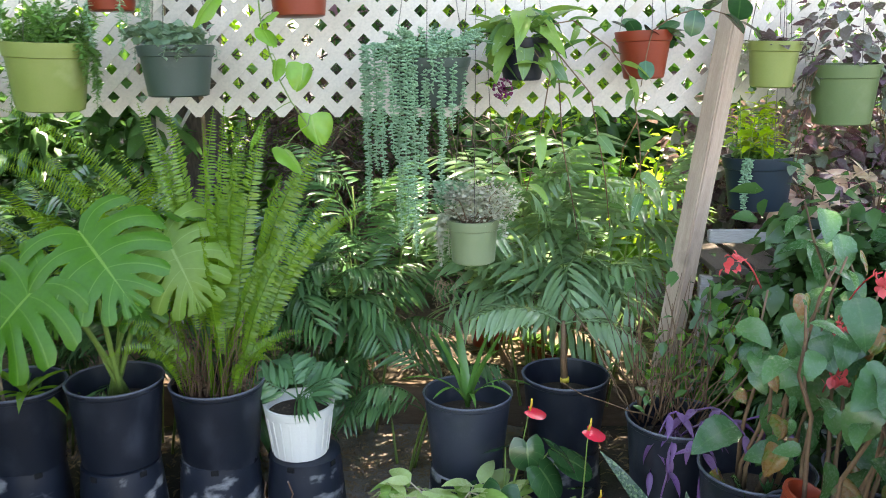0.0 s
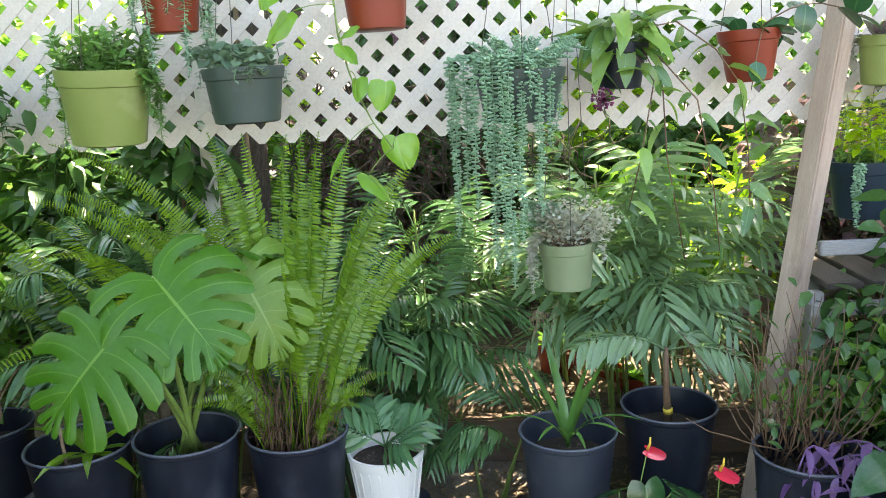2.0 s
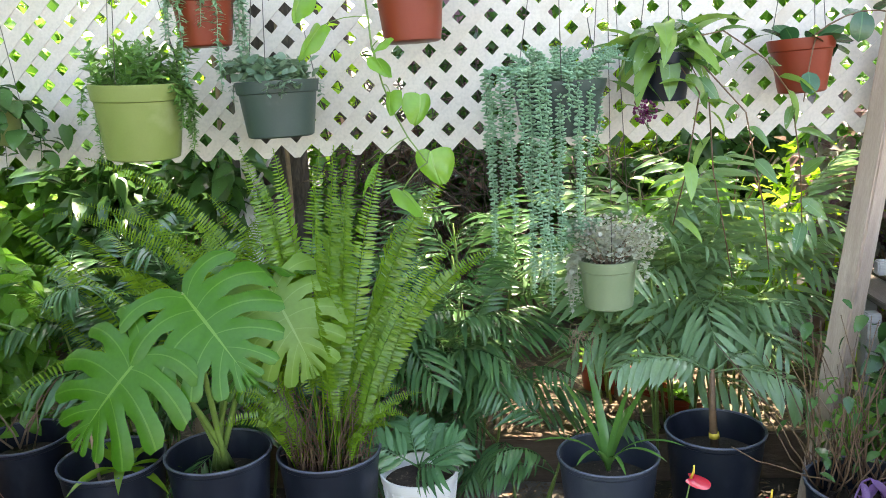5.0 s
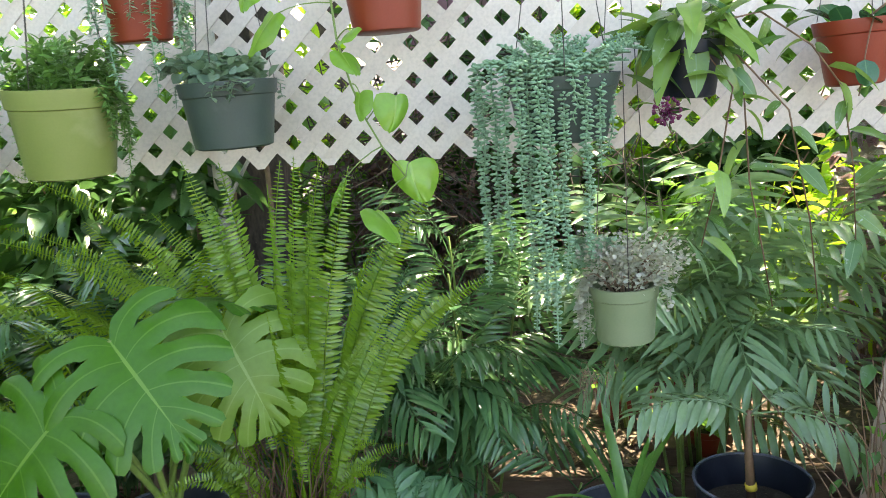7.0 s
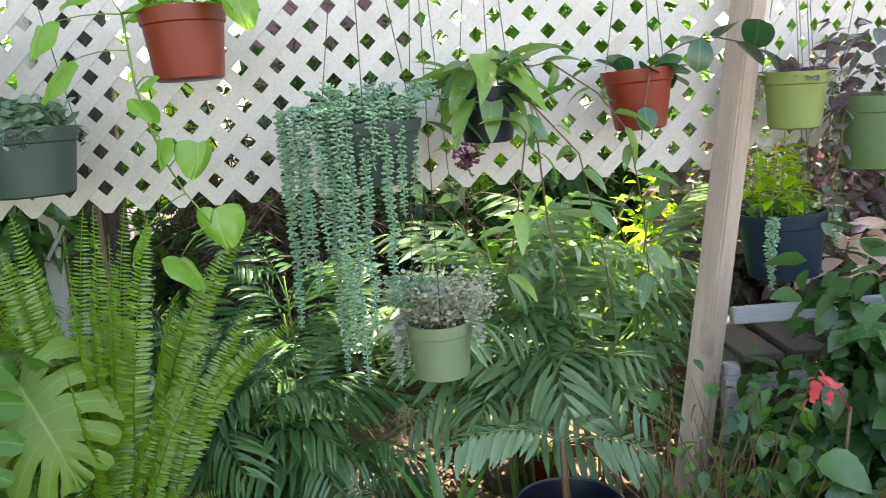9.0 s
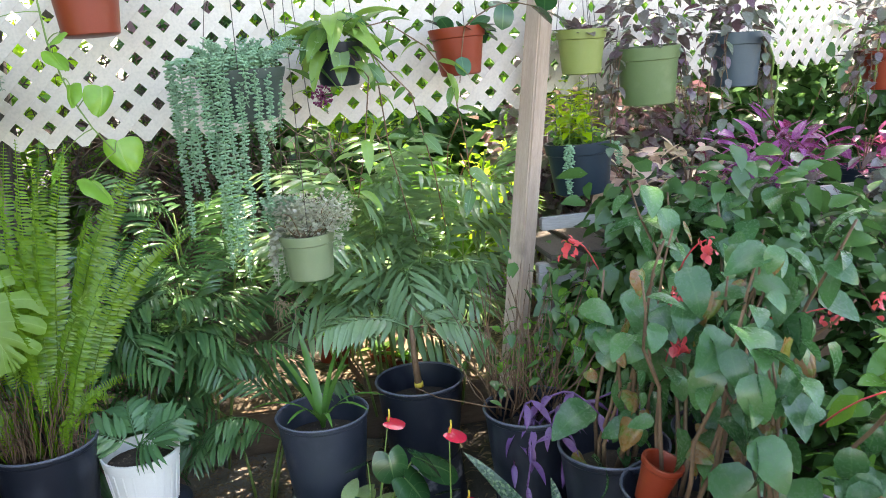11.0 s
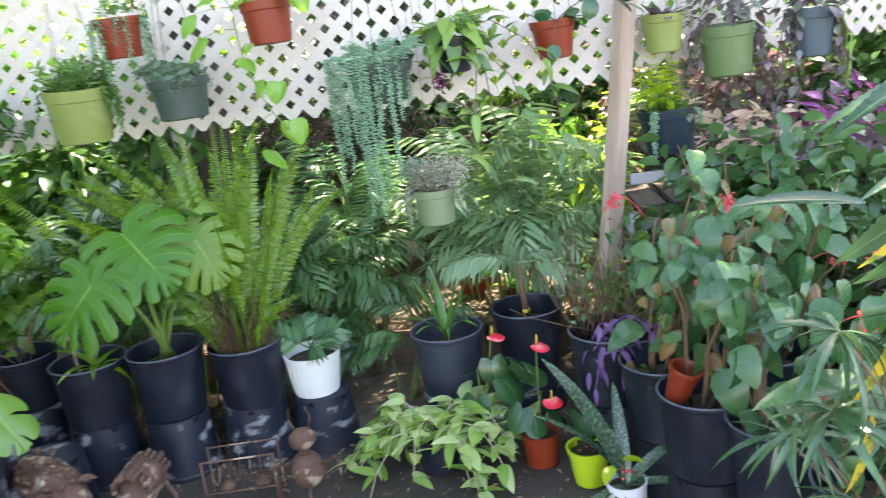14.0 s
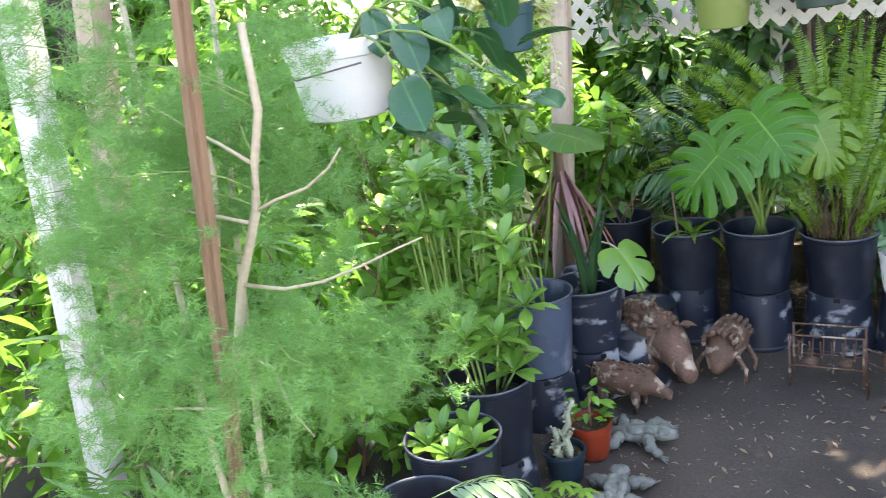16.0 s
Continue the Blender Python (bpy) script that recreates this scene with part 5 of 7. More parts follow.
t, rt, h = hang_pot("lime_r", "hanging_planter", "small lime-green hanging pot with silvery leaves")
for k in range(22):
    a = rnd.uniform(0, 6.28)
    put_leaf(t, leaf_mesh("silver", lambda: blade(0.07, 0.035, "ovate", 5, 0.5, 0.2), "dusky"), (0.04 * math.cos(a), 0.04 * math.sin(a), h - 0.01), math.degrees(a) - 90, rnd.uniform(0, 65), 0, rnd.uniform(0.7, 1.2))
for k in range(4):
    trailing(t, (rt * math.cos(k), rt * math.sin(k), h), 0.1, SMALL_ROUND, 0.012, "greyleaf", out=0.02)

t, rt, h = hang_pot("navy", "hanging_planter", "dark navy pot of chartreuse shoots and trailing bead plant")
round_cluster(t, (0, 0, h + 0.01), (0.12, 0.11, 0.03), 300, SMALL_ROUND, "sedum", lumps=10)
for k in range(26):
    a, l = rnd.uniform(0, 6.28), rnd.uniform(0.1, 0.25)
    p = Vector((0.06 * math.cos(a) - 0.03, 0.07 * math.sin(a), h - 0.02))
    stalk(t, bow(p, p + Vector((rnd.uniform(-0.04, 0.04), rnd.uniform(-0.03, 0.03), l)), 0), 0.002, 0.0012)
    for j in range(7):
        put_leaf(t, leaf_mesh("limeleaf", lambda: blade(0.058, 0.03, "ovate", 4, 0.5, 0.2), "lime_leaf"), p + Vector((0, 0, l * (0.3 + 0.12 * j))), rnd.uniform(0, 360), rnd.uniform(-10, 40), 0, rnd.uniform(0.7, 1.2))
for a, l in ((-2.3, 0.24), (-0.7, 0.12), (-2.2, 0.2)):
    trailing(t, (rt * math.cos(a), rt * math.sin(a), h), l, BEAD, 0.006, "donkey", per=3, out=0.012)
put_leaf(t, leaf_mesh("blushleaf", lambda: blade(0.09, 0.045, "ovate", 5, 0.4, 0.2), "blush"), (0.08, 0, h), -70, 30)
put_leaf(t, TPL["blushleaf"], (0.08, 0, h), -130, 20)

DUSKY = leaf_mesh("duskyleaf", lambda: blade(0.06, 0.038, "ovate", 5, 0.5, 0.2), "dusky")
for key, lab in (("sage_r", "sage-green hanging pot with dusky trailing inch plant"), ("slate", "slate-blue hanging pot with dusky purple-green foliage"), ("terra_r", "terracotta hanging pot with looping pale stems")):
    t, rt, h = hang_pot(key, "hanging_planter", lab)
    for k in range(130):
        a, r = rnd.uniform(0, 6.28), rt * rnd.uniform(0.3, 1.55)
        put_leaf(t, DUSKY, (r * math.cos(a), r * math.sin(a), h + rnd.uniform(-0.03, 0.2)), math.degrees(a) - 90, rnd.uniform(-50, 50), rnd.uniform(-30, 30), rnd.uniform(0.7, 1.2))
    for k in range(14):
        a = rnd.choice((0.0, 0.3, -0.5, 3.1, 2.8, -2.7)) + rnd.uniform(-0.3, 0.3)
        pts = bow((rt * math.cos(a), rt * math.sin(a), h), (rt * 1.5 * math.cos(a), rt * 1.5 * math.sin(a), -rnd.uniform(0.0, 0.14)), 0.04, 6, 0.008)
        stalk(t, pts, 0.002, 0.0015, "brown_stem", "trailing_stem")
        for q in pts[1:]:
            put_leaf(t, DUSKY, q, rnd.uniform(0, 360), rnd.uniform(-60, 10), 0, rnd.uniform(0.6, 1.0))
    if key == "slate":
        for k in range(8):
            stalk(t, [Vector((rt * 1.05, -0.03 + 0.012 * k, h)), Vector((rt * 1.5, -0.03 + 0.01 * k, h * 0.5)), Vector((rt * (1.3 + 0.05 * k), -0.03, -0.1)), Vector((rt * 1.6, -0.05, -0.14 + 0.03 * k))], 0.006, 0.004, "green_stem", "rope_stem")
    if key == "terra_r":
        for k in range(8):
            a = rnd.uniform(0, 6.28)
            stalk(t, bow((0, 0, h), (rt * 1.3 * math.cos(a), rt * 1.3 * math.sin(a), 0.02), 0.14, 8), 0.005, 0.004, "green_stem", "rope_stem")

t, rt, h = hang_pot("white", "hanging_planter", "white plastic hanging pot with large dark glossy round leaves")
for k in range(38):
    a = rnd.gauss(0.45, 0.6)
    r = rnd.uniform(0.1, 0.42)
    p = Vector((r * math.cos(a), r * 0.9 * math.sin(a), h + rnd.uniform(-0.24, 0.12)))
    put_leaf(t, leaf_mesh(("bigr", k % 2), lambda k=k: blade(0.13 + 0.01 * (k % 2), 0.085, "round" if k % 2 else "ovate", 7, 0.5, 0.18), "round_dark"), p, math.degrees(a) - 90 + rnd.uniform(-60, 60), rnd.uniform(-70, 30), rnd.uniform(-35, 35), rnd.uniform(0.7, 1.05))
    if k % 3 == 0:
        stalk(t, bow((0.02, 0, h * 0.8), p, 0.06, 5), 0.004, 0.003, "green_stem")
for x, y, top, low in ((0.03, 0.39, 0.04, -0.20), (0.08, 0.42, 0.06, -0.30), (0.11, 0.39, 0.02, -0.24), (0.06, 0.36, 0.00, -0.34)):
    tail_strand(t, [(0.1, 0.08, h)] + [(x + rnd.uniform(-0.01, 0.01), y + rnd.uniform(-0.01, 0.01), top + (low - top) * k / 6) for k in range(7)], 0.011, 0.7, 0.95)
part("grey_strap", Geo().add(*tube([(-0.13, -0.09, 0.11), (0.0, -0.15, 0.1), (0.13, -0.09, 0.12)], 0.002, 0.002, 4)), "wire", t)

t, rt, h = hang_pot("teal", "hanging_planter", "dark teal pot with cascading cream-edged variegated foliage")
cream = blade(0.05, 0.03, "ovate", 4, 0.5, 0.2)
round_cluster(t, (-0.08, 0.04, h + 0.07), (0.2, 0.16, 0.08), 520, cream, "cream_leaf", lumps=14)
for k in range(14):
    a = rnd.uniform(0.3, 4.2)
    trailing(t, (rt * math.cos(a), rt * math.sin(a), h), rnd.uniform(0.12, 0.38), cream, 0.022, "cream_leaf", per=2, out=0.03, sway=0.05, lo=0.6, hi=1.1)

t, rt, h = hang_pot("lime_s", "hanging_planter", "small lime pot smothered by dark green vine leaves")
for k in range(60):
    a, r = rnd.uniform(0, 6.28), rnd.uniform(0.03, 0.2)
    put_leaf(t, leaf_mesh("darkvine", lambda: blade(0.085, 0.05, "ovate", 5, 0.5, 0.2), "shrub_dark"), (r * math.cos(a), r * 0.7 * math.sin(a), h + 0.05 - r * rnd.uniform(0.2, 1.4)), math.degrees(a) - 90 + rnd.uniform(-40, 40), rnd.uniform(-75, 20), 0, rnd.uniform(0.7, 1.2))
for k in range(6):
    trailing(t, (rt * math.cos(k), rt * math.sin(k), h), rnd.uniform(0.15, 0.3), blade(0.05, 0.03, "ovate", 3, 0.4, 0.2), 0.03, "shrub_dark", per=2, out=0.04)

# ---- stacked black pots on upturned pots ----
for k, (x, y, z) in STACKS.items():
    upturned((x + rnd.uniform(-0.01, 0.01), y, 0), 1.0, rnd.uniform(0, 360))
SEEDL = palm_set("palm", "palm")

t = nursery_pot((-1.80, 2.83, 0.26), 0.14, 0.12, 0.24, label="black nursery pot with a few bare stems", name="potted_plant", category="plant")
for k in range(5):
    stalk(t, bow((rnd.uniform(-0.05, 0.05), 0, 0.2), (rnd.uniform(-0.2, 0.2), rnd.uniform(-0.1, 0.1), rnd.uniform(0.3, 0.5)), 0.03, 5, 0.01), 0.004, 0.002, "twig")

t = nursery_pot((-1.40, 2.60, 0.245), label="black nursery pot with a low palm seedling", name="potted_palm", category="plant")
for k in range(9):
    put_leaf(t, leaf_mesh("seedblade", lambda: blade(0.2, 0.03, "lance", 6, 1.2, 0.3), "fern"), (0.03, 0, 0.24), k * 40 + 80, rnd.uniform(25, 65), 0, rnd.uniform(0.8, 1.2), "frond")
stalk(t, bow((-0.02, -0.05, 0.22), (-0.05, -0.02, 0.46), 0), 0.006, 0.004, "twig")

MON = [leaf_mesh(("mon", k), lambda k=k: split_leaf(0.385, 0.3, 7, 0.45 + 0.1 * k, 0.16, 150, 0.3, k + 3), "monstera") for k in range(2)]
MONP = leaf_mesh("monp", lambda: split_leaf(0.34, 0.27, 7, 0.7, 0.2, 148, 0.28, 9), "monstera_pale")
t = nursery_pot((-1.075, 2.60, 0.262), label="black nursery pot of large split-leaved monstera", name="potted_monstera", category="plant")
b0 = Vector((-1.075, 2.60, 0.262))
LEAVES = [((-1.02, 2.32, 1.10), (0.62, -0.42, -0.6), (0.1, -0.72, 0.62), 1.0, MON[0]), ((-1.095, 2.24, 0.98), (-0.62, -0.35, -0.62), (-0.05, -0.75, 0.62), 1.0, MON[1]), ((-0.845, 2.5, 1.055), (0.5, -0.3, -0.82), (0.35, -0.85, 0.4), 1.0, MONP),
          ((-0.97, 2.6, 1.10), (1.0, 0.0, 0.06), (0, 0.2, 1), 0.8, MON[1]), ((-0.97, 2.56, 0.86), (0.3, -0.5, -0.7), (0.1, -0.8, 0.5), 0.5, MON[1]), ((-1.16, 2.5, 0.85), (-0.5, -0.3, -0.8), (0, -0.8, 0.5), 0.45, MON[0])]
for p, d, n, s, me in LEAVES:
    p = Vector(p) - b0
    aim_leaf(t, me, p, d, n, s)
    stalk(t, bow((rnd.uniform(-0.03, 0.04), rnd.uniform(-0.02, 0.02), 0.22), p, 0.03), 0.0105, 0.0055, "green_stem", "petiole")

FERN = [frond_mesh(("fern", k), "fern", 0.62, 52, FERN_LEAFLET, arch=0.3 + 0.5 * k, el_out=86, start=0.08, stem_r=0.0025, taper=(0.8, 0.25), jitter=7, drop=-10, closing=0.12) for k in range(3)]
UPRIGHT = {}
for k, (L, bend) in enumerate(((0.86, 0.2), (0.86, 0.55), (0.8, 0.95), (0.86, -0.2), (0.86, -0.6), (0.8, -1.1), (1.15, -1.15), (0.5, 1.45), (0.5, -1.45))):
    UPRIGHT[k] = upright_frond(L, bend, int(L / 0.0118), blade(0.035, 0.0078, "strap", 3, 0.45, 0.15), bare=0.3 if L > 0.6 else 0.12).mesh("frond")
    UPRIGHT[k].materials.append(M["fern"])
t = nursery_pot((-0.755, 2.65, 0.235), label="black nursery pot of tall upright sword fern", name="potted_fern", category="plant")
for k in range(33):
    lean = -27 + 54 * ((k * 7) % 33 + 0.5) / 33 + rnd.uniform(-6, 6)
    v = (0 if abs(lean) < 12 else 1 if abs(lean) < 22 else 2) + (3 if lean < 0 else 0)
    part("frond", UPRIGHT[v], "fern", t, "", pose(0.1 * math.sin(radians(lean * 2)) + rnd.uniform(-0.04, 0.04), rnd.uniform(-0.08, 0.1), 0.2, rnd.uniform(-10, 6), lean * 0.45, rnd.uniform(-45, 45)) @ Matrix.Scale(rnd.uniform(0.8, 1.2) * (1 if abs(lean) < 16 else 0.88), 4))
for x, y, lean, s in ((-0.06, 0.1, -12, 0.98), (-0.09, 0.16, -16, 1.0), (-0.1, 0.2, -6, 1.05)):
    part("frond", UPRIGHT[6], "fern", t, "", pose(x, y, 0.2, 0, lean, rnd.uniform(-15, 15)) @ Matrix.Scale(s, 4))
for k in range(14):
    side = 1 if k % 2 else -1
    part("frond", UPRIGHT[7 if side > 0 else 8], "fern", t, "", pose(side * 0.08, rnd.uniform(-0.1, 0.02), 0.26, rnd.uniform(5, 22), side * rnd.uniform(0, 25), rnd.uniform(-50, 50)) @ Matrix.Scale(rnd.uniform(0.5, 0.85), 4))
g = Geo()
for k in range(190):
    a = rnd.uniform(0, 6.28)
    q = rnd.uniform(0.04, 0.12)
    g.add(*tube(bow((q * math.cos(a), q * math.sin(a), 0.2), (0.15 * math.cos(a + 0.5), 0.14 * math.sin(a + 0.5), rnd.uniform(0.22, 0.56)), 0.04, 5, 0.014), 0.0022, 0.0012, 3))
part("dead_growth", g, "brown_stem", t, "reddish-brown dead frond stalks")

t = thing("potted_palm", "ribbed white plastic pot with a fan of young palm leaves", "plant", (-0.49, 2.68, 0.245))
add_pot(t, 0.118, 0.092, 0.185, "white_pot", band=0.03, lip=0.003)
for k in range(22):
    a = 2 * math.pi * k / 22
    part("rib", box_bm(0.008, 0.004, 0.14, 0.0015), "white_pot", t, "", pose(0.1035 * math.cos(a), 0.1035 * math.sin(a), 0.078) @ Matrix.Rotation(a + math.pi / 2, 4, 'Z') @ Matrix.Rotation(radians(8), 4, 'X'))
FAN = frond_mesh("fan", "palm_mid", 0.2, 10, blade(0.125, 0.026, "lance", 5, 0.4, 0.3), arch=0.9, el_out=75, start=0.3, taper=(0.8, 0.5))
for d, s in (((-0.6, -0.3, 0.6), 0.85), ((0.55, -0.3, 0.6), 0.8), ((0.05, -0.62, 0.5), 0.95), ((-0.2, 0.2, 0.9), 0.8), ((0.3, 0.25, 0.85), 0.75)):
    stalk(t, [(0, 0, 0.14), (0, 0, 0.2)], 0.004, 0.003)
    aim_leaf(t, FAN, (0, 0, 0.19), d, (0, -0.75, 0.65), s, "frond")
upturned((-0.477, 2.69, -0.015), 0.95, 40)

STRAP = leaf_mesh("strapleaf", lambda: blade(0.48, 0.034, "strap", 10, 1.5, 0.35), "strap")
STRAPU = leaf_mesh("strapup", lambda: blade(0.36, 0.036, "strap", 8, 0.35, 0.35), "strap")
t = nursery_pot((0.085, 2.72, 0.17), 0.15, 0.122, 0.275, material="faded_pot", label="faded black nursery pot of strap-leaved lily", name="potted_lily", category="plant")
for az, el, me, s in ((20, 78, STRAPU, 0.95), (-75, 74, STRAPU, 0.95), (60, 72, STRAPU, 0.9), (-120, 76, STRAP, 0.62), (150, 74, STRAP, 0.6), (100, 74, STRAP, 0.6), (215, 74, STRAP, 0.62), (-30, 74, STRAP, 0.65), (185, 70, STRAP, 0.55), (-60, 82, STRAPU, 0.8)):
    put_leaf(t, me, (0, 0, 0.22), az, el, 0, s)
upturned((0.085, 2.72, -0.085), 1.0, 15)

LPALM = palm_set("lightpalm", "palm_light", 0.55, blade(0.22, 0.036, "lance", 6, 0.6, 0.3), 10)
t = nursery_pot((0.44, 2.85, 0.185), 0.152, 0.125, 0.275, label="black nursery pot with a young bottle palm", name="potted_palm", category="plant")
stalk(t, [(0, 0, 0.2), (-0.01, 0, 0.34), (-0.018, -0.02, 0.48)], 0.015, 0.008, "brown_stem", "trunk")
part("sheath_ring", Geo().add(*tube([(-0.002, 0, 0.245), (-0.004, 0, 0.262)], 0.0165, 0.0165, 10)), "yellow_spadix", t, "orange-yellow leaf-base ring")
BOTTLE = [frond_mesh(("bottle", k), "palm_light", 0.36, 12, blade(0.13, 0.026, "lance", 6, 0.5 + 0.2 * k, 0.35), arch=1.1 + 0.75 * k, el_out=66, start=0.22, stem_r=0.0035, taper=(0.75, 0.5), closing=0.3) for k in range(2)]
for d, k, s in (((0.75, -0.5, 0.42), 1, 1.05), ((-0.75, -0.35, 0.6), 0, 1.0), ((0.75, 0.35, 0.55), 1, 0.8), ((-0.6, 0.5, 0.5), 1, 0.75)):
    aim_leaf(t, BOTTLE[k], (-0.018, -0.02, 0.47), d, (-d[0] * d[2], -d[1] * d[2] - 0.35, 1), s, "frond")
upturned((0.44, 2.85, -0.075), 1.0, 70)

# ---- palm thickets behind the pots ----
BAM = blade(0.2, 0.028, "lance", 6, 0.5, 0.3)
BAMN = blade(0.16, 0.02, "lance", 6, 0.6, 0.3)
BAMF = [frond_mesh(("bam", k), "palm", 0.42, 11, BAMN, arch=0.35 + 0.3 * k, el_out=66, start=0.25, stem_r=0.003) for k in range(3)]
BAMG = [frond_mesh(("bamg", k), "bamboo", 0.42, 8, BAM, arch=0.3 + 0.3 * k, el_out=66, start=0.2, stem_r=0.003) for k in range(3)]
palm_clump("dark green clump of bamboo palm in the bed", (-0.34, 3.36, 0.0), 30, BAMF, 0.5, 0.85, stems=4, toward=180, el=(5, 65), low=0.6)
palm_clump("dark green clump of bamboo palm in the bed", (-0.62, 3.15, 0.0), 26, BAMF, 0.4, 0.7, stems=3, toward=150, s=(0.65, 0.9), el=(0, 65), low=0.5)
palm_clump("grey-green bamboo palm beside the post", (0.47, 3.5, 0.15), 30, BAMG, 0.45, 1.05, toward=180, el=(30, 70))
palm_clump("grey-green bamboo palm beside the post", (0.72, 3.6, 0.15), 24, BAMG, 0.4, 1.0, toward=180, el=(30, 70))
palm_clump("grey-green bamboo palm beside the post", (0.28, 3.8, 0.15), 16, BAMG, 0.45, 0.95)
palm_clump("dense dark bamboo palm filling the bed", (-0.32, 3.62, 0.12), 26, BAMF, 0.5, 0.9, stems=5, el=(25, 75), low=0.7)
palm_clump("dense dark bamboo palm filling the bed", (-0.48, 3.3, 0.05), 44, BAMF, 0.5, 0.9, stems=5, el=(5, 75), s=(0.75, 1.05), low=0.6)
palm_clump("pale grey-green bamboo palm by the hanging pot", (0.38, 3.38, 0.1), 22, BAMG, 0.42, 1.15, stems=5, el=(-5, 55), s=(0.75, 1.1))
palm_clump("pale grey-green bamboo palm by the hanging pot", (0.66, 3.4, 0.1), 20, BAMG, 0.4, 1.0, stems=5, el=(-5, 55), s=(0.75, 1.1))
palm_clump("glossy dark palm behind the black pots", (-1.55, 3.15, 0.0), 24, SEEDL, 0.5, 1.0, stems=4, el=(25, 70), s=(0.6, 0.9), low=0.75)
palm_clump("low parlour palm spreading over the mulch", (-0.16, 3.0, 0.0), 7, SEEDL, 0.3, 0.45, stems=3, el=(30, 60), toward=180, s=(0.5, 0.7), low=0.8)
palm_clump("dark palm behind the monstera", (-1.55, 3.2, 0.0), 30, BAMF, 0.6, 0.95, toward=180, s=(0.65, 0.9), low=0.7)
palm_clump("dark palm behind the monstera", (-1.15, 3.15, 0.0), 18, SEEDL, 0.5, 0.75, toward=180)
t = thing("arching_fern", "arching sword fern behind the black pots", "fern", (-1.25, 2.95, 0.05))
for k in range(26):
    put_leaf(t, FERN[1 + k % 2], (rnd.uniform(-0.25, 0.25), 0, 0.55), rnd.uniform(0, 360), rnd.uniform(50, 80), rnd.uniform(-30, 30), rnd.uniform(0.9, 1.45), "frond")
stalk(t, [(0, 0, 0), (0, 0, 0.55)], 0.03, 0.02, "twig")
t = thing("dry_tangle", "tangle of bare brown twigs behind the lattice", "twigs", (-0.35, 4.3, 0.15), kind="stuff")
g = Geo()
for k in range(700):
    a = Vector((rnd.gauss(0, 0.42), rnd.gauss(0, 0.2), rnd.uniform(0.2, 1.5)))
    g.add(*tube(bow(a, a + Vector((rnd.gauss(0, 0.25), rnd.gauss(0, 0.15), rnd.gauss(0, 0.25))), rnd.uniform(-0.05, 0.05), 5, 0.015), 0.004, 0.0015, 3))
part("twig_mass", g, "bark", t)

# ---- right side: begonias, anthuriums, pots ----
BEG = [leaf_mesh(("beg", k), lambda k=k: blade(0.12 + 0.018 * k, 0.082 + 0.008 * k, "ovate", 11, 0.5 + 0.3 * k, 0.22 + 0.06 * (k % 2), teeth=0.03), "begonia") for k in range(4)]
BEGB = leaf_mesh("begb", lambda: wing_leaf(0.11, 0.06, 1, 0.9), "bronze_leaf")


def petal_cluster(root, p, s=1.0):
    g = Geo()
    for k in range(14):
        m = orient((rnd.uniform(-0.024, 0.024), rnd.uniform(-0.02, 0.02), rnd.uniform(-0.04, 0.012)), rnd.uniform(0, 360), rnd.uniform(-85, 25), rnd.uniform(-40, 40), s * rnd.uniform(0.6, 1.2))
        g.add(*blade(0.024, 0.018, "round", 4, 0.7, 0.4), m=m)
    return part("flower", g, "coral", root, "coral-red begonia flowers", Matrix.Translation(p))


def begonia(at, h, spread, leaves, flowers, pot=True, rim=0.48, label="black nursery pot of tall cane begonia with coral flowers", stems=7, lean=0.05):
    root = nursery_pot((at[0], at[1], rim - 0.28), label=label, name="potted_begonia", category="plant")
    tips = []
    for k in range(stems):
        a = rnd.uniform(0, 6.28)
        top = Vector((lean + spread * math.cos(a) * rnd.uniform(0.3, 1), spread * math.sin(a) * rnd.uniform(0.3, 1), 0.28 + h * rnd.uniform(0.55, 1)))
        pts = bow((0.05 * math.cos(a), 0.05 * math.sin(a), 0.22), top, 0.03, 6, 0.015)
        stalk(root, pts, 0.007, 0.003, "brown_stem", "cane")
        tips.append(pts)
    for k in range(leaves):
        pts = tips[k % stems]
        p = pts[rnd.choice((1, 2, 3, 4, 4, 5, 5, 6, 6))] + Vector((rnd.uniform(-0.08, 0.08), rnd.uniform(-0.09, 0.05), rnd.uniform(-0.04, 0.04)))
        az = rnd.choice((180, 180, 150, 210, 120, 240, 90)) + rnd.uniform(-35, 35)
        old = rnd.random() < 0.12
        put_leaf(root, BEGB if old else rnd.choice(BEG), p, az, rnd.uniform(-65, 10), rnd.uniform(-40, 40), rnd.uniform(0.35, 1.0), "leaf", "yellow-brown ageing leaf" if old else "")
    for k in range(flowers):
        pts = tips[k % stems]
        petal_cluster(root, pts[-1] + Vector((rnd.uniform(-0.06, 0.06), rnd.uniform(-0.1, 0.0), rnd.uniform(-0.05, 0.05))), rnd.uniform(0.8, 1.3))
    return root


PURP = leaf_mesh("purp", lambda: blade(0.11, 0.028, "lance", 6, 0.8, 0.35), "purple")
t = nursery_pot((0.72, 2.42, 0.21), 0.15, 0.125, label="black nursery pot of trailing purple-heart leaves", name="potted_plant", category="plant")
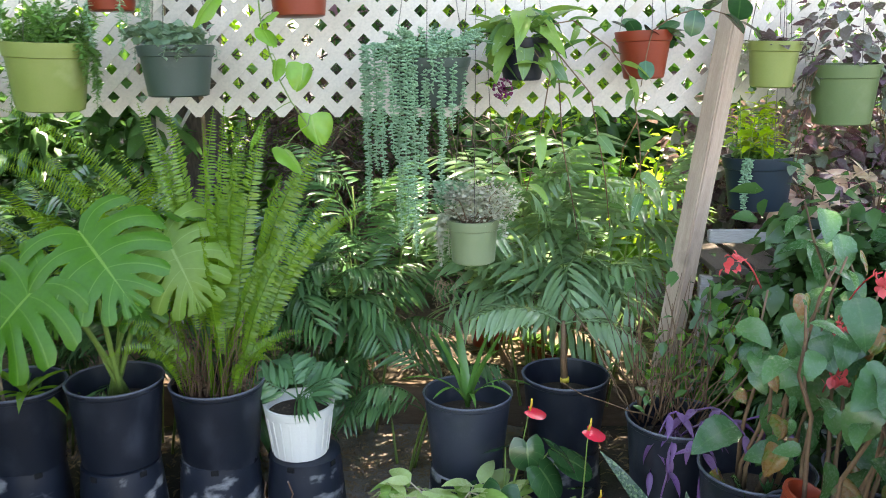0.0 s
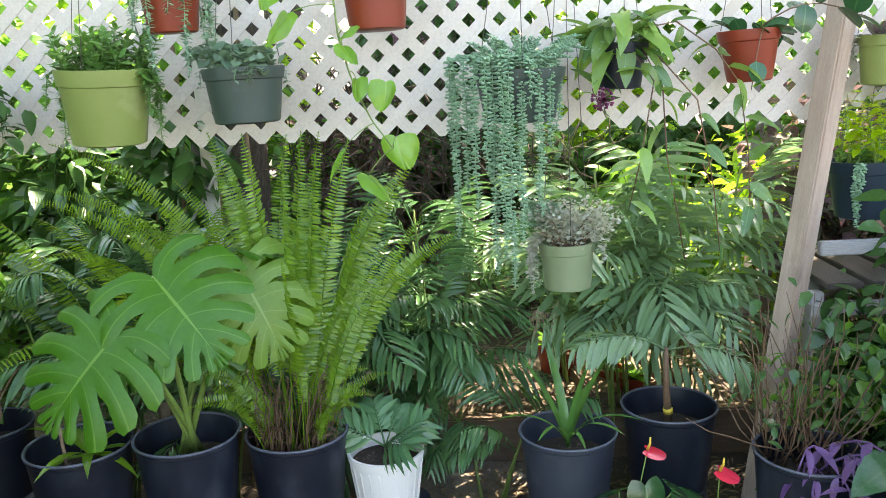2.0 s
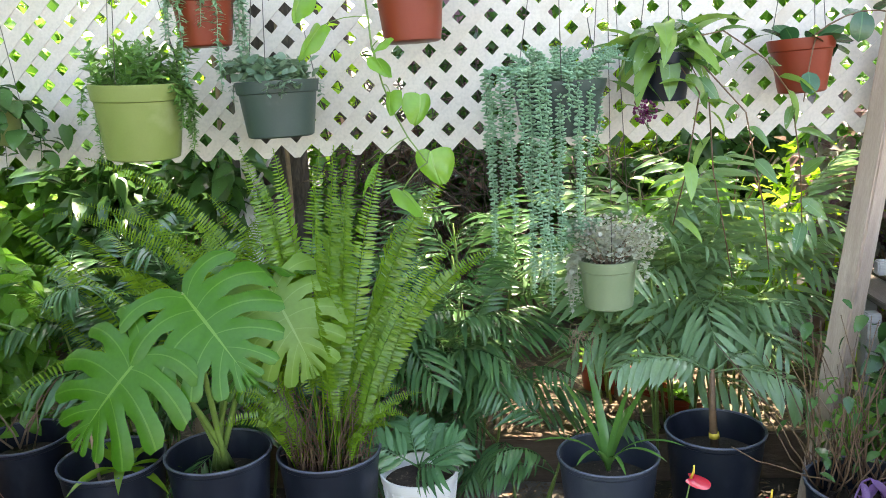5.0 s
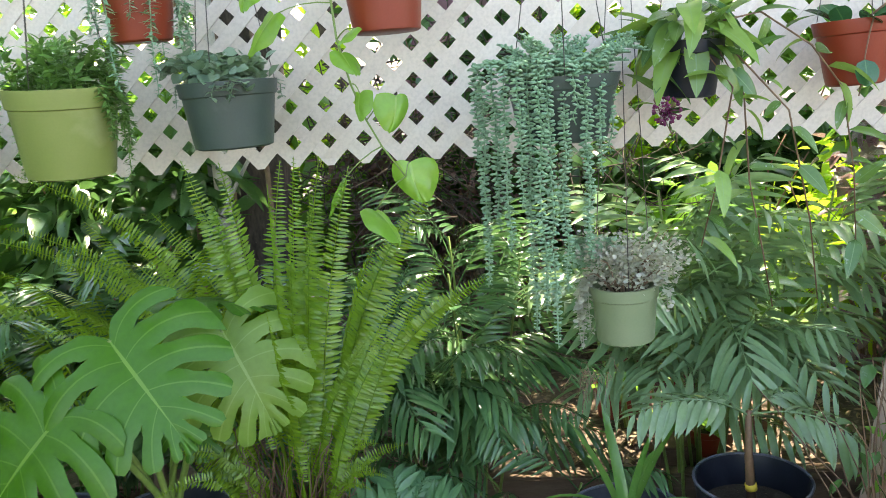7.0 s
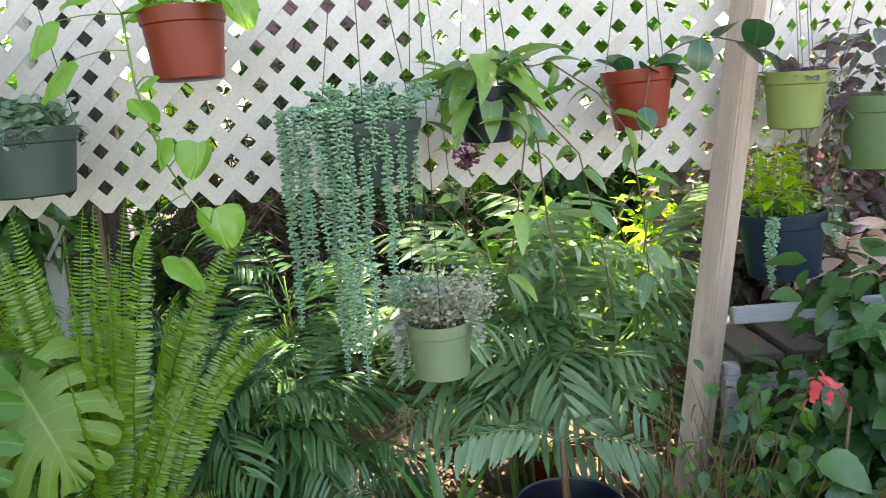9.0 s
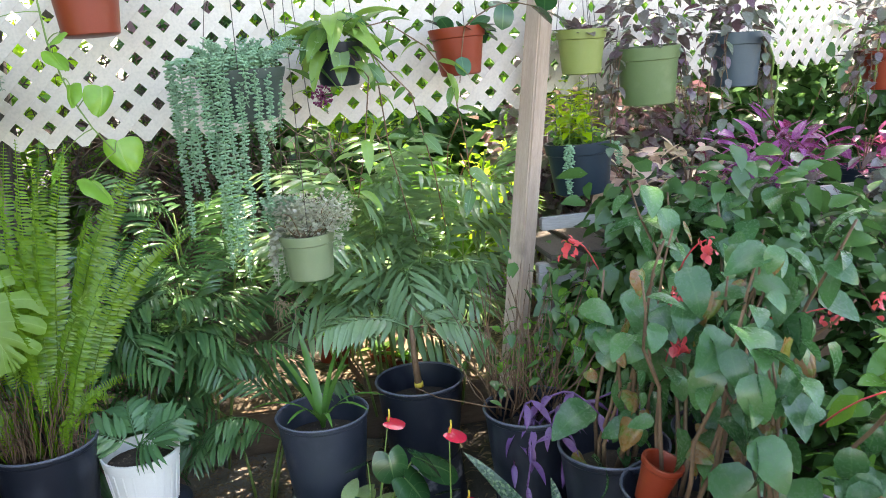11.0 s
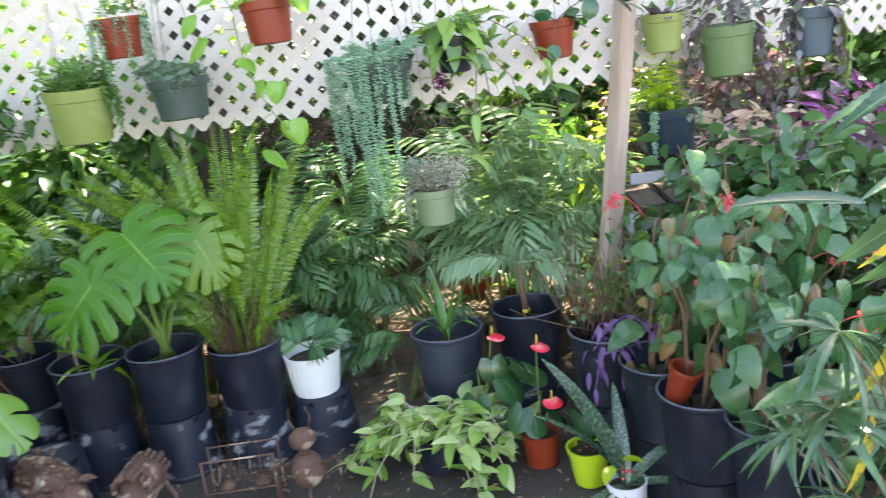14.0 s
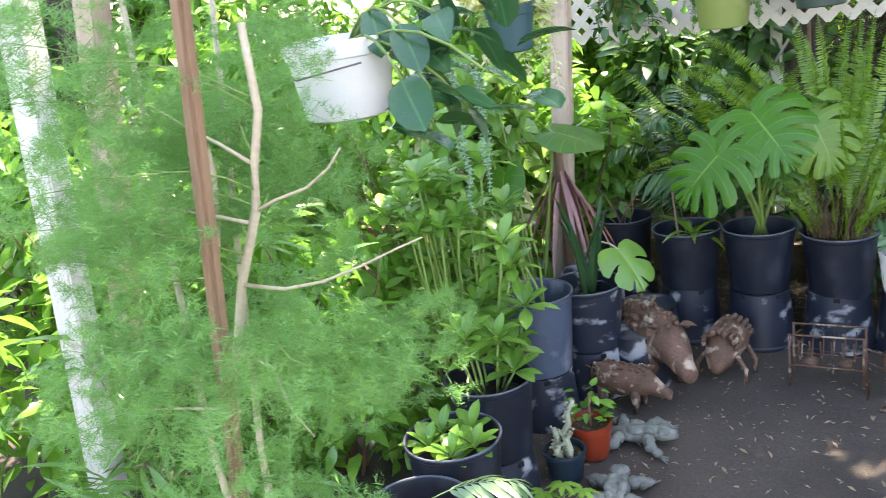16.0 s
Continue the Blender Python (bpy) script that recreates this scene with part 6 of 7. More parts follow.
for k in range(8):
    pts = bow((rnd.uniform(-0.06, 0.1), rnd.uniform(-0.1, 0.0), 0.22), (rnd.uniform(-0.22, 0.3), rnd.uniform(-0.28, -0.1), rnd.uniform(0.1, 0.36)), 0.09, 6, 0.006)
    stalk(t, pts, 0.0038, 0.0028, "purple", "trailing_stem")
    for j, q in enumerate(pts[2:]):
        put_leaf(t, PURP, q, (140, 220)[j % 2] + rnd.uniform(-50, 50), rnd.uniform(-60, 25), rnd.uniform(-20, 20), rnd.uniform(0.6, 0.95))
g = Geo()
for k in range(60):
    a = Vector((rnd.uniform(-0.1, 0.12), rnd.uniform(0.0, 0.15), 0.23))
    g.add(*tube(bow(a, a + Vector((rnd.gauss(0, 0.12), rnd.gauss(0, 0.06), rnd.uniform(0.15, 0.5))), 0, 5, 0.012), 0.003, 0.0012, 4))
part("dry_growth", g, "brown_stem", t, "bare reddish-brown canes")
for k in range(90):
    put_leaf(t, leaf_mesh("smallbronze", lambda: blade(0.05, 0.026, "ovate", 4, 0.5, 0.2), "shrub_dark"), (rnd.gauss(0.04, 0.13), rnd.gauss(0.04, 0.07), rnd.uniform(0.28, 0.78)), rnd.uniform(60, 300), rnd.uniform(-60, 20), 0, rnd.uniform(0.7, 1.3))
FLOWERS = [(0.70, 1.98, 1.117), (1.047, 1.95, 1.08), (0.951, 1.9, 0.99), (0.96, 1.9, 0.96), (0.944, 1.9, 0.851), (1.207, 1.9, 0.866), (1.373, 1.9, 0.876), (1.3, 1.55, 0.8)]
lush = begonia((0.86, 2.12), 0.68, 0.22, 64, 0, stems=9, lean=0.1)
for p in FLOWERS:
    petal_cluster(lush, Vector(p) - Vector((0.86, 2.12, 0.2)), rnd.uniform(0.85, 1.2))
    stalk(lush, bow(Vector(p) - Vector((0.86, 2.12, 0.2)), Vector((p[0] * 0.6 + 0.4, p[1] + 0.12, p[2] - 0.12)) - Vector((0.86, 2.12, 0.2)), 0.02, 4), 0.0018, 0.0022, "coral", "flower_stalk")
begonia((0.93, 1.85), 0.62, 0.26, 66, 0, stems=9, lean=0.1)
begonia((1.08, 1.62), 0.5, 0.32, 64, 0, stems=9)
begonia((1.2, 2.1), 0.74, 0.4, 100, 1, stems=10)
begonia((1.22, 1.35), 0.42, 0.28, 54, 0, rim=0.42)
for x, y, z in ((0.72, 2.42, -0.05), (0.86, 2.12, -0.06), (0.93, 1.85, -0.06), (1.08, 1.62, -0.06), (1.2, 2.1, -0.06), (1.22, 1.35, -0.12)):
    upturned((x, y, z), 0.98, rnd.uniform(0, 360), "black_pot")
t = thing("terracotta_pot", "tipped terracotta pot lying in the begonia pot", "pot", (0.83, 1.84, 0.46))
add_pot(t, 0.05, 0.036, 0.12, "terracotta", soil=0, tilt=(10, 16))


def anthurium(at, pot, label, leaves, spathes, s=1.0, rim=0.12):
    root = thing("potted_anthurium", label, "plant", at)
    rt, rb, h, mt = pot
    add_pot(root, rt, rb, h, mt, band=0.02, lip=0.003)
    me = leaf_mesh("anthleaf", lambda: heart(0.16, 0.115, 0, 10, 4, 0.6, 0.1, 150), "anthurium")
    for k, (x, y, z, az, el, sc) in enumerate(leaves):
        put_leaf(root, me, (x, y, z), az, el, rnd.uniform(-15, 15), sc)
        stalk(root, bow((0, 0, h * 0.8), (x, y, z), 0.02), 0.003, 0.002, "green_stem", "petiole")
    sp = leaf_mesh("spathe", lambda: heart(0.07, 0.058, 0, 8, 3, 0.3, 0.1, 140), "red")
    for x, y, z, az, el in spathes:
        stalk(root, bow((0, 0, h * 0.8), (x, y, z), 0.0), 0.0025, 0.002, "green_stem", "flower_stalk")
        put_leaf(root, sp, (x, y, z), az, el, 0, 1.0, "spathe", "glossy red spathe")
        part("spadix", Geo().add(*tube([(x, y, z), (x + 0.004, y - 0.012, z + 0.025), (x + 0.004, y - 0.016, z + 0.045)], 0.0045, 0.0025, 6)), "yellow_spadix", root)
    return root


anthurium((0.415, 2.32, 0), (0.075, 0.06, 0.14, "terracotta"), "orange-red pot of red-flowered anthurium", [(0.05, -0.03, 0.24, -110, -40, 0.7), (-0.06, -0.03, 0.25, 130, -45, 0.75), (0.02, 0.05, 0.28, 20, -20, 0.6), (-0.02, -0.06, 0.22, 190, -50, 0.6)],
          [(0.015, -0.01, 0.5, 240, -15), (0.05, -0.03, 0.28, 200, -10)])
anthurium((0.2, 2.45, 0), (0.08, 0.065, 0.15, "black_pot"), "black pot of dark glossy heart-leaved anthurium", [(0.06, -0.02, 0.4, 200, -70, 0.75), (-0.02, -0.06, 0.26, 150, -55, 1.0), (0.1, -0.05, 0.33, -120, -45, 0.95), (-0.1, 0, 0.22, 110, -30, 1.0), (0.04, -0.08, 0.2, 180, -70, 1.0), (0.14, -0.02, 0.38, -80, -30, 0.9), (0.18, 0, 0.34, -100, -20, 0.9), (0.0, 0.05, 0.35, 30, -20, 0.8)],
          [(0.07, 0.0, 0.5, 250, -10)])
t = thing("lime_pot", "bright lime tapered pot with dark glossy leaves", "plant", (0.575, 2.15, 0))
add_pot(t, 0.078, 0.055, 0.15, "bright_lime", band=0.025, lip=0.004)
for az, el, s in ((160, 45, 0.9), (90, 60, 1.0), (-60, 40, 0.8), (200, 30, 0.8), (20, 60, 1.0), (-120, 50, 0.9)):
    put_leaf(t, leaf_mesh("limepotleaf", lambda: blade(0.16, 0.06, "ovate", 7, 0.8, 0.2), "anthurium"), (0, 0, 0.16), az, el, 0, s)
put_leaf(t, TPL["limeleaf"], (0.04, -0.05, 0.24), 220, 10, 0, 1.3)
petal_cluster(t, (-0.02, -0.06, 0.2), 0.6)
t = thing("snake_plant", "white printed tub with mottled dark snake-plant leaves", "plant", (0.67, 1.93, 0))
add_pot(t, 0.068, 0.062, 0.13, "pale_plastic", band=0.014, lip=0.003)
for k in range(7):
    a = -2.4 + 0.3 * k
    part("printed_band", box_bm(0.02, 0.002, 0.03 + 0.012 * (k % 3), 0.0005), "print" if k % 3 else "yellow_spadix", t, "faded violet print", pose(0.0665 * math.cos(a), 0.0665 * math.sin(a), 0.06, 0, 0, math.degrees(a) + 90))
SNAKE = leaf_mesh("snakeleaf", lambda: blade(0.46, 0.062, "strap", 12, 0.75, 0.3), "sansevieria")
for az, el, s in ((58, 74, 1.15), (80, 66, 0.9), (-70, 40, 0.75), (150, -5, 0.65), (110, 0, 0.6), (-100, 15, 0.65), (0, 75, 0.8)):
    put_leaf(t, SNAKE, (0, 0, 0.11), az, el, rnd.uniform(-20, 20), s)
put_leaf(t, TPL["limeleaf"], (-0.05, -0.05, 0.22), 150, 0, 0, 1.6)
put_leaf(t, TPL["limeleaf"], (-0.02, -0.05, 0.24), 240, 20, 0, 1.4)
petal_cluster(t, (0.0, -0.06, 0.21), 0.6)
t = thing("low_rosette", "fresh green strap rosette growing by the pots", "plant", (0.83, 1.72, 0))
for k in range(8):
    put_leaf(t, leaf_mesh("freshstrap", lambda: blade(0.2, 0.035, "strap", 7, 0.8, 0.3), "pothos"), (0, 0, 0), k * 45 + 10, rnd.uniform(40, 70), 0, rnd.uniform(0.7, 1.1))

PALE = [leaf_mesh(("paleh", k), lambda k=k: blade(0.1, 0.042, "ovate", 6, 0.6, 0.22), "hoya_pale" if k else "hoya_green") for k in range(2)]
t = thing("trailing_hoya", "sprawling pot of pale variegated wax-vine spilling on the earth", "plant", (0.02, 2.36, 0))
add_pot(t, 0.085, 0.07, 0.15, "black_pot", lip=0.003)
for k in range(24):
    a = rnd.uniform(0, 6.28)
    r = rnd.uniform(0.16, 0.38)
    end = Vector((r * 1.1 * math.cos(a) - 0.03, r * 0.75 * math.sin(a), rnd.uniform(0.015, 0.16)))
    pts = bow((0, 0, 0.13), end, rnd.uniform(0.08, 0.16), 7, 0.01)
    stalk(t, pts, 0.003, 0.002, "pale_stem", "runner")
    for q in pts[2:]:
        for j in range(2):
            put_leaf(t, PALE[rnd.random() < (0.45 if q.x < -0.1 else 0.75)], (q.x, q.y, max(q.z, 0.03)), rnd.uniform(0, 360), rnd.uniform(-35, 35), rnd.uniform(-25, 25), rnd.uniform(0.8, 1.25))

palm_clump("glossy green palm in front of the bench", (1.42, 2.62, 0.0), 12, SEEDL, 0.3, 0.92, stems=3, el=(10, 60), s=(0.6, 0.9), low=0.8)

# ---- bench plants ----
STRIPE = leaf_mesh("stripe", lambda: blade(0.13, 0.035, "lance", 6, 0.5, 0.3), "magenta")
MARO = leaf_mesh("maro", lambda: blade(0.1, 0.032, "lance", 5, 0.5, 0.3), "maroon")
BLUSH = TPL["blushleaf"]


def bench_plant(x, y, leaves, counts, label, pot=(0.09, 0.075, 0.15, "grey_green_pot"), spread=0.14, h=0.16):
    root = thing("potted_plant", label, "plant", (x, y, 0.841))
    add_pot(root, *pot, band=0.025, lip=0.003)
    for me, n in zip(leaves, counts):
        for k in range(n):
            a, r = rnd.uniform(0, 6.28), rnd.uniform(0.1, 1) * spread
            put_leaf(root, me, (r * math.cos(a), r * math.sin(a), pot[2] + rnd.uniform(-0.1, 1) * h), math.degrees(a) - 90 + rnd.uniform(-40, 40), rnd.uniform(-25, 65), rnd.uniform(-30, 30), rnd.uniform(0.7, 1.2))
    for k in range(5):
        stalk(root, bow((0, 0, pot[2] * 0.7), (rnd.uniform(-0.1, 0.1), rnd.uniform(-0.1, 0.1), pot[2] + h * 0.8), 0.02), 0.004, 0.002, "brown_stem")
    return root


bench_plant(1.36, 3.1, (BLUSH, DUSKY), (40, 30), "pot of blush-pink and olive leaves on bench", spread=0.16)
bench_plant(1.62, 3.12, (BLUSH, DUSKY, MARO), (34, 24, 14), "pot of blush-pink and olive leaves on bench", spread=0.17)
bench_plant(1.9, 3.05, (STRIPE, MARO), (52, 12), "pot of magenta striped leaves on bench", spread=0.16, h=0.18)
bench_plant(2.12, 3.2, (STRIPE, MARO), (30, 40), "pot of magenta and maroon leaves on bench", spread=0.16, h=0.2)
bench_plant(2.35, 3.05, (MARO, STRIPE), (46, 8), "black pot of maroon leaves on bench", (0.1, 0.085, 0.17, "navy_pot"), 0.15)
bench_plant(2.62, 3.1, (MARO, DUSKY), (50, 14), "pot of maroon leaves on bench", spread=0.18)
bench_plant(2.88, 3.05, (MARO, STRIPE), (44, 14), "pot of maroon leaves on bench", spread=0.18)
shrub("pale dusky climbing foliage behind the bench", (1.6, 3.7, 0.15), (0.6, 0.2, 0.8), 1900, blade(0.07, 0.04, "ovate", 4, 0.5, 0.2), "dusky")
shrub("purple and green climbing foliage behind the bench", (2.3, 3.85, 0.15), (0.6, 0.2, 0.75), 1100, blade(0.08, 0.045, "ovate", 4, 0.5, 0.2), "shrub_dark")
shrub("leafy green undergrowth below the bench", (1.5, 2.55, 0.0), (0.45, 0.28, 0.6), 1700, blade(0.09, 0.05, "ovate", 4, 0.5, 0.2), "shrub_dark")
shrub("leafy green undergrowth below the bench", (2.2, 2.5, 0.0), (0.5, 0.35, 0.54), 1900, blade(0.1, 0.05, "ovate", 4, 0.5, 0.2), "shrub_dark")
shrub("mixed green undergrowth beside the walk", (1.9, 1.6, 0.0), (0.45, 0.5, 0.42), 1300, blade(0.1, 0.05, "ovate", 4, 0.5, 0.2), "shrub")
shrub("mixed green undergrowth beside the walk", (1.75, 0.8, 0.0), (0.4, 0.45, 0.45), 1200, blade(0.1, 0.05, "ovate", 4, 0.5, 0.2), "shrub_dark")

shrub("dark leafy climber between post and bench", (1.18, 2.72, 0.0), (0.3, 0.12, 0.45), 900, blade(0.08, 0.045, "ovate", 4, 0.5, 0.2), "shrub_dark")
shrub("bronze-green bushy leaves at the post foot", (0.86, 2.66, 0.0), (0.2, 0.12, 0.4), 420, blade(0.06, 0.032, "ovate", 4, 0.5, 0.2), "shrub")

# ---- long-leaved plant at the walk's right edge ----
AR = [leaf_mesh(("ar", k), lambda k=k: blade(0.15 + 0.025 * k, 0.014 + 0.003 * k, "lance", 18, 0.5 + 0.25 * k, 0.25, teeth=0.16), "aralia") for k in range(3)]
ARB = [leaf_mesh(("arb", k), lambda k=k: blade(0.31, 0.046 + 0.016 * k, "lance", 38, 0.45 + 0.3 * k, 0.35, teeth=0.1), "aralia") for k in range(2)]
ARY = leaf_mesh("ary", lambda: blade(0.19, 0.022, "lance", 24, 0.7, 0.35, teeth=0.14), "yellow_leaf")
BIGL = leaf_mesh("biglance", lambda: blade(0.2, 0.07, "ovate", 10, 0.5, 0.25), "begonia")
t = nursery_pot((1.22, 0.72, 0.0), 0.17, 0.14, 0.3, label="black pot of tall long-toothed aralia with yellowing leaves", name="potted_aralia", category="plant")
b0 = Vector((1.22, 0.72, 0.0))
TOPS = [(1.09, 0.7, 1.44), (1.1, 0.75, 1.6), (0.85, 0.72, 1.13), (0.84, 0.72, 0.98), (1.0, 0.85, 0.86), (1.1, 0.6, 0.82), (0.98, 0.95, 1.02), (1.15, 0.95, 1.2), (1.25, 0.6, 1.3), (1.05, 0.8, 0.68), (1.2, 0.9, 0.9), (1.3, 0.8, 1.5), (0.92, 0.8, 0.74), (1.22, 0.55, 1.05), (0.98, 0.62, 1.2), (0.86, 0.9, 0.86), (1.0, 0.7, 0.95), (1.1, 0.9, 1.05), (1.15, 0.75, 0.75), (0.95, 0.95, 0.62), (1.2, 1.05, 1.1), (0.88, 1.05, 0.75), (1.3, 0.95, 0.8)]
for i, w in enumerate(TOPS):
    p = Vector(w) - b0
    stalk(t, bow((rnd.uniform(-0.06, 0.06), rnd.uniform(-0.06, 0.06), 0.25), p, 0.0, 7, 0.015), 0.0045, 0.003, "brown_stem", "cane")
    if i > 1:
        for k in range(15):
            put_leaf(t, rnd.choice(AR), p, k * 28 + rnd.uniform(-12, 12), rnd.uniform(-40, 25), rnd.uniform(-30, 30), rnd.uniform(0.6, 1.1))
for p, d, n, s, k in (((1.1, 0.7, 1.43), (-0.8, -0.1, -0.56), (0.3, -0.8, 0.5), 1.05, 1), ((1.1, 0.7, 1.4), (-0.62, -0.1, -0.75), (0.5, -0.75, 0.4), 1.0, 1), ((1.11, 0.74, 1.6), (-0.92, 0.0, -0.3), (0, -0.45, 1), 1.0, 0), ((1.12, 0.8, 1.56), (-0.95, 0.1, -0.18), (0, -0.35, 1), 0.95, 0),
                      ((1.1, 0.7, 1.45), (-0.9, -0.2, -0.1), (0, -0.4, 1), 0.85, 0), ((1.1, 0.66, 1.4), (-0.15, -0.2, -0.95), (0.2, -1, 0.1), 0.95, 1), ((1.12, 0.75, 1.62), (0.3, -0.3, 0.4), (0, -0.6, 0.7), 0.9, 1), ((1.25, 0.6, 1.3), (-0.6, -0.3, -0.6), (0.2, -0.8, 0.5), 0.9, 1),
                      ((1.3, 0.8, 1.5), (-0.5, -0.5, -0.6), (0, -0.7, 0.7), 1.0, 1), ((0.98, 0.9, 1.3), (-0.85, 0.1, 0.2), (0, -0.5, 0.9), 0.8, 0)):
    aim_leaf(t, ARB[k], Vector(p) - b0, d, n, s)
for p, d in (((1.02, 0.68, 1.36), (-0.85, -0.1, -0.6)), ((1.06, 0.68, 1.42), (-0.05, -0.1, -1)), ((0.98, 0.74, 1.02), (0.2, -0.2, -0.9)), ((0.92, 0.74, 0.96), (-0.2, -0.3, -0.9)), ((1.08, 0.7, 1.0), (0.1, -0.3, -1)), ((1.0, 0.8, 1.1), (-0.4, -0.2, -0.8)), ((1.08, 0.7, 0.9), (-0.5, -0.3, -0.6))):
    aim_leaf(t, ARY, Vector(p) - b0, d, (0.2, -0.8, 0.5), rnd.uniform(0.85, 1.15), "leaf", "yellowed leaf")
for p, d, n, s in (((0.985, 0.66, 1.15), (0.25, -0.1, -0.95), (-0.1, -1, 0.15), 0.98), ((0.9, 0.72, 1.03), (-0.95, -0.1, 0.14), (0.05, -0.12, 1), 1.05), ((1.1, 0.6, 0.9), (-0.5, -0.4, -0.6), (0, -0.8, 0.6), 1.0), ((1.05, 0.65, 0.85), (0.3, -0.3, -0.8), (0, -0.9, 0.4), 0.95), ((1.15, 0.62, 1.0), (-0.2, -0.4, -0.8), (0, -0.9, 0.4), 0.9)):
    aim_leaf(t, BIGL, Vector(p) - b0, d, n, s)

# ---- left side ----
ROS = leaf_mesh("rosl", lambda: blade(0.13, 0.05, "obovate", 7, 0.7, 0.2), "croton")


def rosette(root, p, n, s=1.0, me=ROS):
    for k in range(n):
        put_leaf(root, me, p, k * 137.5, 75 - 70 * k / n + rnd.uniform(-8, 8), rnd.uniform(-10, 10), s * rnd.uniform(0.8, 1.1))


t = nursery_pot((-1.7, 1.63, 0.22), 0.155, 0.13, 0.32, "blue_pot", "weathered blue-grey tall pot of bare stems", "potted_plant", "plant")
for k in range(5):
    stalk(t, bow((rnd.uniform(-0.05, 0.05), 0, 0.26), (rnd.uniform(-0.15, 0.1), rnd.uniform(-0.1, 0.1), rnd.uniform(0.5, 0.7)), 0.02, 5, 0.01), 0.006, 0.003, "green_stem")
upturned((-1.7, 1.63, -0.04), 1.0, 20)
t = nursery_pot((-1.62, 1.12, 0.15), label="black nursery pot of fresh green leafy rosettes", name="potted_plant", category="plant")
for k in range(9):
    a = rnd.uniform(0, 6.28)
    p = Vector((0.1 * math.cos(a), 0.1 * math.sin(a), 0.28 + rnd.uniform(0.0, 0.2)))
    stalk(t, [(0.05 * math.cos(a), 0.05 * math.sin(a), 0.22), p], 0.005, 0.004, "green_stem")
    rosette(t, p, 12, rnd.uniform(0.8, 1.1))
upturned((-1.62, 1.12, -0.11), 1.0, 50)
t = nursery_pot((-1.57, 0.8, 0.1), label="black nursery pot of low yellow-green rosettes", name="potted_plant", category="plant")
for k in range(5):
    rosette(t, (0.08 * math.cos(k * 1.3), 0.08 * math.sin(k * 1.3), 0.25), 10, 0.8)
upturned((-1.57, 0.8, -0.16), 1.0, 10)
t = nursery_pot((-1.5, 0.5, 0.05), label="black nursery pot with low feathery palm leaves", name="potted_palm", category="plant")
for k in range(5):
    put_leaf(t, LPALM[k % 3], (0, 0, 0.28), -60 - 40 * k, 30, 0, 0.62, "frond")
t = thing("leafy_bush", "tall leafy green rosette bush beside the pots", "plant", (-1.85, 1.35, 0))
for k in range(36):
    a, r = rnd.uniform(0, 6.28), rnd.uniform(0.05, 0.36)
    p = Vector((r * math.cos(a), r * math.sin(a), rnd.uniform(0.35, 1.12)))
    stalk(t, bow((p.x * 0.3, p.y * 0.3, 0), p, 0.0, 5, 0.01), 0.007, 0.004, "green_stem")
    rosette(t, p, 13, rnd.uniform(0.65, 1.0))
t = nursery_pot((-1.62, 1.95, 0.2), 0.15, 0.125, 0.27, "dusty_pot", "dusty black pot of tall grey-green blade leaves", "potted_plant", "plant")
for k in range(7):
    put_leaf(t, leaf_mesh("bladeup", lambda: blade(0.5, 0.035, "strap", 10, 0.3, 0.4), "aralia"), (rnd.uniform(-0.04, 0.04), 0, 0.2), rnd.uniform(0, 360), rnd.uniform(70, 86), 0, rnd.uniform(0.7, 1.1))
upturned((-1.62, 1.95, -0.06), 1.0, 100)
nursery_pot((-1.7, 2.2, 0.18), 0.14, 0.12, 0.25, "dusty_pot", "dusty black pot of gravelly soil")
upturned((-1.7, 2.2, -0.08), 1.0, 150)
upturned((-1.5, 2.3, 0.0), 1.0, 200)
upturned((-1.46, 2.05, -0.02), 0.9, 30)
t = thing("dracaena", "cane dracaena with a skirt of drooping dry pink leaves", "plant", (-1.93, 2.42, 0))
stalk(t, [(0, 0, 0), (0.01, 0, 0.5), (0.0, 0, 0.95)], 0.03, 0.022, "brown_stem", "trunk")
for k in range(34):
    a = rnd.uniform(0, 360)
    put_leaf(t, leaf_mesh("dryb", lambda: blade(0.46, 0.024, "strap", 8, 0.25, 0.5), "dry_blade"), (0.03 * math.cos(radians(a + 90)), 0.03 * math.sin(radians(a + 90)), rnd.uniform(0.75, 0.85)), a, rnd.uniform(-78, -50), 0, rnd.uniform(0.8, 1.15), "dry_leaf", "dry pinkish-brown leaf")
for k in range(16):
    put_leaf(t, STRAP, (0, 0, 0.93), rnd.uniform(0, 360), rnd.uniform(40, 85), 0, rnd.uniform(0.7, 1.0))
ALO = leaf_mesh("alo", lambda: heart(0.34, 0.19, 0, 12, 5, 0.35, 0.12, 160), "monstera")
t = nursery_pot((-1.95, 2.15, 0.0), label="black pot of large arrow-leaved elephant ear", name="potted_alocasia", category="plant")
b0 = Vector((-1.95, 2.15, 0))
for x, y, z, az, el, s in ((-1.765, 2.08, 1.09, -98, -10, 0.95), (-2.02, 1.9, 1.2, 140, -35, 0.9), (-2.1, 2.2, 1.25, 100, -30, 0.9), (-1.95, 1.95, 0.95, 190, -50, 0.8)):
    put_leaf(t, ALO, Vector((x, y, z)) - b0, az, el, 12, s)
    stalk(t, bow((0, 0, 0.2), Vector((x, y, z)) - b0, 0.03), 0.009, 0.005, "green_stem", "petiole")
t = thing("split_leaf_vine", "single split monstera leaf on a pale arching stalk", "plant", (-1.8, 2.25, 0.42))
b0 = Vector((-1.8, 2.25, 0.42))
